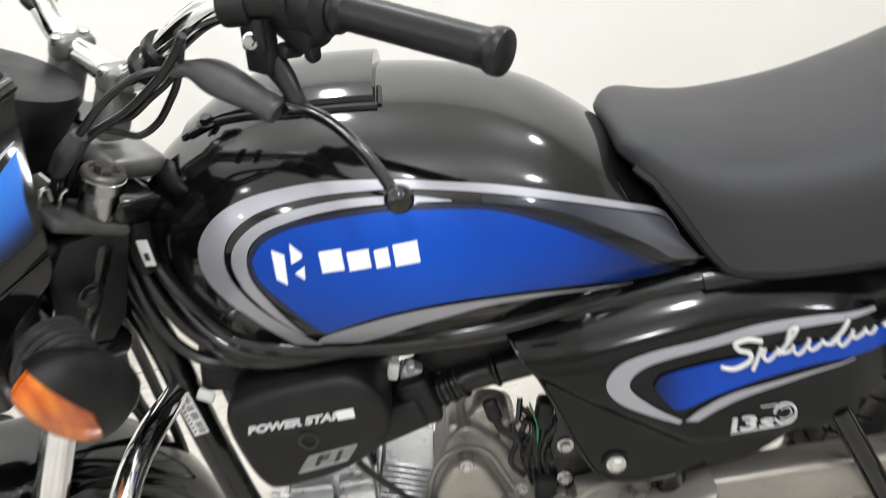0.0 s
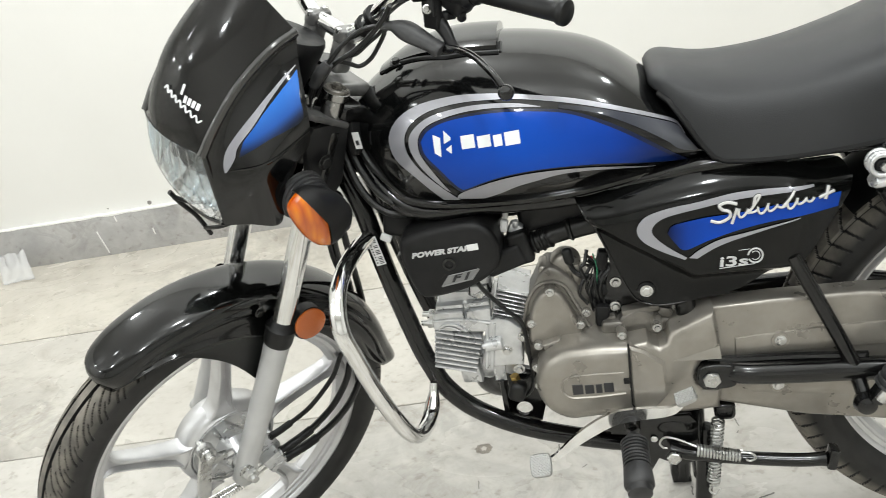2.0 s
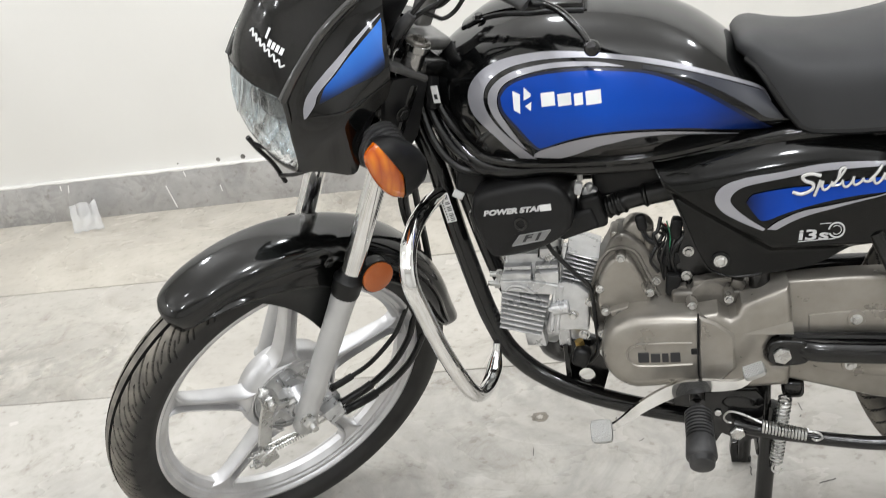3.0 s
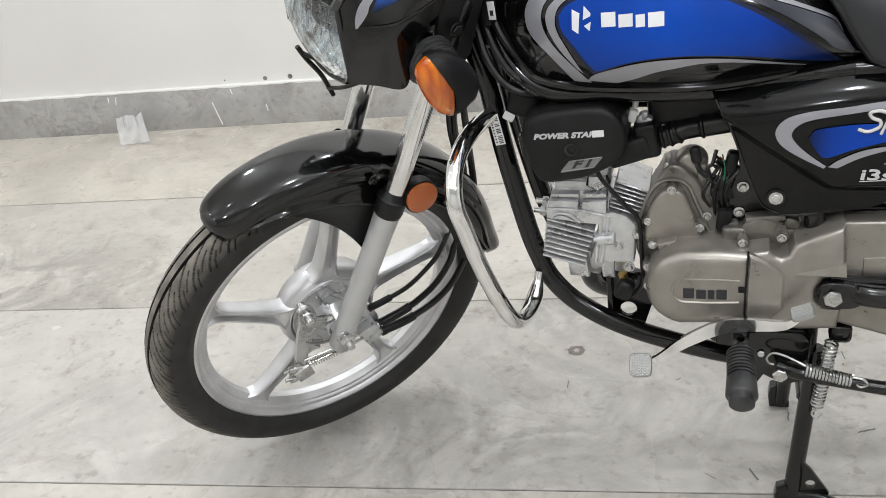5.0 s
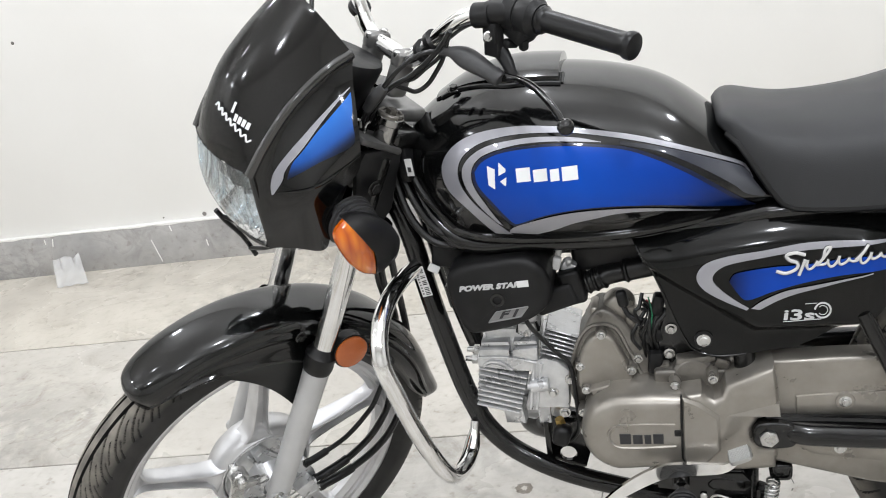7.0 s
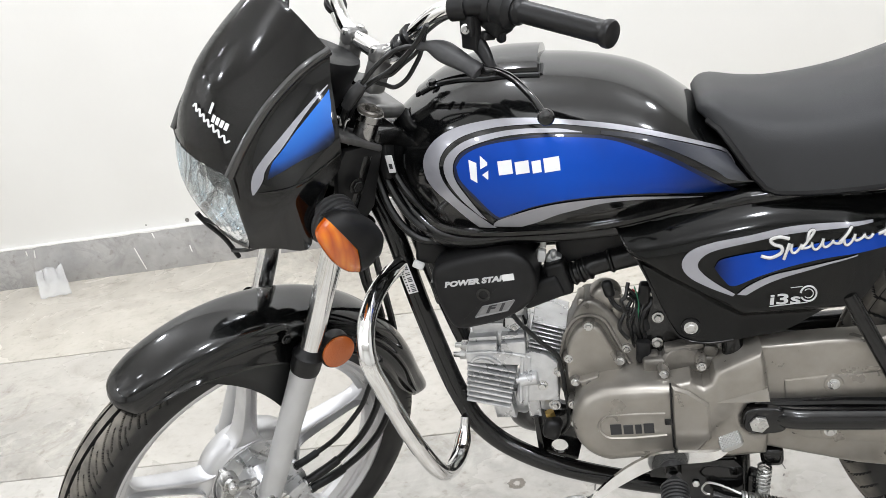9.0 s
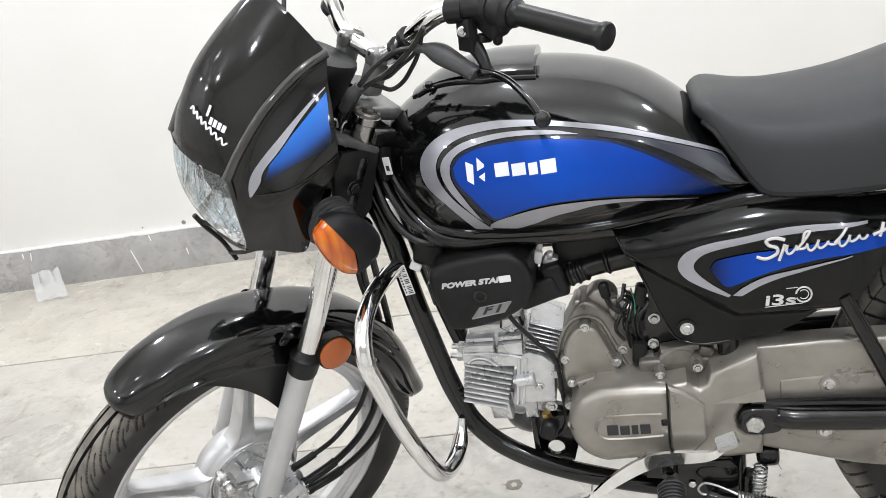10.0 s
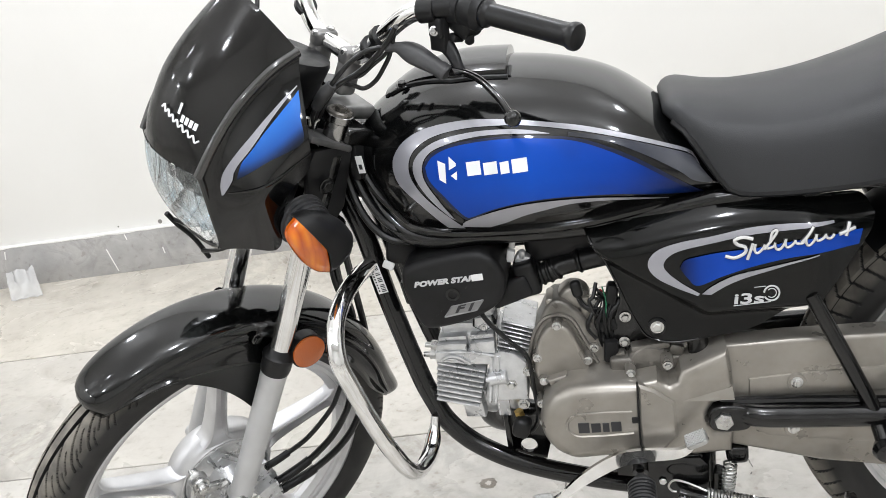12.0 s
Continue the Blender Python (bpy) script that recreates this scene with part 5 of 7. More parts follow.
    tube(bm, spline([(-0.052, 0.030, 0.812), (-0.044, 0.025, 0.790), (-0.030, 0.018, 0.760), (-0.020, 0.012, 0.722)], 5), 0.0035, 8)
    tube(bm, spline([(-0.026, 0.012, 0.738), (-0.020, -0.03, 0.765), (-0.010, -0.09, 0.812), (0.012, -0.115, 0.812)], 5), 0.003, 8)
    tube(bm, [(-0.048, 0.03, 0.800), (-0.036, 0.005, 0.797)], 0.003, 8)
    part("plate_bracket", bm, PLASTIC, bike, "empty black number plate bracket", STEER)


# ---- handlebar
BAR = [(0.209, 0.0, 0.962), (0.209, 0.035, 0.963), (0.211, 0.062, 0.980), (0.219, 0.092, 1.014), (0.236, 0.126, 1.050), (0.256, 0.164, 1.067), (0.278, 0.205, 1.069), (0.296, 0.330, 1.0825)]


def handlebar():
    bm = bmesh.new()
    left = spline([V(x, -y, z) for x, y, z in BAR], 8)
    right = spline([V(*q) for q in BAR], 8)
    tube(bm, list(reversed(left)) + right[1:], 0.0115, 18)
    bar = part("handlebar", bm, CHROME, bike, "chromed tubular handlebar", STEER @ Matrix.Translation((0.014, -0.011, 0)))
    back = Matrix.Translation((-0.012, 0.009, 0))
    for side in (-1, 1):
        a, b = V(0.279, side * 0.212, 1.0695), V(0.300, side * 0.350, 1.0845)
        t = (b - a).normalized()
        bm = bmesh.new()
        prof = [(0.0, 0.0160), (0.006, 0.0165), (0.010, 0.0132)]
        prof += [(0.012 + 0.0045 * i, 0.0130 - 0.0002 * (i % 2)) for i in range(23)]
        prof += [(0.117, 0.0132), (0.1205, 0.0150), (0.123, 0.0156), (0.1275, 0.0156), (0.1295, 0.0145), (0.1305, 0.0120), (0.131, 0.0)]
        turned(bm, prof, a, t, 28)
        part("grip", bm, SOFT_RUBBER, bar, "ribbed black rubber grip")
        bm = bmesh.new()
        turned(bm, [(-0.070, 0.0128), (-0.047, 0.0135), (-0.046, 0.019), (-0.043, 0.0225), (-0.026, 0.023), (-0.025, 0.0215), (-0.023, 0.023), (-0.006, 0.023), (-0.002, 0.019), (0.002, 0.0175)], a, t, 24)
        rounded(bm, (0.030, 0.036, 0.046), Matrix.Translation(a - t * 0.024) @ pose(-0.004, 0, -0.008, 12, 0, 0), 0.007, 3)
        rounded(bm, (0.018, 0.012, 0.010), Matrix.Translation(a - t * 0.030) @ pose(-0.014, 0, -0.034, 0, 20, 0), 0.003, 2)
        rounded(bm, (0.010, 0.010, 0.014), Matrix.Translation(a - t * 0.012) @ pose(-0.012, 0, -0.032), 0.003, 2)
        tube(bm, [V(q.x, -side * q.y, q.z) for q in left if 0.150 < -q.y < 0.215], 0.0138, 16)
        part("switch_box", bm, PLASTIC, bar, "black switch box with thumb buttons")
        # lever with its perch
        p = V(0.247, side * 0.150, 1.061)
        bm = bmesh.new()
        turned(bm, [(-0.011, 0.0150), (0.011, 0.0150)], p, V(0.02, side * 0.04, 0.012), 20)
        rounded(bm, (0.011, 0.026, 0.052), Matrix.Translation((0.250, side * 0.164, 1.040)) @ pose(0, 0, 0, 14 * side, 10, 0), 0.002, 2)
        rounded(bm, (0.006, 0.022, 0.024), Matrix.Translation((0.243, side * 0.166, 1.046)) @ pose(0, 0, 0, 14 * side, 10, 0), 0.002, 2)
        tube(bm, spline([(0.250, side * 0.172, 1.026), (0.249, side * 0.188, 1.016), (0.243, side * 0.206, 1.009), (0.239, side * 0.222, 1.009)], 5), [0.0105 - 0.0004 * i for i in range(16)], 12, True, 0.6)
        perch = part("lever_perch", bm, PLASTIC, bar, "black lever perch")
        bm = bmesh.new()
        bolt_head(bm, (0.239, side * 0.168, 1.044), 0.0042, 0.004, (-0.75, 0.35 * side, 0.45))
        part("perch_bolt", bm, STEEL, perch, "bright perch bolt")
        bm = bmesh.new()
        path = spline([(0.246, side * 0.175, 1.002), (0.250, side * 0.205, 1.003), (0.252, side * 0.230, 1.010), (0.247, side * 0.262, 1.017), (0.234, side * 0.305, 1.021), (0.222, side * 0.340, 1.018)], 6)
        tube(bm, path, [0.0085 - 0.0042 * min(1, i / 12) for i in range(len(path))], 12, True, 0.8)
        turned(bm, [(-0.0095 * math.cos(math.pi * k / 12), 0.0095 * math.sin(math.pi * k / 12)) for k in range(13)], path[-1], (0.1, 0.8 * side, -0.3), 22)
        part("lever", bm, BLACK_METAL, bar, "black lever with a ball end", back)
        bm = bmesh.new()
        tube(bm, spline([(0.208, side * 0.134, 1.021), (0.220, side * 0.142, 1.020), (0.231, side * 0.156, 1.014), (0.237, side * 0.176, 1.009), (0.241, side * 0.197, 1.005), (0.242, side * 0.208, 1.003)], 5), [0.0042, 0.0048, 0.0060, 0.0066, 0.0062, 0.0066, 0.0080, 0.0098, 0.0114, 0.0126, 0.0134, 0.0137, 0.0136, 0.0132, 0.0128, 0.0122, 0.0116, 0.0112, 0.0106, 0.0104, 0.0110, 0.0110, 0.0106, 0.0106, 0.0100, 0.0080], 16, True, 0.72)
        part("lever_boot", bm, BOOT_RUBBER, bar, "dusty black rubber cable boot", back)
        bm = bmesh.new()
        for q in (0.34, 0.42):
            i = int(len(left) * q)
            turned(bm, [(-0.004, 0.0155), (0.004, 0.0155)], V(left[i].x, left[i].y * -side, left[i].z), left[i + 1] - left[i], 14)
        part("cable_tie", bm, SOFT_RUBBER, bar, "black cable tie")
    bm = bmesh.new()
    rounded(bm, (0.060, 0.15, 0.020), Matrix.Translation(STEM + 0.325 * AXIS + 0.012 * AHEAD) @ Matrix.Rotation(RAKE, 4, "Y"), 0.008, 3)
    yoke = part("top_yoke", bm, YOKE_GREY, bike, "dull grey cast top yoke with handlebar clamps", STEER)
    for side in (-1, 1):
        bm = bmesh.new()
        rounded(bm, (0.036, 0.022, 0.024), pose(0.223, side * 0.032 - 0.011, 0.962, 0, 20, 0), 0.007, 3)
        rounded(bm, (0.030, 0.022, 0.05), pose(0.210, side * 0.032 - 0.011, 0.938, 0, 26, 0), 0.007, 3)
        part("bar_clamp", bm, YOKE_GREY, yoke, "cast handlebar clamp")
        for x, z in ((0.211, 0.971), (0.235, 0.966)):
            bm = bmesh.new()
            turned(bm, [(0, 0.005), (0.006, 0.005), (0.007, 0.0035)], (x, side * 0.032 - 0.011, z), (0.3, 0, 1), 8)
            part("clamp_bolt", bm, STEEL, yoke, "bright clamp bolt")
    # instruments behind the visor
    bm = bmesh.new()
    turned(bm, [(-0.065, 0.030), (-0.055, 0.046), (-0.010, 0.056), (0.004, 0.058), (0.010, 0.056), (0.011, 0.050)], (0.150, 0.0, 0.975), (0.50, 0, 0.86), 36)
    gauge = part("instrument", bm, PLASTIC, bike, "black round instrument housing", STEER)
    bm = bmesh.new()
    turned(bm, [(0.006, 0.050), (0.009, 0.050), (0.010, 0.0)], (0.150, 0.0, 0.975), (0.50, 0, 0.86), 36)
    part("dial_glass", bm, GLASS, gauge, "clear dial glass")
    bm = bmesh.new()
    turned(bm, [(0.0, 0.049), (0.004, 0.049), (0.004, 0.0)], (0.150, 0.0, 0.975), (0.50, 0, 0.86), 36)
    part("dial", bm, DARK_MARK, gauge, "dark dial")
    # cables from the lever and the switches to the head
    runs = [
        [(0.216, -0.138, 1.019), (0.201, -0.130, 1.022), (0.186, -0.122, 1.018), (0.169, -0.110, 1.002), (0.154, -0.100, 0.982), (0.141, -0.090, 0.962), (0.131, -0.080, 0.938), (0.125, -0.06, 0.88)],
        [(0.219, -0.150, 1.052), (0.212, -0.140, 1.030), (0.200, -0.128, 1.009), (0.183, -0.115, 0.990), (0.162, -0.100, 0.975), (0.146, -0.088, 0.956), (0.136, -0.078, 0.934), (0.128, -0.06, 0.88)],
        [(0.222, -0.142, 1.040), (0.217, -0.136, 1.010), (0.212, -0.128, 0.990), (0.204, -0.118, 0.969), (0.191, -0.110, 0.960), (0.179, -0.104, 0.967), (0.165, -0.095, 0.971), (0.149, -0.085, 0.948), (0.135, -0.065, 0.90)],
        [(0.222, -0.140, 1.025), (0.212, -0.130, 1.007), (0.198, -0.125, 0.998), (0.186, -0.115, 0.984), (0.176, -0.105, 0.979), (0.163, -0.098, 0.972), (0.150, -0.08, 0.95)],
        [(0.206, 0.138, 1.028), (0.185, 0.11, 1.01), (0.160, 0.08, 0.975), (0.150, 0.05, 0.93)],
    ]
    for i, run in enumerate(runs):
        bm = bmesh.new()
        tube(bm, spline(run, 7), (0.0031, 0.0033, 0.0029, 0.0026, 0.0033)[i], 10)
        cable = part("control_cable", bm, CABLE, bike, "black control cable", STEER)
        if i == 0:
            bm = bmesh.new()
            tube(bm, [(0.152, -0.099, 0.979), (0.147, -0.095, 0.971), (0.140, -0.089, 0.960), (0.134, -0.083, 0.946)], [0.0062, 0.0080, 0.0082, 0.0070], 14)
            part("cable_sleeve", bm, BOOT_RUBBER, cable, "dusty rubber sleeve on the cable")
    # brake and speed cables down to the front hub
    runs = [
        [(0.1490, -0.0219, 0.8059), (0.1422, -0.0101, 0.6219), (0.1520, -0.0060, 0.5200), (0.1325, -0.0199, 0.4256), (0.0975, -0.0288, 0.3688), (0.0752, -0.0312, 0.3457), (0.0291, -0.0358, 0.3234), (-0.0142, -0.0427, 0.3245), (-0.0443, -0.0471, 0.3283), (-0.0590, -0.0480, 0.3310)],
        [(0.1590, -0.0210, 0.8070), (0.1510, -0.0100, 0.6120), (0.1650, -0.0040, 0.5000), (0.1481, -0.0178, 0.4117), (0.1228, -0.0288, 0.3583), (0.1053, -0.0347, 0.3279), (0.0660, -0.0451, 0.3025), (0.0140, -0.0520, 0.2893), (-0.0297, -0.0549, 0.2883), (-0.0530, -0.0561, 0.2891)],
        [(0.1630, -0.0050, 0.7870), (0.1780, 0.0000, 0.5670), (0.1800, -0.0080, 0.4400), (0.1580, -0.0250, 0.3500), (0.1150, -0.0409, 0.2942), (0.0703, -0.0506, 0.2721), (0.0189, -0.0546, 0.2630), (-0.0200, -0.0580, 0.2667), (-0.0511, -0.0583, 0.2704)],
    ]
    for run, r in zip(runs, (0.0042, 0.0058, 0.0060)):
        line = spline(run, 8)
        bm = bmesh.new()
        tube(bm, line, r, 8)
        cable = part("hub_cable", bm, CABLE, bike, "black cable running to the front hub", STEER_LOW)
        bm = bmesh.new()
        tube(bm, line[-17:-1], [r + 0.0020] * 13 + [r + 0.0030] * 3, 10)
        part("cable_boot", bm, SOFT_RUBBER, cable, "black rubber cable boot")
    # brake arm, rod springs and stop on the hub
    bm = bmesh.new()
    arm = [(-0.168, 0.407), (-0.183, 0.367), (-0.197, 0.3147), (-0.204, 0.270)]
    line = spline([(x, 0, z) for x, z in arm], 5)
    edge_a, edge_b = [], []
    for i, q in enumerate(line):
        d = (line[min(i + 1, len(line) - 1)] - line[max(i - 1, 0)]).normalized()
        edge_a.append((q.x - d.z * 0.0115, q.z + d.x * 0.0115))
        edge_b.append((q.x + d.z * 0.0115, q.z - d.x * 0.0115))
    slab(bm, edge_a + list(reversed(edge_b)), -0.074, -0.068, 0.0012, 1)
    turned(bm, [(-0.030, 0.0070), (-0.007, 0.0070), (-0.006, 0.0145), (0.010, 0.0145), (0.013, 0.0125)], (-0.167, -0.064, 0.408), (0, -1, 0), 20)
    turned(bm, [(0.012, 0.0085), (0.024, 0.0085), (0.025, 0.007)], (-0.167, -0.064, 0.408), (0, -1, 0), 16)
    rounded(bm, (0.040, 0.013, 0.012), pose(-0.156, -0.076, 0.394, 0, 22, 0), 0.003, 2)
    turned(bm, [(0, 0.0062), (0.010, 0.0062), (0.012, 0.005)], (-0.140, -0.078, 0.388), (1, -0.2, 0.3), 6)
    rounded(bm, (0.030, 0.016, 0.030), pose(-0.201, -0.076, 0.286, 0, -12, 0), 0.003, 2)
    part("brake_arm", bm, STEEL, bike, "zinc plated front brake arm", GEAR)
    for dz in (0.0, 0.023):
        bm = bmesh.new()
        x0, z0 = -0.235 + 0.002 * (dz > 0), 0.283 + dz
        turned(bm, [(0, 0.0032), (0.008, 0.0032), (0.0085, 0.0072), (0.018, 0.0072), (0.0185, 0.0050), (0.034, 0.0050)], (x0, -0.076, z0), (1, 0, -0.26), 10)
        part("cable_adjuster", bm, STEEL, bike, "bright threaded cable adjuster", GEAR)
    bm = bmesh.new()
    tube(bm, [(-0.200, -0.076, 0.297), (-0.110, -0.076, 0.292), (-0.072, -0.078, 0.300)], 0.0024, 8)
    tube(bm, [(-0.195, -0.076, 0.312), (-0.120, -0.076, 0.304), (-0.080, -0.078, 0.314)], 0.0018, 8)
    coil(bm, (-0.184, -0.076, 0.296), (-0.112, -0.076, 0.290), 0.0058, 0.0012, 15, 5)
    part("brake_rod", bm, STEEL, bike, "brake cable end with a return spring", GEAR)
    bm = bmesh.new()
    slab(bm, [(-0.082, 0.372), (-0.060, 0.366), (-0.050, 0.330), (-0.050, 0.300), (-0.066, 0.292), (-0.090, 0.302), (-0.104, 0.330)], -0.040, -0.070, 0.003, 2)
    rounded(bm, (0.032, 0.020, 0.040), pose(-0.072, -0.078, 0.309, 0, -15, 0), 0.003, 2)
    for z in (0.298, 0.317):
        turned(bm, [(0, 0.0085), (0.012, 0.0085), (0.014, 0.0065), (0.022, 0.0065)], (-0.072, -0.080, z), (1, -0.1, 0.05), 6)
    part("cable_stop", bm, CAST, bike, "cast cable stop on the brake plate", GEAR)


# ---- turn signals
def turn_signal():
    """The left signal: a rounded housing whose front is an amber lens with a slanting seam, on a stalk with a ribbed boot."""
    seam = [(0.031, 0.881), (0.042, 0.857), (0.0535, 0.832), (0.0570, 0.814), (0.0575, 0.795), (0.0565, 0.776)]
    front = [(0.0565, 0.776), (0.0400, 0.7900), (0.0270, 0.8130), (0.0170, 0.843), (0.0140, 0.862), (0.0185, 0.873), (0.031, 0.881)]
    rear = [(0.0565, 0.776), (0.0715, 0.776), (0.089, 0.785), (0.101, 0.800), (0.102, 0.815), (0.0975, 0.829), (0.088, 0.846), (0.0755, 0.860), (0.053, 0.877), (0.031, 0.881)]
    mid = (0.053, 0.830)

    def contour(*ways):
        return [(q.x, q.z) for way in ways for q in spline([(x, 0, z) for x, z in way], 5)[:-1]]

    def pillow(loop, steps, grow=0.0):
        bm = bmesh.new()
        loft(bm, [[V(mid[0] + (x - mid[0]) * (k + grow), -y, mid[1] + (z - mid[1]) * (k + grow)) for x, z in loop] for y, k in steps])
        return bm
    steps = [(0.145, 0.62), (0.151, 0.84), (0.160, 0.96), (0.171, 1.0), (0.179, 0.96), (0.186, 0.84), (0.191, 0.64), (0.194, 0.36), (0.195, 0.08)]
    body = part("turn_signal", pillow(contour(seam, rear), steps), PLASTIC, bike, "black turn signal with an amber lens", STEER, True, 50)
    steps = [(0.159, 0.60), (0.162, 0.84), (0.166, 0.97), (0.172, 1.0), (0.178, 0.96), (0.184, 0.84), (0.188, 0.62), (0.191, 0.34), (0.192, 0.08)]
    part("amber_lens", pillow(contour(list(reversed(seam)), list(reversed(front))), steps, 0.015), ORANGE, body, "amber turn signal lens", None, True, 32)
    # ridges in paler rubber, which paints the highlight lines on the housing
    for line in ([(0.0535, 0.8310), (0.074, 0.8300), (0.0960, 0.8255)], [(0.0610, 0.7955), (0.082, 0.7965), (0.0970, 0.8000)]):
        bm = bmesh.new()
        path = spline([(x, -0.1800 - 0.009 * math.sin(math.pi * i / 2), z) for i, (x, z) in enumerate(line)], 6)
        tube(bm, path, 0.0011, 6)
        part("housing_ridge", bm, BOOT_RUBBER, body, "moulded ridge on the housing, paler for the highlight along it")
    bm = bmesh.new()
    prof = [(0.0, 0.020)]
    for i in range(4):
        r = 0.0345 - 0.0014 * i
        prof += [(0.001 + 0.0065 * i, r), (0.0046 + 0.0065 * i, r + 0.0005), (0.0054 + 0.0065 * i, r - 0.0022), (0.0072 + 0.0065 * i, r - 0.0022)]
    turned(bm, prof + [(0.032, 0.020)], V(0.060, -0.124, 0.834), V(0.0, -1, 0.0), 32)
    part("stalk_boot", bm, BOOT_RUBBER, body, "ribbed grey-black rubber stalk boot")


# ---- frame
def tubes(name, paths, r, mat, label, n=8):
    bm = bmesh.new()
    for p in paths:
        tube(bm, spline(p, n), r, 16)
    return part(name, bm, mat, bike, label)


def frame_tubes():
    for side in (-1, 1):
        tubes("frame_tube", [[(0.194, side * 0.030, 0.850), (0.204, side * 0.040, 0.787), (0.2149, side * 0.045, 0.746), (0.2307, side * 0.050, 0.695), (0.2468, side * 0.055, 0.598), (0.2707, side * 0.061, 0.487), (0.2860, side * 0.065, 0.436), (0.306, side * 0.068, 0.392), (0.348, side * 0.071, 0.350), (0.425, side * 0.075, 0.312), (0.548, side * 0.078, 0.280), (0.66, side * 0.078, 0.268)]], 0.0145, BLACK_METAL, "glossy black frame cradle tube")
        tubes("frame_rail", [[(0.225, side * 0.03, 0.80), (0.30, side * 0.085, 0.705), (0.42, side * 0.088, 0.694), (0.55, side * 0.09, 0.695), (0.70, side * 0.10, 0.72), (0.90, side * 0.11, 0.745), (1.15, side * 0.11, 0.79)]], 0.0125, BLACK_METAL, "black upper frame rail")
        tubes("frame_post", [[(0.66, side * 0.095, 0.72), (0.665, side * 0.095, 0.60), (0.67, side * 0.095, 0.45), (0.67, side * 0.085, 0.29)]], 0.014, BLACK_METAL, "black rear frame post")
    bm = bmesh.new()
    tube(bm, [STEM + 0.13 * AXIS, STEM + 0.31 * AXIS], 0.030, 24)
    rounded(bm, (0.09, 0.06, 0.11), pose(0.222, 0, 0.80, 0, 20, 0), 0.015, 3)
    part("steering_head", bm, BLACK_METAL, bike, "black steering head")
    # chromed leg guard
    for side in (-1, 1):
        path = spline([(0.232, side * 0.066, 0.655), (0.226, side * 0.12, 0.661), (0.219, side * 0.17, 0.655), (0.215, side * 0.21, 0.635), (0.217, side * 0.232, 0.600), (0.226, side * 0.228, 0.555), (0.238, side * 0.216, 0.495), (0.252, side * 0.205, 0.444), (0.263, side * 0.190, 0.404), (0.270, side * 0.168, 0.380), (0.277, side * 0.135, 0.371), (0.282, side * 0.108, 0.376), (0.286, side * 0.090, 0.392), (0.289, side * 0.080, 0.412)], 7)
        bm = bmesh.new()
        last = len(path) - 1
        tube(bm, path, [0.0118 - 0.0052 * smooth_step((i - last + 12) / 10) for i in range(last + 1)], 18)
        part("leg_guard", bm, CHROME, bike, "chromed tubular leg guard")


def outline_of(pts, n=5):
    return [(q.x, q.z) for q in spline([(x, 0, z) for x, z in pts], n, True)]


def holed_plate(bm, corners, hole, r, y0, y1):
    """A flat plate with a round hole."""
    n = 24
    cx, cz = hole
    ring_in = [(cx + r * math.cos(2 * math.pi * i / n), cz + r * math.sin(2 * math.pi * i / n)) for i in range(n)]
    line = [Vector((x, 0, z)) for x, z in corners]
    ring_out = []
    for x, z in ring_in:
        d = Vector((x - cx, 0, z - cz)).normalized()
        best = None
        for a, b in zip(line, line[1:] + line[:1]):
            e = b - a
            den = d.x * e.z - d.z * e.x
            if abs(den) < 1e-9:
                continue
            o = a - Vector((cx, 0, cz))
            t, u = (o.x * e.z - o.z * e.x) / den, (o.x * d.z - o.z * d.x) / den
            if t > 0 and -0.001 <= u <= 1.001 and (best is None or t < best):
                best = t
        ring_out.append((cx + d.x * best, cz + d.z * best))
    rows = [[V(x, y0, z) for x, z in ring_in], [V(x, y0, z) for x, z in ring_out], [V(x, y1, z) for x, z in ring_out], [V(x, y1, z) for x, z in ring_in]]
    rows.append(rows[0])
    loft(bm, rows, True, False)
    bmesh.ops.remove_doubles(bm, verts=bm.verts, dist=1e-6)


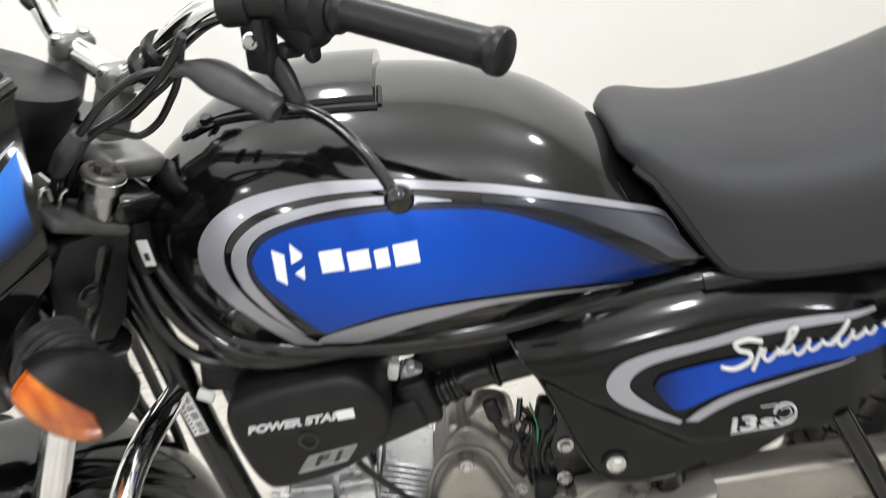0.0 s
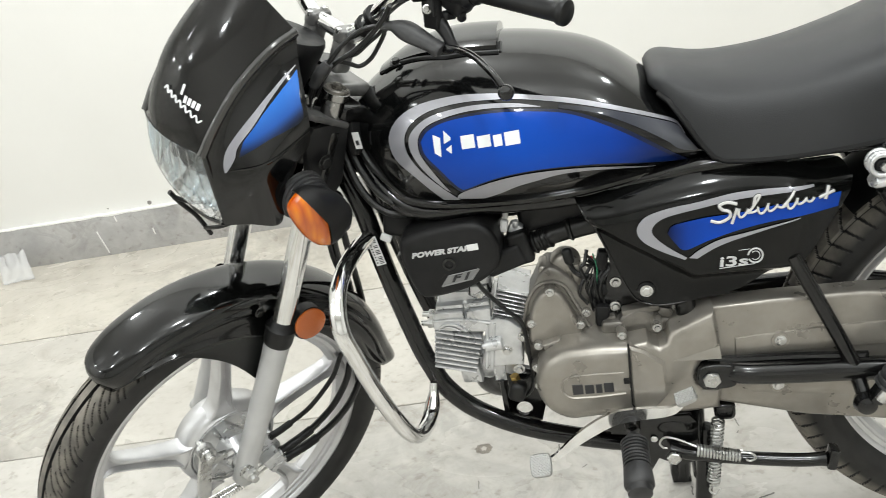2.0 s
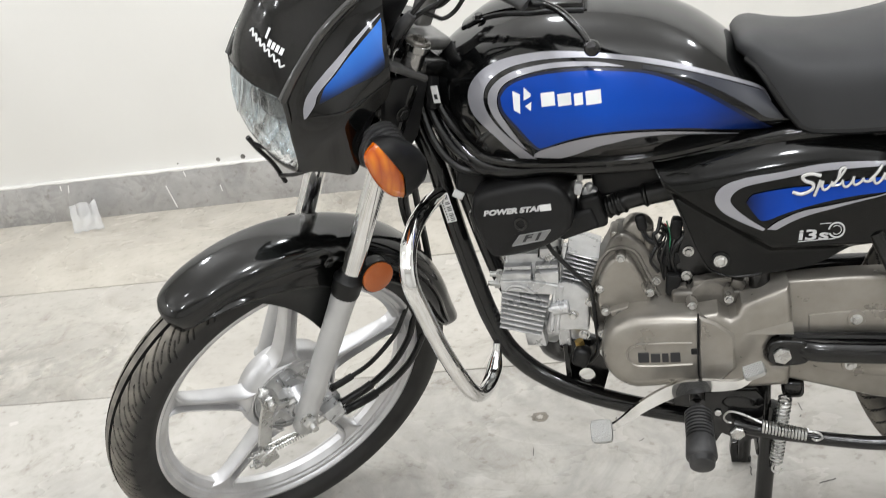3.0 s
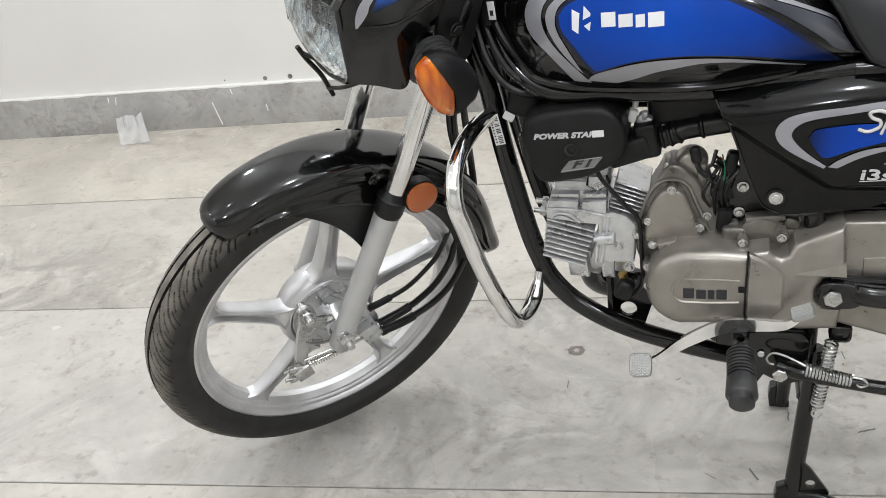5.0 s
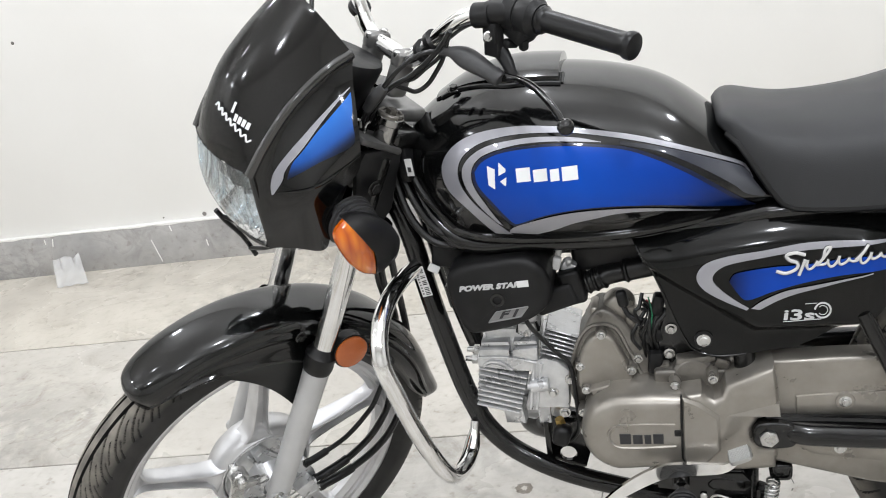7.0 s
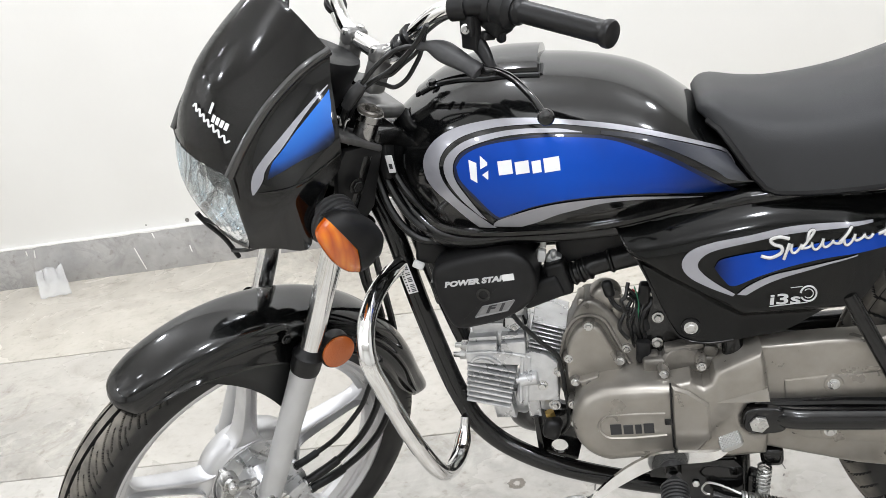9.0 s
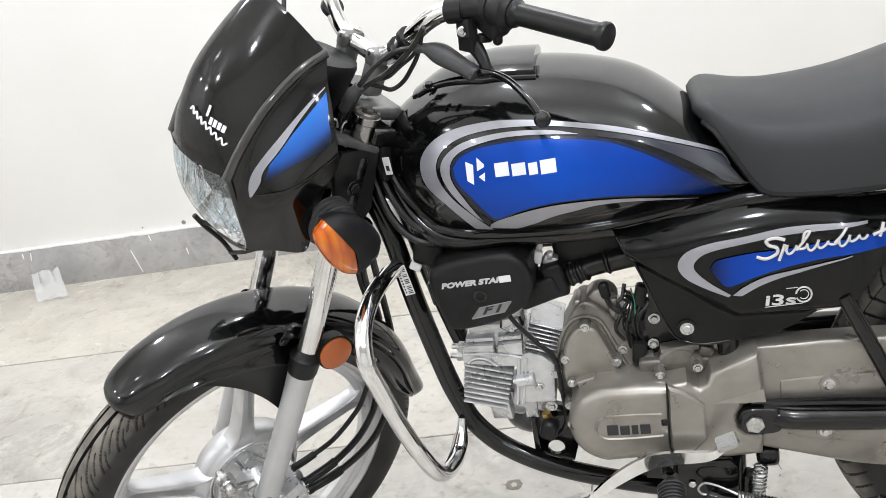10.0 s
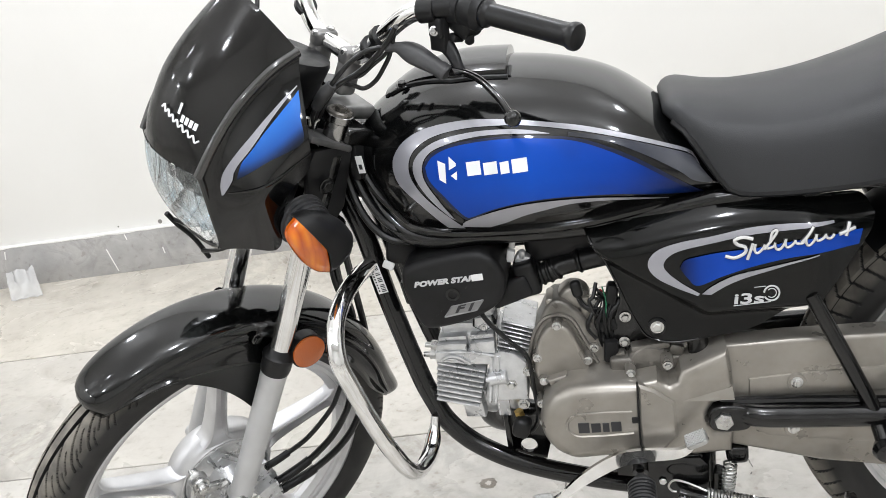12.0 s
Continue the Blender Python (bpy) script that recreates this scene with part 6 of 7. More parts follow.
def engine():
    bm = bmesh.new()
    rounded(bm, (0.25, 0.17, 0.105), pose(0.575, 0.005, 0.418), 0.02, 3)
    rounded(bm, (0.085, 0.13, 0.07), pose(0.492, 0.01, 0.488), 0.015, 3)
    block = part("engine", bm, CASE_DARK, bike, "warm grey single-cylinder engine")

    def cover(name, pts, y0, y1, bevel, label, mat=CASE_GREY, n=5, dome=0.0, sharp=False, parent=None, steps=5):
        bm = bmesh.new()
        slab(bm, pts if sharp else outline_of(pts, n), y0, y1, bevel, steps, dome)
        return part(name, bm, mat, parent or block, label, None, True, 35)

    # magneto cover: a round front end, with a framed field for the maker's mark
    round_end = [(0.505 + 0.057 * math.cos(radians(w)), 0.421 + 0.0605 * math.sin(radians(w))) for w in range(92, 271, 12)]
    mag = cover("magneto_cover", round_end + [(0.54, 0.364), (0.606, 0.372), (0.606, 0.43), (0.606, 0.480), (0.55, 0.4825)], -0.142, -0.05, 0.020, "rounded warm grey magneto cover", sharp=True, steps=4)
    bm = bmesh.new()
    field = [(0.574, 0.407), (0.53, 0.405), (0.503, 0.4055)] + [(0.503 + 0.018 * math.cos(radians(w)), 0.4235 + 0.018 * math.sin(radians(w))) for w in range(255, 90, -20)] + [(0.503, 0.4415), (0.54, 0.442), (0.574, 0.441)]
    tube(bm, [(x, -0.1425, z) for x, z in field], 0.0022, 6)
    part("field_rim", bm, CASE_GREY, mag, "raised rim round the mark")
    x = 0.500
    for wide, tall in ((0.0150, 0.0165), (0.0128, 0.0145), (0.0088, 0.0145), (0.0136, 0.0155)):
        bm = bmesh.new()
        rounded(bm, (wide, 0.0012, tall), pose(x + wide / 2, -0.1426, 0.4115 + tall / 2), 0.0005, 1)
        part("maker_mark", bm, DARK_MARK, mag, "dark maker's mark block")
        x += wide + 0.0026
    # sprocket cover with its ridges
    spr = cover("sprocket_cover", [(0.5855, 0.482), (0.611, 0.486), (0.616, 0.478), (0.626, 0.474), (0.636, 0.479), (0.642, 0.496), (0.702, 0.523), (0.7065, 0.49), (0.7085, 0.45), (0.681, 0.443), (0.674, 0.430), (0.674, 0.414), (0.682, 0.402), (0.705, 0.400), (0.702, 0.366), (0.655, 0.362), (0.593, 0.370), (0.584, 0.386)], -0.140, -0.06, 0.011, "warm grey sprocket cover", sharp=True, steps=3)
    cover("cover_ridge", [(0.5845, 0.484), (0.606, 0.474), (0.631, 0.452), (0.632, 0.400), (0.603, 0.369), (0.590, 0.369), (0.5825, 0.388), (0.5825, 0.43)], -0.1455, -0.12, 0.0035, "raised faceted ridge", sharp=True, parent=spr, steps=1)
    bm = bmesh.new()
    tube(bm, [(0.5840, -0.1432, 0.488), (0.5835, -0.1436, 0.470), (0.5820, -0.1438, 0.432), (0.5815, -0.1438, 0.389), (0.5895, -0.1432, 0.370)], 0.0014, 6)
    part("cover_seam", bm, SOFT_RUBBER, spr, "thin black seam between the covers")
    bm = bmesh.new()
    wedge = [bm.verts.new(q) for q in ((0.642, -0.1405, 0.4520), (0.7058, -0.1400, 0.4700), (0.7072, -0.1452, 0.4530))]
    foot = [bm.verts.new((q.co.x, -0.13, q.co.z)) for q in wedge]
    bm.faces.new(wedge)
    bm.faces.new(list(reversed(foot)))
    for i in range(3):
        bm.faces.new((wedge[i - 1], foot[i - 1], foot[i], wedge[i]))
    part("cover_ridge", bm, CASE_GREY, spr, "pointed raised wedge")
    # no hole is cut: a dark block paints the shade of the notch
    bm = bmesh.new()
    rounded(bm, (0.010, 0.004, 0.009), pose(0.5775, -0.1425, 0.428), 0.0015, 2)
    part("seam_notch", bm, SOFT_RUBBER, spr, "dark block standing for the shade in a notch at the seam")
    # timing cover and the case edge behind it
    cover("case_edge", [(0.434, 0.440), (0.436, 0.495), (0.443, 0.526), (0.457, 0.550), (0.471, 0.574), (0.484, 0.582), (0.500, 0.576), (0.520, 0.552), (0.536, 0.525), (0.556, 0.505), (0.566, 0.470), (0.54, 0.44), (0.47, 0.42)], -0.074, -0.02, 0.006, "dull crankcase edge", CASE_DARK)
    cover("timing_cover", [(0.446, 0.470), (0.450, 0.515), (0.466, 0.545), (0.482, 0.552), (0.498, 0.546), (0.510, 0.520), (0.520, 0.490), (0.522, 0.470), (0.50, 0.462), (0.468, 0.462)], -0.090, -0.05, 0.007, "smooth warm grey timing cover")
    bm = bmesh.new()
    flange = outline_of([(0.440, 0.462), (0.444, 0.518), (0.461, 0.552), (0.482, 0.561), (0.503, 0.553), (0.516, 0.524), (0.528, 0.492), (0.530, 0.466)], 6)[:-6]
    tube(bm, [(x, -0.0755, z) for x, z in flange], 0.0030, 6)
    part("case_ridge", bm, CASE_DARK, block, "raised ridge round the timing cover")
    cover("case_boss", [(0.462, 0.474), (0.490, 0.482), (0.490, 0.462), (0.470, 0.452)], -0.104, -0.05, 0.004, "cast boss", sharp=True)
    bm = bmesh.new()
    tube(bm, [(0.4785 + 0.0062 * math.cos(2 * math.pi * i / 20), -0.1045, 0.4680 + 0.0062 * math.sin(2 * math.pi * i / 20)) for i in range(21)], 0.0013, 6)
    part("boss_ring", bm, CASE_DARK, block, "cast ring on the boss")
    for k, (x, z, y) in enumerate(((0.483, 0.551, -0.088), (0.451, 0.503, -0.088), (0.520, 0.494, -0.088), (0.457, 0.470, -0.096), (0.530, 0.506, -0.076), (0.450, 0.436, -0.10), (0.450, 0.405, -0.10))):
        bm = bmesh.new()
        turned(bm, [(-0.02, 0.0082), (0.0004, 0.0076)], (x, y, z), (0, -1, 0), 18)
        part("bolt_boss", bm, CASE_DARK, block, "")
        bm = bmesh.new()
        bolt_head(bm, (x, y - 0.001, z), 0.0043, 0.0042)
        part("case_bolt", bm, STEEL, block, "")
    for x, z, y in ((0.577, 0.487, -0.118), (0.626, 0.498, -0.122)):
        bm = bmesh.new()
        turned(bm, [(-0.05, 0.0085), (-0.004, 0.0076), (0.0, 0.0068)], (x, y, z), (0, -1, 0), 20)
        part("bolt_boss", bm, CASE_GREY, block, "")
        bm = bmesh.new()
        bolt_head(bm, (x, y - 0.001, z), 0.0044, 0.0042)
        part("case_bolt", bm, STEEL, block, "")
    # top of the gearbox
    bm = bmesh.new()
    turned(bm, [(-0.05, 0.030), (0.035, 0.030), (0.040, 0.026)], (0.603, -0.06, 0.486), (0, -1, 0), 28)
    rounded(bm, (0.10, 0.10, 0.022), pose(0.60, -0.05, 0.488), 0.006, 3)
    rounded(bm, (0.052, 0.020, 0.010), pose(0.606, -0.088, 0.512, 0, -6, 0), 0.003, 2)
    rounded(bm, (0.020, 0.024, 0.016), pose(0.640, -0.086, 0.505, 0, 20, 0), 0.004, 2)
    rounded(bm, (0.016, 0.02, 0.022), pose(0.566, -0.080, 0.492, 0, -12, 0), 0.004, 2)
    part("gearbox_top", bm, CASE_DARK, block, "domed gearbox top")
    # starter motor
    bm = bmesh.new()
    turned(bm, [(0.030, 0.018), (0.034, 0.0225), (0.052, 0.0225), (0.058, 0.0205), (0.062, 0.015), (0.064, 0.0)], (0.508, 0.0, 0.5735), (0, -1, 0.0), 28)
    rounded(bm, (0.012, 0.04, 0.046), pose(0.474, -0.050, 0.561, 0, 4, 0), 0.005, 3)
    rounded(bm, (0.040, 0.03, 0.05), pose(0.508, -0.045, 0.545, 0, 0, 0), 0.006, 3)
    rounded(bm, (0.014, 0.02, 0.042), pose(0.523, -0.055, 0.558, 0, 0, 0), 0.003, 2)
    part("starter_motor", bm, CASE_GREY, block, "dull grey starter motor")
    bm = bmesh.new()
    rounded(bm, (0.015, 0.014, 0.026), pose(0.514, -0.066, 0.594, 0, -10, 0), 0.006, 3)
    tube(bm, spline([(0.516, -0.068, 0.584), (0.521, -0.070, 0.572), (0.530, -0.072, 0.566), (0.545, -0.070, 0.562)], 6), 0.0026, 8)
    part("terminal_cap", bm, SOFT_RUBBER, block, "black terminal cap")
    # cylinder head and barrel
    tilt = Matrix.Translation((0.37, 0, 0.475)) @ Matrix.Rotation(radians(16), 4, "Y")
    bm = bmesh.new()
    rounded(bm, (0.066, 0.118, 0.108), tilt @ pose(-0.033, 0, 0.004), 0.010, 3)
    rounded(bm, (0.030, 0.09, 0.044), tilt @ pose(-0.030, 0, 0.056), 0.010, 3)
    head = part("cylinder_head", bm, CAST, block, "bare cast aluminium cylinder head")
    for i in range(8):
        bm = bmesh.new()
        rounded(bm, (0.072 - 0.0010 * (8 - i), 0.160 - 0.004 * (i == 7), 0.0030), tilt @ pose(-0.034 + 0.0005 * (8 - i), 0, -0.054 + 0.0084 * i), 0.0012, 2)
        part("fin", bm, CAST, head, "")
    def cast(name, pts, y0, y1, bevel, owner, label="", mat=CAST):
        bm = bmesh.new()
        slab(bm, pts, y0, y1, bevel, 2)
        return part(name, bm, mat, owner, label, None, True, 35)

    # stepped pads above the fins, the sloping shoulder and the leaf-shaped rib
    for pts, y in (
        ([(0.3103, 0.5285), (0.330, 0.5287), (0.3520, 0.5270), (0.3523, 0.5150), (0.330, 0.5168), (0.3077, 0.5175)], -0.0775),
        ([(0.3577, 0.5268), (0.375, 0.5280), (0.3926, 0.5285), (0.3913, 0.5075), (0.372, 0.5100), (0.3548, 0.5120)], -0.0775),
        ([(0.3125, 0.5372), (0.3525, 0.5368), (0.3528, 0.5300), (0.3115, 0.5308)], -0.0715),
        ([(0.3590, 0.5372), (0.3915, 0.5368), (0.3920, 0.5305), (0.3583, 0.5296)], -0.0715),
    ):
        cast("head_pad", pts, y, -0.02, 0.0022, head)
    cast("head_shoulder", [(0.316, 0.548), (0.335, 0.552), (0.392, 0.548), (0.392, 0.528), (0.316, 0.532)], -0.058, 0.05, 0.005, head)
    cast("head_plate", [(0.3055, 0.5165), (0.350, 0.5145), (0.3890, 0.5055), (0.3850, 0.4900), (0.350, 0.4935), (0.3050, 0.5010)], -0.0772, -0.02, 0.0015, head)
    bm = bmesh.new()
    tube(bm, spline([(0.3125, -0.0775, 0.5010), (0.3175, -0.0790, 0.5070), (0.3265, -0.0800, 0.5100), (0.3400, -0.0800, 0.5068), (0.3535, -0.0780, 0.4945)], 6), 0.0022, 8)
    tube(bm, spline([(0.3165, -0.0775, 0.5010), (0.3250, -0.0785, 0.5045), (0.3350, -0.0785, 0.5020), (0.3440, -0.0775, 0.4960)], 6), 0.0014, 8)
    part("head_rib", bm, CAST, head, "")
    bm = bmesh.new()
    tube(bm, spline([(0.3060, -0.0775, 0.5160), (0.3507, -0.0780, 0.5143), (0.3896, -0.0780, 0.5050)], 6), 0.0020, 8)
    part("head_rib", bm, CAST, head, "")
    # intake flange on its black gasket, under the throttle cover
    cast("intake_gasket", [(0.3615, 0.5440), (0.3770, 0.5335), (0.3955, 0.5440), (0.3930, 0.5590), (0.3650, 0.5590)], -0.0585, -0.03, 0.001, head, "black intake gasket", SOFT_RUBBER)
    flange = cast("intake_flange", [(0.3650, 0.5452), (0.3772, 0.5370), (0.3925, 0.5450), (0.3905, 0.5600), (0.3670, 0.5600)], -0.0640, -0.03, 0.003, head, "bare cast intake flange")
    bm = bmesh.new()
    turned(bm, [(0.0, 0.0150), (0.020, 0.0135), (0.050, 0.0130)], (0.380, -0.046, 0.548), (0.3, 0.1, 1), 24)
    part("intake_pipe", bm, CAST, flange, "")
    bm = bmesh.new()
    bolt_head(bm, (0.3785, -0.0640, 0.5440), 0.0034, 0.0030)
    part("flange_bolt", bm, STEEL, flange, "")
    # dark push-rod gap between head and barrel, with the bright stud in it
    bm = bmesh.new()
    tube(bm, [(0.3965, -0.066, 0.548), (0.3925, -0.066, 0.506)], 0.0016, 8)
    part("long_stud", bm, STEEL, head, "bright long stud")
    for z in (0.060, 0.020, 0.004):
        bm = bmesh.new()
        a = tilt @ V(-0.070, -0.05, z)
        turned(bm, [(0, 0.0042), (0.022, 0.0042)], a, (-1, 0, 0.1), 10)
        turned(bm, [(0.004, 0.0075), (0.012, 0.0075)], a, (-1, 0, 0.1), 6)
        part("head_stud", bm, STEEL, head, "zinc plated stud and nut")
    bm = bmesh.new()
    rounded(bm, (0.010, 0.110, 0.100), tilt @ pose(0.012, 0, -0.008), 0.004, 2)
    rounded(bm, (0.050, 0.090, 0.104), tilt @ pose(0.038, -0.012, -0.012), 0.006, 2)
    barrel = part("cylinder_barrel", bm, CAST, block, "bare cast aluminium cylinder barrel")
    for i in range(7):
        bm = bmesh.new()
        rounded(bm, (0.048, 0.084, 0.0026), tilt @ pose(0.0365, -0.033, 0.0870 - 0.0065 * i, 0, 4, 0), 0.0011, 1)
        part("fin", bm, CAST, barrel, "")
    bm = bmesh.new()
    slab(bm, [(0.3840, 0.5070), (0.4010, 0.5100), (0.4180, 0.5040), (0.4336, 0.4880), (0.4310, 0.4560), (0.4285, 0.4270), (0.3740, 0.4290)], -0.0755, 0.06, 0.0035, 2)
    for x0, x1 in ((0.3850, 0.3730), (0.3950, 0.3812)):
        tube(bm, [(x0, -0.0765, 0.5030), (x1, -0.0765, 0.4280)], 0.0026, 8)
    turned(bm, [(-0.017, 0.0045), (-0.0125, 0.0045), (-0.012, 0.0095), (0.012, 0.0100), (0.0135, 0.0085)], (0.3900, -0.0790, 0.4690), (1, 0, 0.10), 20)
    rounded(bm, (0.022, 0.02, 0.018), pose(0.3860, -0.070, 0.4690), 0.004, 2)
    part("barrel_boss", bm, CAST, barrel, "cast boss on the barrel")
    for dx, dz in ((0.0415, -0.0093), (0.064, -0.038), (0.062, 0.018)):
        bm = bmesh.new()
        bolt_head(bm, tilt @ V(dx, -0.075, dz), 0.0058, 0.006)
        part("barrel_bolt", bm, STEEL, barrel, "")
    bm = bmesh.new()
    rounded(bm, (0.05, 0.07, 0.04), tilt @ pose(0.006, 0.0, -0.072), 0.008, 2)
    part("exhaust_port", bm, CAST, head, "cast exhaust port")
    for pts in ([(0.328, 0.425), (0.358, 0.420), (0.3605, 0.3915), (0.331, 0.3940)], [(0.3775, 0.430), (0.3985, 0.430), (0.3985, 0.3917), (0.3800, 0.3925)]):
        cast("case_tab", pts, -0.060, -0.01, 0.003, head)
    # exhaust pipe, mount plate and oil switch
    bm = bmesh.new()
    tube(bm, spline([(0.365, 0.01, 0.415), (0.352, 0.02, 0.365), (0.362, 0.05, 0.318), (0.42, 0.09, 0.285), (0.60, 0.12, 0.272), (0.85, 0.15, 0.285)], 7), 0.019, 18)
    part("exhaust_pipe", bm, BLACK_METAL, bike, "dark exhaust pipe under the engine")
    bm = bmesh.new()
    holed_plate(bm, [(0.392, 0.395), (0.386, 0.316), (0.44, 0.304), (0.46, 0.37), (0.43, 0.395)], (0.416, 0.331), 0.0125, -0.048, -0.042)
    rounded(bm, (0.008, 0.03, 0.08), pose(0.390, -0.05, 0.355), 0.002, 2)
    part("mount_plate", bm, BLACK_METAL, bike, "black engine mount plate with a hole")
    bm = bmesh.new()
    turned(bm, [(-0.004, 0.0075), (0.010, 0.0075), (0.011, 0.006), (0.018, 0.006)], (0.412, -0.072, 0.404), (0.2, 0, -1), 6)
    part("oil_switch", bm, BRASS, block, "brass oil switch")
    bm = bmesh.new()
    tube(bm, spline([(0.412, -0.072, 0.392), (0.415, -0.075, 0.372), (0.428, -0.074, 0.375), (0.440, -0.080, 0.40), (0.440, -0.084, 0.45), (0.437, -0.088, 0.505), (0.418, -0.090, 0.53), (0.392, -0.092, 0.565), (0.380, -0.088, 0.585)], 7), 0.0034, 8)
    part("engine_wire", bm, CABLE, bike, "black sheathed wire along the engine")
    bm = bmesh.new()
    rounded(bm, (0.026, 0.026, 0.032), pose(0.414, -0.080, 0.386, 0, 20, 0), 0.009, 3)
    part("switch_boot", bm, SOFT_RUBBER, block, "black rubber switch boot")

    # throttle cover with its words
    pts = [(0.2873, 0.6579), (0.2945, 0.6692), (0.3185, 0.6770), (0.3576, 0.6825), (0.3806, 0.6840), (0.3998, 0.6815), (0.4160, 0.6688), (0.4255, 0.6489), (0.4260, 0.6280), (0.4195, 0.6105), (0.4045, 0.5975), (0.3875, 0.5883), (0.3665, 0.5805), (0.3338, 0.5745), (0.3130, 0.5735), (0.3035, 0.5800), (0.2955, 0.5965), (0.2895, 0.6192), (0.2862, 0.6393)]
    ob = cover("throttle_cover", pts, -0.118, -0.03, 0.011, "black plastic throttle cover with pale words", PLASTIC, 4, 0.0, False, bike)
    bm = lettering("POWER START", 0.0102, Matrix.Translation((0.3034, -0.1186, 0.6408)) @ Matrix.Rotation(radians(-2), 4, "Y") @ Matrix.Rotation(radians(90), 4, "X"), 0.0004, 0.25, 0.00055, 0.093)
    part("cover_lettering", bm, LETTER_GREY, ob, "pale grey words on the cover", None, False)
    bm = bmesh.new()
    turned(bm, [(-0.002, 0.0095), (0.0012, 0.0095), (0.0014, 0.006), (-0.001, 0.006), (-0.001, 0.0)], (0.3535, -0.118, 0.6255), (0, -1, 0), 24)
    part("cover_screw", bm, BLACK_METAL, ob, "sunk black screw")
    bm = bmesh.new()
    corners = [(0.3380, 0.5925), (0.3825, 0.5995), (0.3935, 0.6140), (0.3500, 0.6078)]
    for a, b in zip(corners, corners[1:] + corners[:1]):
        tube(bm, [(a[0], -0.1186, a[1]), (b[0], -0.1186, b[1])], 0.0011, 6)
    sheet = [bm.verts.new((x, -0.1186, z)) for x, z in corners]
    bm.faces.new(sheet)
    part("badge_plate", bm, BADGE_GREY, ob, "pale grey badge plate")
    bm = lettering("F I", 0.0150, Matrix.Translation((0.3525, -0.1192, 0.5985)) @ Matrix.Rotation(radians(-5), 4, "Y") @ Matrix.Rotation(radians(90), 4, "X"), 0.0003, 0.45, 0.0006, 0.030)
    part("badge_lettering", bm, DARK_MARK, ob, "dark badge letters", None, False)
    bm = bmesh.new()
    rounded(bm, (0.0155, 0.0006, 0.0095), pose(0.3900, -0.1191, 0.6478, 0, -3, 0), 0.0002, 1)
    part("torn_tape", bm, PAPER, ob, "scrap of white tape over the last letters")
    # throttle body, intake and connector behind the cover
    bm = bmesh.new()
    rounded(bm, (0.060, 0.06, 0.034), pose(0.425, -0.055, 0.604, 0, -18, 0), 0.007, 3)
    rounded(bm, (0.030, 0.05, 0.05), pose(0.450, -0.055, 0.618, 0, -12, 0), 0.006, 3)
    part("throttle_body", bm, PLASTIC, bike, "black throttle body")
    bm = bmesh.new()
    line = resample(spline([(0.452, -0.055, 0.612), (0.482, -0.055, 0.620), (0.505, -0.056, 0.628), (0.575, -0.058, 0.641)], 8), 61)
    tube(bm, line, [0.0150 + (0.0020 if i in (8, 9, 13, 14, 18, 19, 34, 35) else 0.0) - 0.0012 * (1 if 20 < i < 33 else 0) for i in range(len(line))], 20)
    part("intake_boot", bm, CABLE, bike, "ribbed black rubber intake boot")
    bm = bmesh.new()
    rounded(bm, (0.011, 0.012, 0.018), pose(0.431, -0.066, 0.652, 0, 14, 0), 0.003, 2)
    turned(bm, [(0, 0.0042), (0.04, 0.0042)], (0.434, -0.062, 0.662), (0.12, 0, 1), 12)
    part("injector_plug", bm, PAPER, bike, "white injector plug and hose")
    bm = bmesh.new()
    rounded(bm, (0.020, 0.018, 0.016), pose(0.446, -0.058, 0.643, 0, 25, 0), 0.004, 2)
    turned(bm, [(0, 0.0045), (0.012, 0.0045), (0.014, 0.003)], (0.446, -0.064, 0.648), (0.2, -0.6, 1), 10)
    part("sensor_body", bm, CAST, bike, "cast sensor body")
    bm = bmesh.new()
    tube(bm, spline([(0.418, -0.062, 0.690), (0.410, -0.064, 0.676), (0.412, -0.066, 0.664)], 5), 0.0018, 6)
    part("injector_wire", bm, RED_WIRE, bike, "thin red wire")
    # intake manifold between the cover and the head
    bm = bmesh.new()
    rounded(bm, (0.035, 0.05, 0.035), pose(0.376, -0.03, 0.572, 0, 10, 0), 0.007, 3)
    part("manifold", bm, CAST, head, "cast intake manifold")
    # wires beside the starter
    rng = random.Random(21)
    for k in range(12):
        x0 = 0.540 + 0.022 * rng.random()
        bm = bmesh.new()
        pts = [(x0 - 0.01 * rng.random(), -0.055 - 0.015 * rng.random(), 0.596 - 0.02 * rng.random()), (x0 + 0.012 * rng.random(), -0.068 - 0.01 * rng.random(), 0.575), (x0 - 0.012 * rng.random(), -0.070 - 0.012 * rng.random(), 0.545), (x0 + 0.008 * rng.random(), -0.07, 0.515 - 0.02 * rng.random())]
        tube(bm, spline(pts, 6), 0.0011 if k in (3, 5) else 0.0013 + 0.0020 * rng.random(), 7)
        part("loom_wire", bm, GREEN_WIRE if k == 3 else RED_WIRE if k == 5 else CABLE, bike, "thin green wire" if k == 3 else "thin red wire" if k == 5 else "black loom wire")
    bm = bmesh.new()
    slab(bm, [(0.552, 0.647), (0.585, 0.645), (0.640, 0.540), (0.630, 0.505), (0.585, 0.486), (0.556, 0.490), (0.558, 0.540), (0.571, 0.580), (0.568, 0.603)], -0.078, -0.070, 0.003, 2)
    gusset = part("frame_gusset", bm, BLACK_METAL, bike, "black frame gusset plate")
    for x, z in ((0.576, 0.552), (0.572, 0.514)):
        bm = bmesh.new()
        bolt_head(bm, (x, -0.079, z), 0.0054, 0.005)
        part("gusset_bolt", bm, STEEL, gusset, "bright gusset bolt")
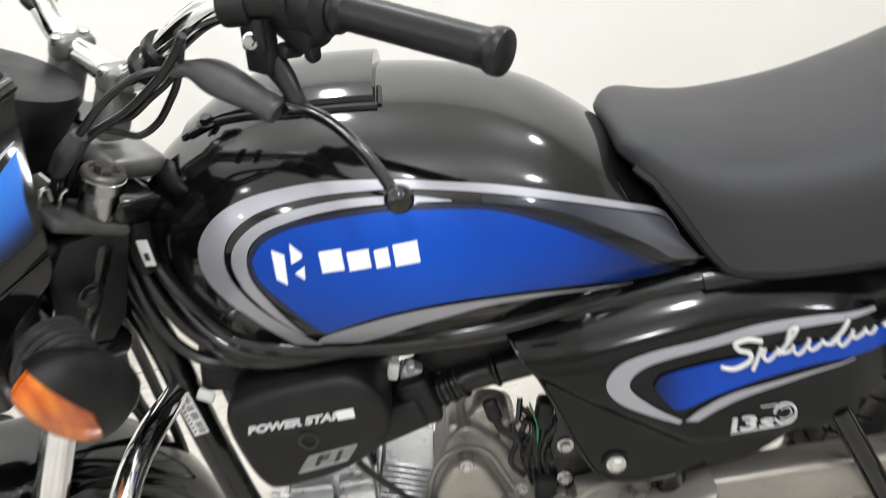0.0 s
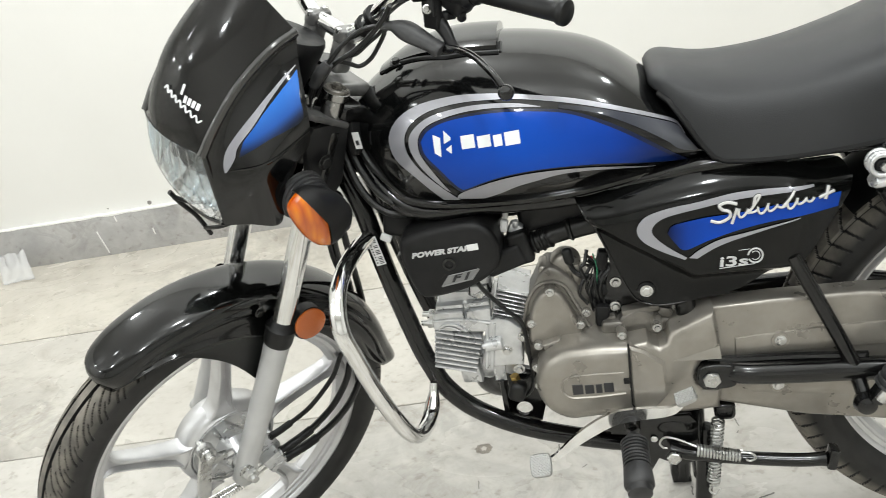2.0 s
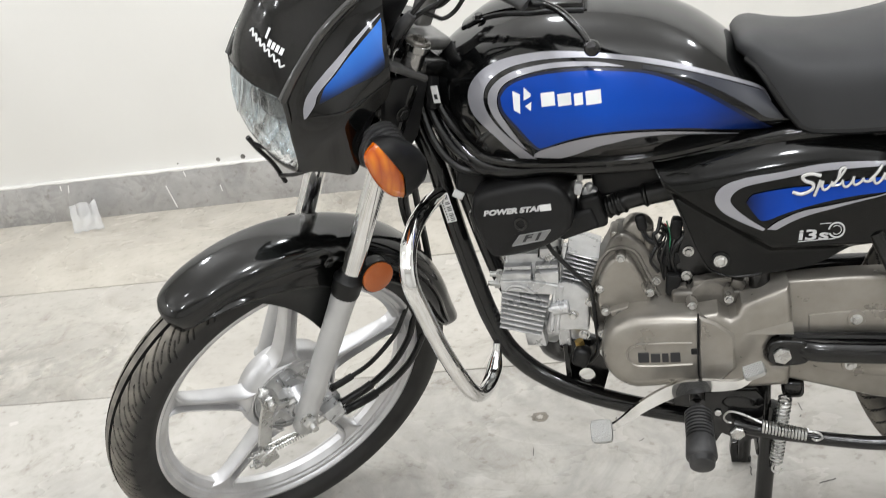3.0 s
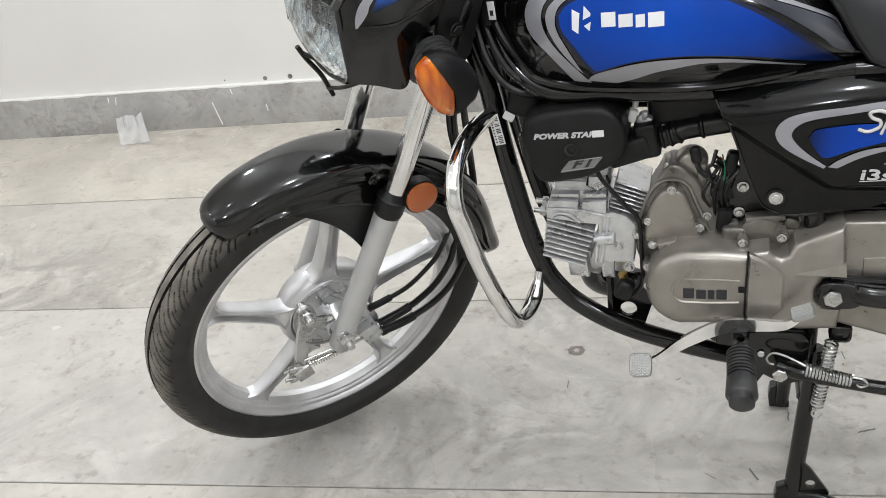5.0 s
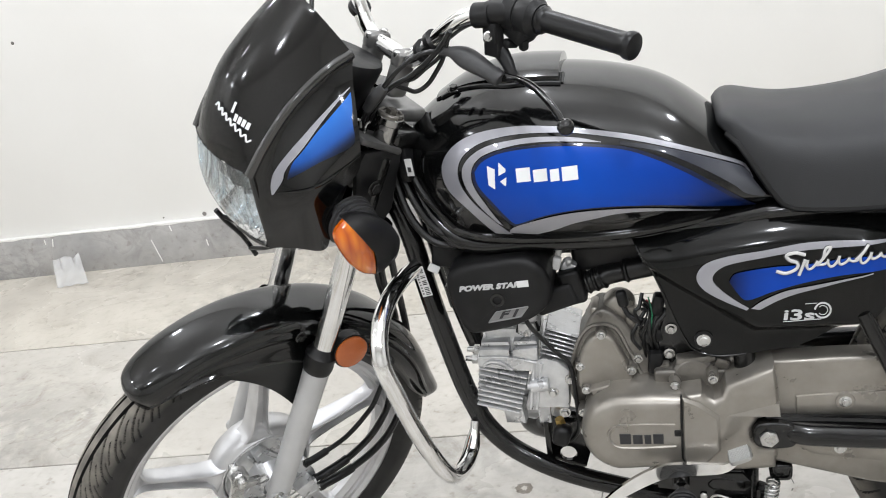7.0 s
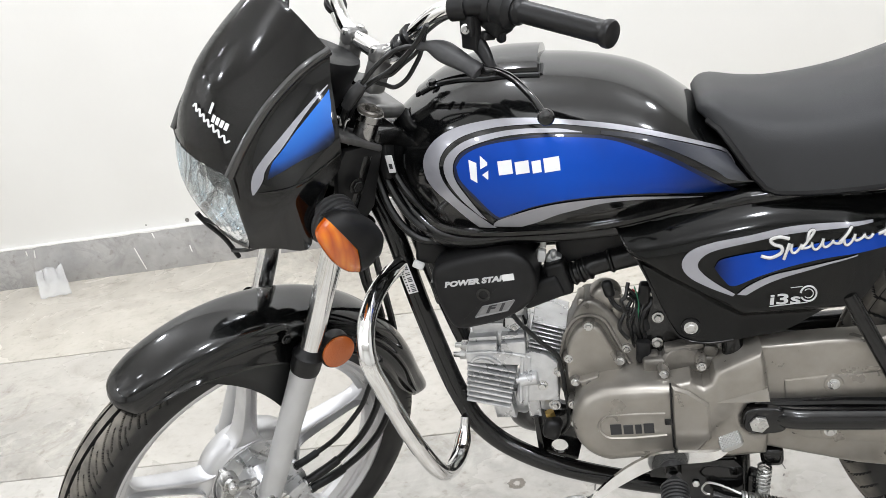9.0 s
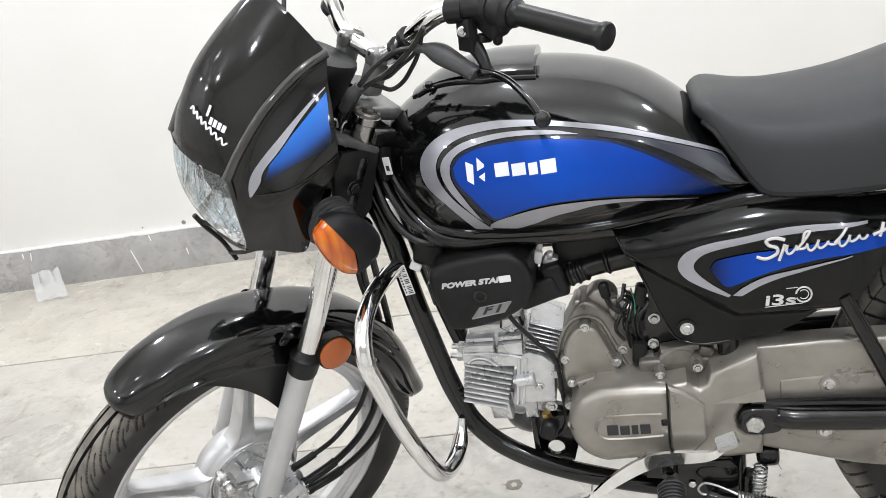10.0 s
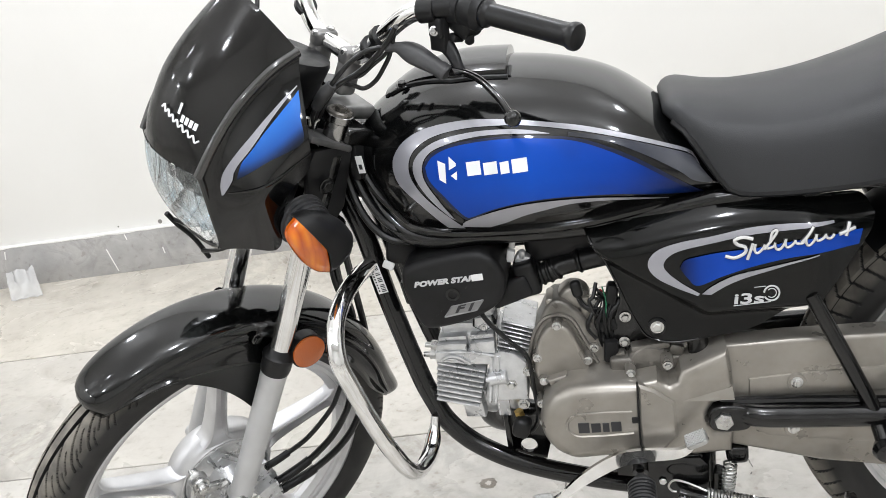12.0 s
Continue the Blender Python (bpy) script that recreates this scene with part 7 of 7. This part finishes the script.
    for size, where in (((0.020, 0.022, 0.034), pose(0.553, -0.078, 0.503, 0, 6, 0)), ((0.026, 0.020, 0.020), pose(0.552, -0.070, 0.540, 0, -10, 0)), ((0.016, 0.020, 0.030), pose(0.561, -0.068, 0.585, 0, 12, 0)), ((0.022, 0.016, 0.048), pose(0.563, -0.066, 0.553, 0, 4, 0)), ((0.014, 0.014, 0.030), pose(0.548, -0.066, 0.522, 0, -8, 0))):
        bm = bmesh.new()
        rounded(bm, size, where, 0.005, 2)
        part("loom_connector", bm, PLASTIC, bike, "black loom connector")
    for run in ([(0.512, -0.060, 0.585), (0.520, -0.070, 0.570), (0.535, -0.072, 0.560), (0.548, -0.070, 0.556)], [(0.541, -0.060, 0.598), (0.536, -0.070, 0.582), (0.530, -0.072, 0.575), (0.538, -0.074, 0.550), (0.545, -0.076, 0.515)], [(0.545, -0.062, 0.575), (0.531, -0.072, 0.555), (0.524, -0.076, 0.538), (0.534, -0.076, 0.52)]):
        bm = bmesh.new()
        tube(bm, spline(run, 6), 0.0028, 7)
        part("starter_lead", bm, CABLE, bike, "black starter lead")
    # under the tank
    bm = bmesh.new()
    rounded(bm, (0.045, 0.05, 0.055), pose(0.283, -0.045, 0.680, 0, 10, 0), 0.008, 3)
    rounded(bm, (0.24, 0.10, 0.04), pose(0.43, 0.0, 0.705), 0.01, 3)
    rounded(bm, (0.13, 0.14, 0.10), pose(0.625, 0.0, 0.655), 0.015, 3)
    rounded(bm, (0.17, 0.10, 0.060), pose(0.495, 0.02, 0.676), 0.012, 3)
    rounded(bm, (0.116, 0.05, 0.074), pose(0.506, -0.030, 0.672, 0, -6, 0), 0.008, 3)
    rounded(bm, (0.050, 0.02, 0.006), pose(0.545, -0.052, 0.626, 0, -6, 0), 0.002, 2)
    part("air_box", bm, PLASTIC, bike, "black air box under the tank")
    bm = bmesh.new()
    tube(bm, spline([(0.285, -0.072, 0.700), (0.290, -0.076, 0.694), (0.296, -0.076, 0.700), (0.290, -0.076, 0.706), (0.284, -0.076, 0.700), (0.290, -0.074, 0.690), (0.300, -0.072, 0.689)], 5), 0.0014, 6)
    part("wire_clip", bm, STEEL, bike, "small bright wire clip")
    for run in ([(0.216, -0.045, 0.83), (0.238, -0.075, 0.745), (0.275, -0.085, 0.700), (0.33, -0.085, 0.695)], [(0.226, -0.055, 0.83), (0.252, -0.080, 0.758), (0.290, -0.088, 0.712), (0.36, -0.09, 0.700)], [(0.236, -0.05, 0.84), (0.262, -0.078, 0.775), (0.305, -0.088, 0.722)]):
        bm = bmesh.new()
        tube(bm, spline(run, 7), 0.0055, 8)
        part("main_loom", bm, CABLE, bike, "black cable loom below the tank")
    bm = bmesh.new()
    rounded(bm, (0.012, 0.02, 0.035), pose(0.279, -0.062, 0.610, 0, -8, 0), 0.004, 2)
    rounded(bm, (0.020, 0.02, 0.055), pose(0.284, -0.055, 0.640, 0, -8, 0), 0.004, 2)
    part("horn_bracket", bm, BLACK_METAL, bike, "black bracket beside the cover")
    # paper labels
    bm = bmesh.new()
    m = Matrix.Translation((0.2420, -0.0695, 0.6355)) @ Matrix.Rotation(radians(-10), 4, "Y")
    rounded(bm, (0.0145, 0.0006, 0.046), m, 0.0002, 1)
    tag = part("frame_label", bm, PAPER, bike, "white paper label with printed bars")
    rng = random.Random(3)
    bm = bmesh.new()
    for i in range(16):
        if rng.random() < 0.75:
            rounded(bm, (0.0065, 0.0004, 0.0010 + 0.0008 * rng.random()), m @ pose(0.0022, -0.0005, -0.020 + 0.0026 * i), 0.0001, 1)
    for i in range(9):
        rounded(bm, (0.0022, 0.0004, 0.0022), m @ pose(-0.0045, -0.0005, -0.018 + 0.0045 * i), 0.0001, 1)
    part("printed_bars", bm, DARK_MARK, tag, "printed grey bars")
    bm = bmesh.new()
    m = Matrix.Translation((0.2555, -0.0905, 0.8105)) @ Matrix.Rotation(radians(-4), 4, "Y") @ Matrix.Rotation(radians(-20), 4, "Z")
    rounded(bm, (0.011, 0.0012, 0.024), m, 0.0004, 1)
    tag = part("neck_label", bm, PAPER, bike, "small white label by the steering head")
    bm = bmesh.new()
    rounded(bm, (0.005, 0.0004, 0.007), m @ pose(0, -0.0008, -0.003), 0.0001, 1)
    part("printed_bars", bm, DARK_MARK, tag, "printed grey mark")
    bm = bmesh.new()
    rounded(bm, (0.016, 0.05, 0.05), pose(0.254, -0.062, 0.812, 0, 0, -20), 0.006, 2)
    part("ignition_box", bm, PLASTIC, bike, "black box by the steering head")
    # added white block in place of the bright floor behind the gap
    bm = bmesh.new()
    rounded(bm, (0.016, 0.006, 0.011), pose(0.262, -0.074, 0.657, 0, 30, 0), 0.0015, 1)
    part("tape_flag", bm, PAPER, bike, "white block standing in for pale floor seen through a gap")


def swing_arm():
    # chain case with raised fields and screws
    bm = bmesh.new()
    out = [(0.700, 0.519), (0.78, 0.5225), (0.90, 0.5215), (1.0, 0.512), (1.12, 0.490), (1.22, 0.44), (1.25, 0.37), (1.21, 0.29), (1.10, 0.272), (1.0, 0.300), (0.82, 0.330), (0.70, 0.364)]
    slab(bm, out, -0.118, -0.086, 0.007, 3)
    case = part("chain_case", bm, CASE_GREY, bike, "warm grey full chain case")
    for pts in ([(0.729, 0.468), (0.77, 0.471), (0.90, 0.476), (1.05, 0.470), (1.05, 0.440), (0.729, 0.440)], [(0.729, 0.403), (1.0, 0.395), (1.0, 0.345), (0.86, 0.362), (0.75, 0.378), (0.729, 0.392)]):
        bm = bmesh.new()
        slab(bm, pts, -0.1215, -0.11, 0.003, 2)
        part("case_field", bm, CASE_GREY, case, "slightly raised field")
    for x, z in ((0.789, 0.460), (0.784, 0.388)):
        bm = bmesh.new()
        turned(bm, [(-0.006, 0.014), (0.0, 0.0125), (0.002, 0.0115)], (x, -0.121, z), (0, -1, 0), 22)
        part("screw_boss", bm, CASE_GREY, case, "")
        bm = bmesh.new()
        bolt_head(bm, (x, -0.122, z), 0.0055, 0.005)
        part("case_screw", bm, STEEL, case, "bright screw")
    arm = tubes("swing_arm", [[(0.716, -0.128, 0.424), (0.74, -0.138, 0.423), (0.80, -0.140, 0.420), (0.95, -0.140, 0.410), (1.112, -0.138, 0.366)]], 0.0165, BLACK_METAL, "black tubular swing arm")
    tubes("swing_arm", [[(0.70, 0.110, 0.424), (0.80, 0.118, 0.420), (0.95, 0.125, 0.410), (1.112, 0.130, 0.366)]], 0.0165, BLACK_METAL, "black tubular swing arm")
    bm = bmesh.new()
    tube(bm, [(0.69, -0.128, 0.441), (0.80, -0.132, 0.439), (0.90, -0.132, 0.432)], 0.006, 8)
    part("arm_flange", bm, BLACK_METAL, arm, "black flange on the swing arm")
    bm = bmesh.new()
    slab(bm, outline_of([(0.672, 0.424), (0.678, 0.440), (0.700, 0.443), (0.725, 0.436), (0.725, 0.408), (0.700, 0.403), (0.678, 0.407)]), -0.146, -0.12, 0.004, 3)
    part("arm_ear", bm, BLACK_METAL, arm, "black swing arm pivot ear")
    bm = bmesh.new()
    bolt_head(bm, (0.692, -0.1455, 0.4215), 0.0125, 0.006, (0, -1, 0), False)
    part("pivot_bolt", bm, STEEL, arm, "large hexagonal pivot bolt")
    tubes("footrest_stay", [[(0.806, -0.130, 0.592), (0.848, -0.138, 0.498), (0.890, -0.144, 0.402)]], 0.0098, BLACK_METAL, "black diagonal footrest stay")
    # folded passenger footrest
    bm = bmesh.new()
    tube(bm, [(0.884, -0.145, 0.405), (0.886, -0.17, 0.390)], 0.010, 12)
    turned(bm, [(-0.014, 0.006), (-0.010, 0.013), (0.0, 0.0165), (0.010, 0.013), (0.014, 0.006)], (0.886, -0.175, 0.385), (0, 1, 0), 20)
    rounded(bm, (0.018, 0.022, 0.034), pose(0.904, -0.18, 0.405, 0, 35, 0), 0.004, 2)
    rest = part("passenger_footrest", bm, BLACK_METAL, bike, "folded passenger footrest with a ribbed rubber")
    a, b = V(0.910, -0.182, 0.408), V(0.962, -0.186, 0.488)
    bm = bmesh.new()
    prof = []
    for i in range(11):
        prof += [(0.004 + 0.0085 * i, 0.0205), (0.0075 + 0.0085 * i, 0.0205), (0.0085 + 0.0085 * i, 0.0175), (0.0115 + 0.0085 * i, 0.0175)]
    turned(bm, [(0, 0.014)] + prof + [(0.1, 0.016)], a, b - a, 24)
    part("ribbed_rubber", bm, BOOT_RUBBER, rest, "dusty ribbed black rubber")
    bm = bmesh.new()
    tube(bm, [(0.900, -0.190, 0.398), (0.914, -0.192, 0.420)], 0.008, 10)
    part("footrest_plate", bm, STEEL, rest, "bright steel footrest plate")
    for side in (-1, 1):
        bm = bmesh.new()
        a, b = V(0.904, side * 0.150, 0.719), V(1.060, side * 0.150, 0.40)
        tube(bm, [a.lerp(b, 0.09), a.lerp(b, 0.10), a.lerp(b, 0.78)], [0.015, 0.019, 0.020], 24)
        tube(bm, [a, b], 0.012, 12)
        shock = part("rear_shock", bm, BLACK_METAL, bike, "black rear shock absorber")
        bm = bmesh.new()
        coil(bm, a.lerp(b, 0.76), a.lerp(b, 0.96), 0.018, 0.003, 6)
        part("spring", bm, BLACK_METAL, shock, "black shock spring")
        bm = bmesh.new()
        c = a + V(0, side * 0.008, 0)
        # an open ring over a round flange that caps the cover
        for dy, r, w in ((0.010, 0.0128, 0.0030), (0.004, 0.0134, 0.0034), (-0.006, 0.0134, 0.0034)):
            tube(bm, [c + V(r * math.cos(radians(q)), side * dy, r * math.sin(radians(q))) for q in range(50, 331, 14)], w, 10)
        down = (b - a).normalized()
        turned(bm, [(0.012, 0.009), (0.016, 0.018), (0.019, 0.0222), (0.0245, 0.0230), (0.027, 0.0210)], a, down, 36)
        part("shock_eye", bm, CAST, shock, "cast shock eye")
        bm = bmesh.new()
        turned(bm, [(-0.012, 0.0108), (0.003, 0.0108), (0.005, 0.0088), (0.008, 0.0055), (0.008, 0.0)], c, (0, side, 0), 24)
        part("eye_bush", bm, SOFT_RUBBER, shock, "black rubber bush")
        bm = bmesh.new()
        turned(bm, [(0, 0.0056), (0.006, 0.0056), (0.008, 0.004)], c + V(0.003, side * 0.006, -0.003), (0, side, 0), 6)
        part("eye_nut", bm, STEEL, shock, "domed bright nut")
        tubes("seat_rail", [[(0.70, side * 0.105, 0.722), (0.83, side * 0.112, 0.732), (0.92, side * 0.125, 0.738), (1.0, side * 0.12, 0.762), (1.2, side * 0.11, 0.81)]], 0.012, BLACK_METAL, "black rail under the seat")
    bm = bmesh.new()
    rings = []
    for i in range(34):
        w = radians(132 - 94 * i / 33)
        r = 0.352
        rings.append([REAR_HUB + V(math.cos(w) * (r - 0.03 * abs(s) ** 2), 0.070 * s, math.sin(w) * (r - 0.03 * abs(s) ** 2) + 0.012) for s in [-1 + j / 6 for j in range(13)]])
    loft(bm, rings, False, False)
    bmesh.ops.solidify(bm, geom=bm.faces, thickness=0.003)
    part("rear_mudguard", bm, PLASTIC, bike, "black rear mudguard")
    # silencer beyond the rear wheel
    bm = bmesh.new()
    tube(bm, spline([(0.85, 0.15, 0.285), (0.95, 0.165, 0.31), (1.05, 0.17, 0.335), (1.30, 0.17, 0.37)], 6), [0.022, 0.025, 0.03] + [0.038] * 14 + [0.038, 0.03], 20)
    part("silencer", bm, BLACK_METAL, bike, "black silencer on the far side")


def stands():
    # centre stand
    bm = bmesh.new()
    tube(bm, spline([(0.684, -0.085, 0.300), (0.673, -0.092, 0.16), (0.661, -0.098, 0.006)], 5), 0.0128, 14)
    tube(bm, spline([(0.676, 0.085, 0.300), (0.668, 0.13, 0.16), (0.660, 0.165, 0.006)], 5), 0.0128, 14)
    tube(bm, [(0.671, -0.09, 0.215), (0.671, 0.115, 0.215)], 0.010, 12)
    stand = part("centre_stand", bm, BLACK_METAL, bike, "black steel centre stand standing on the floor")
    for y in (-0.098, 0.165):
        bm = bmesh.new()
        slab(bm, [(0.640, 0.001), (0.674, 0.001), (0.674, 0.010), (0.662, 0.020), (0.656, 0.052), (0.640, 0.044), (0.637, 0.026)], y - 0.010, y + 0.010, 0.003, 2)
        part("stand_foot", bm, BLACK_METAL, stand, "scuffed black stand foot")
    bm = bmesh.new()
    holed_plate(bm, [(0.674, 0.095), (0.681, 0.098), (0.717, 0.042), (0.713, 0.035), (0.668, 0.030)], (0.689, 0.058), 0.0075, -0.103, -0.097)
    tube(bm, spline([(0.664, -0.10, 0.032), (0.69, -0.104, 0.036), (0.722, -0.112, 0.034), (0.742, -0.125, 0.022), (0.752, -0.150, 0.014), (0.755, -0.175, 0.014)], 5), 0.0075, 10)
    part("stand_tang", bm, BLACK_METAL, stand, "black foot lever of the stand")
    bm = bmesh.new()
    coil(bm, (0.701, -0.108, 0.326), (0.688, -0.108, 0.212), 0.0085, 0.0017, 19, 6)
    tube(bm, spline([(0.701, -0.108, 0.326), (0.706, -0.105, 0.340), (0.712, -0.104, 0.350), (0.720, -0.104, 0.344), (0.714, -0.104, 0.334)], 5), 0.0016, 6)
    tube(bm, spline([(0.688, -0.108, 0.212), (0.682, -0.108, 0.198), (0.690, -0.108, 0.190), (0.697, -0.108, 0.200)], 5), 0.0016, 6)
    part("stand_spring", bm, STEEL, stand, "bright coil spring of the centre stand")
    bm = bmesh.new()
    rounded(bm, (0.03, 0.03, 0.03), pose(0.712, -0.095, 0.338), 0.008, 3)
    part("spring_post", bm, BLACK_METAL, stand, "black spring post")
    # bracket below the engine
    bm = bmesh.new()
    slab(bm, [(0.545, 0.345), (0.66, 0.345), (0.672, 0.33), (0.668, 0.262), (0.640, 0.255), (0.612, 0.270), (0.598, 0.245), (0.588, 0.25), (0.580, 0.315), (0.545, 0.320)], -0.118, -0.108, 0.003, 2)
    rounded(bm, (0.13, 0.05, 0.03), pose(0.60, -0.09, 0.335), 0.008, 3)
    rounded(bm, (0.025, 0.16, 0.04), pose(0.672, 0.0, 0.29), 0.006, 2)
    plate = part("footrest_bracket", bm, BLACK_METAL, bike, "black footrest and stand bracket")
    for x, z, r in ((0.607, 0.309, 0.0058), (0.632, 0.291, 0.0115)):
        bm = bmesh.new()
        bolt_head(bm, (x, -0.119 if r < 0.01 else -0.142, z), r * 0.92, r * 0.6, (0, -1, 0), False)
        part("bracket_bolt", bm, STEEL, plate, "bright hexagonal bolt")
    # side stand, folded up
    bm = bmesh.new()
    tube(bm, spline([(0.630, -0.130, 0.296), (0.662, -0.140, 0.292), (0.74, -0.150, 0.286), (0.800, -0.158, 0.284), (0.838, -0.162, 0.286)], 5), [0.012, 0.011] + [0.0098] * 17 + [0.010, 0.011], 14)
    rounded(bm, (0.014, 0.022, 0.034), pose(0.846, -0.163, 0.290, 0, 10, 0), 0.004, 2)
    leg = part("side_stand", bm, BLACK_METAL, bike, "black side stand folded up")
    bm = bmesh.new()
    coil(bm, (0.664, -0.156, 0.311), (0.724, -0.160, 0.299), 0.0080, 0.0017, 14, 6)
    tube(bm, spline([(0.664, -0.156, 0.317), (0.640, -0.146, 0.324), (0.622, -0.140, 0.325), (0.614, -0.138, 0.314), (0.618, -0.138, 0.306), (0.624, -0.138, 0.304)], 5), 0.0016, 6)
    tube(bm, spline([(0.724, -0.160, 0.305), (0.738, -0.160, 0.302), (0.744, -0.160, 0.294), (0.736, -0.160, 0.289), (0.730, -0.160, 0.293)], 5), 0.0016, 6)
    part("side_stand_spring", bm, STEEL, leg, "bright coil spring of the side stand")
    # rider's footrest
    a, b = V(0.577, -0.120, 0.371), V(0.579, -0.268, 0.326)
    t = b - a
    bm = bmesh.new()
    tube(bm, [(0.585, -0.09, 0.36), (0.577, -0.13, 0.370), a.lerp(b, 0.3)], [0.016, 0.013, 0.011], 14)
    rest = part("rider_footrest", bm, BLACK_METAL, bike, "rider's footrest with a ribbed rubber")
    bm = bmesh.new()
    prof = [(0.050, 0.005), (0.058, 0.012), (0.064, 0.0165)]
    for i in range(8):
        prof += [(0.066 + 0.0054 * i, 0.0190), (0.0684 + 0.0054 * i, 0.0190), (0.0690 + 0.0054 * i, 0.0165), (0.0708 + 0.0054 * i, 0.0165)]
    prof += [(0.110, 0.0195), (0.136, 0.0210), (0.139, 0.0195), (0.141, 0.0175), (0.150, 0.0165), (0.153, 0.011)]
    turned(bm, prof, a, t, 24)
    part("ribbed_rubber", bm, BOOT_RUBBER, rest, "dusty ribbed black rubber")
    # heel-and-toe gear lever
    bm = bmesh.new()
    line = spline([(0.448, -0.190, 0.334), (0.470, -0.182, 0.338), (0.505, -0.172, 0.360), (0.548, -0.166, 0.381), (0.585, -0.164, 0.386), (0.630, -0.165, 0.388), (0.650, -0.168, 0.402), (0.668, -0.170, 0.414)], 6)
    rings = []
    for i, q in enumerate(line):
        t1 = (line[min(i + 1, len(line) - 1)] - line[max(i - 1, 0)]).normalized()
        up = V(-t1.z, 0, t1.x).normalized()
        f = i / (len(line) - 1)
        h = 0.0028 + 0.0075 * math.sin(math.pi * min(1, f * 1.08)) ** 1.5
        rings.append([q + up * h + V(0, -0.003, 0), q + up * h + V(0, 0.003, 0), q - up * h + V(0, 0.003, 0), q - up * h + V(0, -0.003, 0)])
    loft(bm, rings)
    lever = part("gear_lever", bm, CHROME, bike, "chromed heel-and-toe gear lever")
    for at, m, size in ((V(0.445, -0.196, 0.333), pose(0, 0, 0, 40, -5, 0), (0.031, 0.034, 0.007)), (V(0.653, -0.178, 0.417), pose(0, 0, 0, 14, -22, 0), (0.030, 0.024, 0.007))):
        bm = bmesh.new()
        rings = []
        for k, h in ((0.90, -0.5), (1.0, -0.3), (1.0, 0.25), (0.92, 0.5)):
            ring = []
            for i in range(28):
                w = 2 * math.pi * i / 28
                c, d = math.cos(w), math.sin(w)
                ring.append(V(size[0] / 2 * k * math.copysign(abs(c) ** 0.45, c), size[1] / 2 * k * math.copysign(abs(d) ** 0.45, d), size[2] * h))
            rings.append(ring)
        loft(bm, rings)
        bmesh.ops.transform(bm, matrix=Matrix.Translation(at) @ m, verts=bm.verts)
        plate = Matrix.Translation(at) @ m
        nx, ny = 40, 40
        grid = []
        for j in range(ny + 1):
            line = []
            for i in range(nx + 1):
                x, y = size[0] * 0.44 * (2 * i / nx - 1), size[1] * 0.44 * (2 * j / ny - 1)
                rib = max(abs(math.sin(math.pi * (x + y) / 0.0046)), abs(math.sin(math.pi * (x - y) / 0.0046)))
                line.append(bm.verts.new(plate @ V(x, y, size[2] / 2 - 0.0006 + 0.0016 * max(0.0, rib - 0.55) / 0.45)))
            grid.append(line)
        for j in range(ny):
            for i in range(nx):
                bm.faces.new((grid[j][i], grid[j][i + 1], grid[j + 1][i + 1], grid[j + 1][i]))
        part("lever_pad", bm, PAD_STEEL, lever, "knurled steel lever pad")


fuel_tank()
seat()
for s in (-1, 1):
    side_panel(s)
front_wheel()
rear_wheel()
fork()
mudguard()
fairing()
handlebar()
turn_signal()
frame_tubes()
engine()
swing_arm()
stands()
plastic_wrapper()
floor_marks()
floor_slabs()
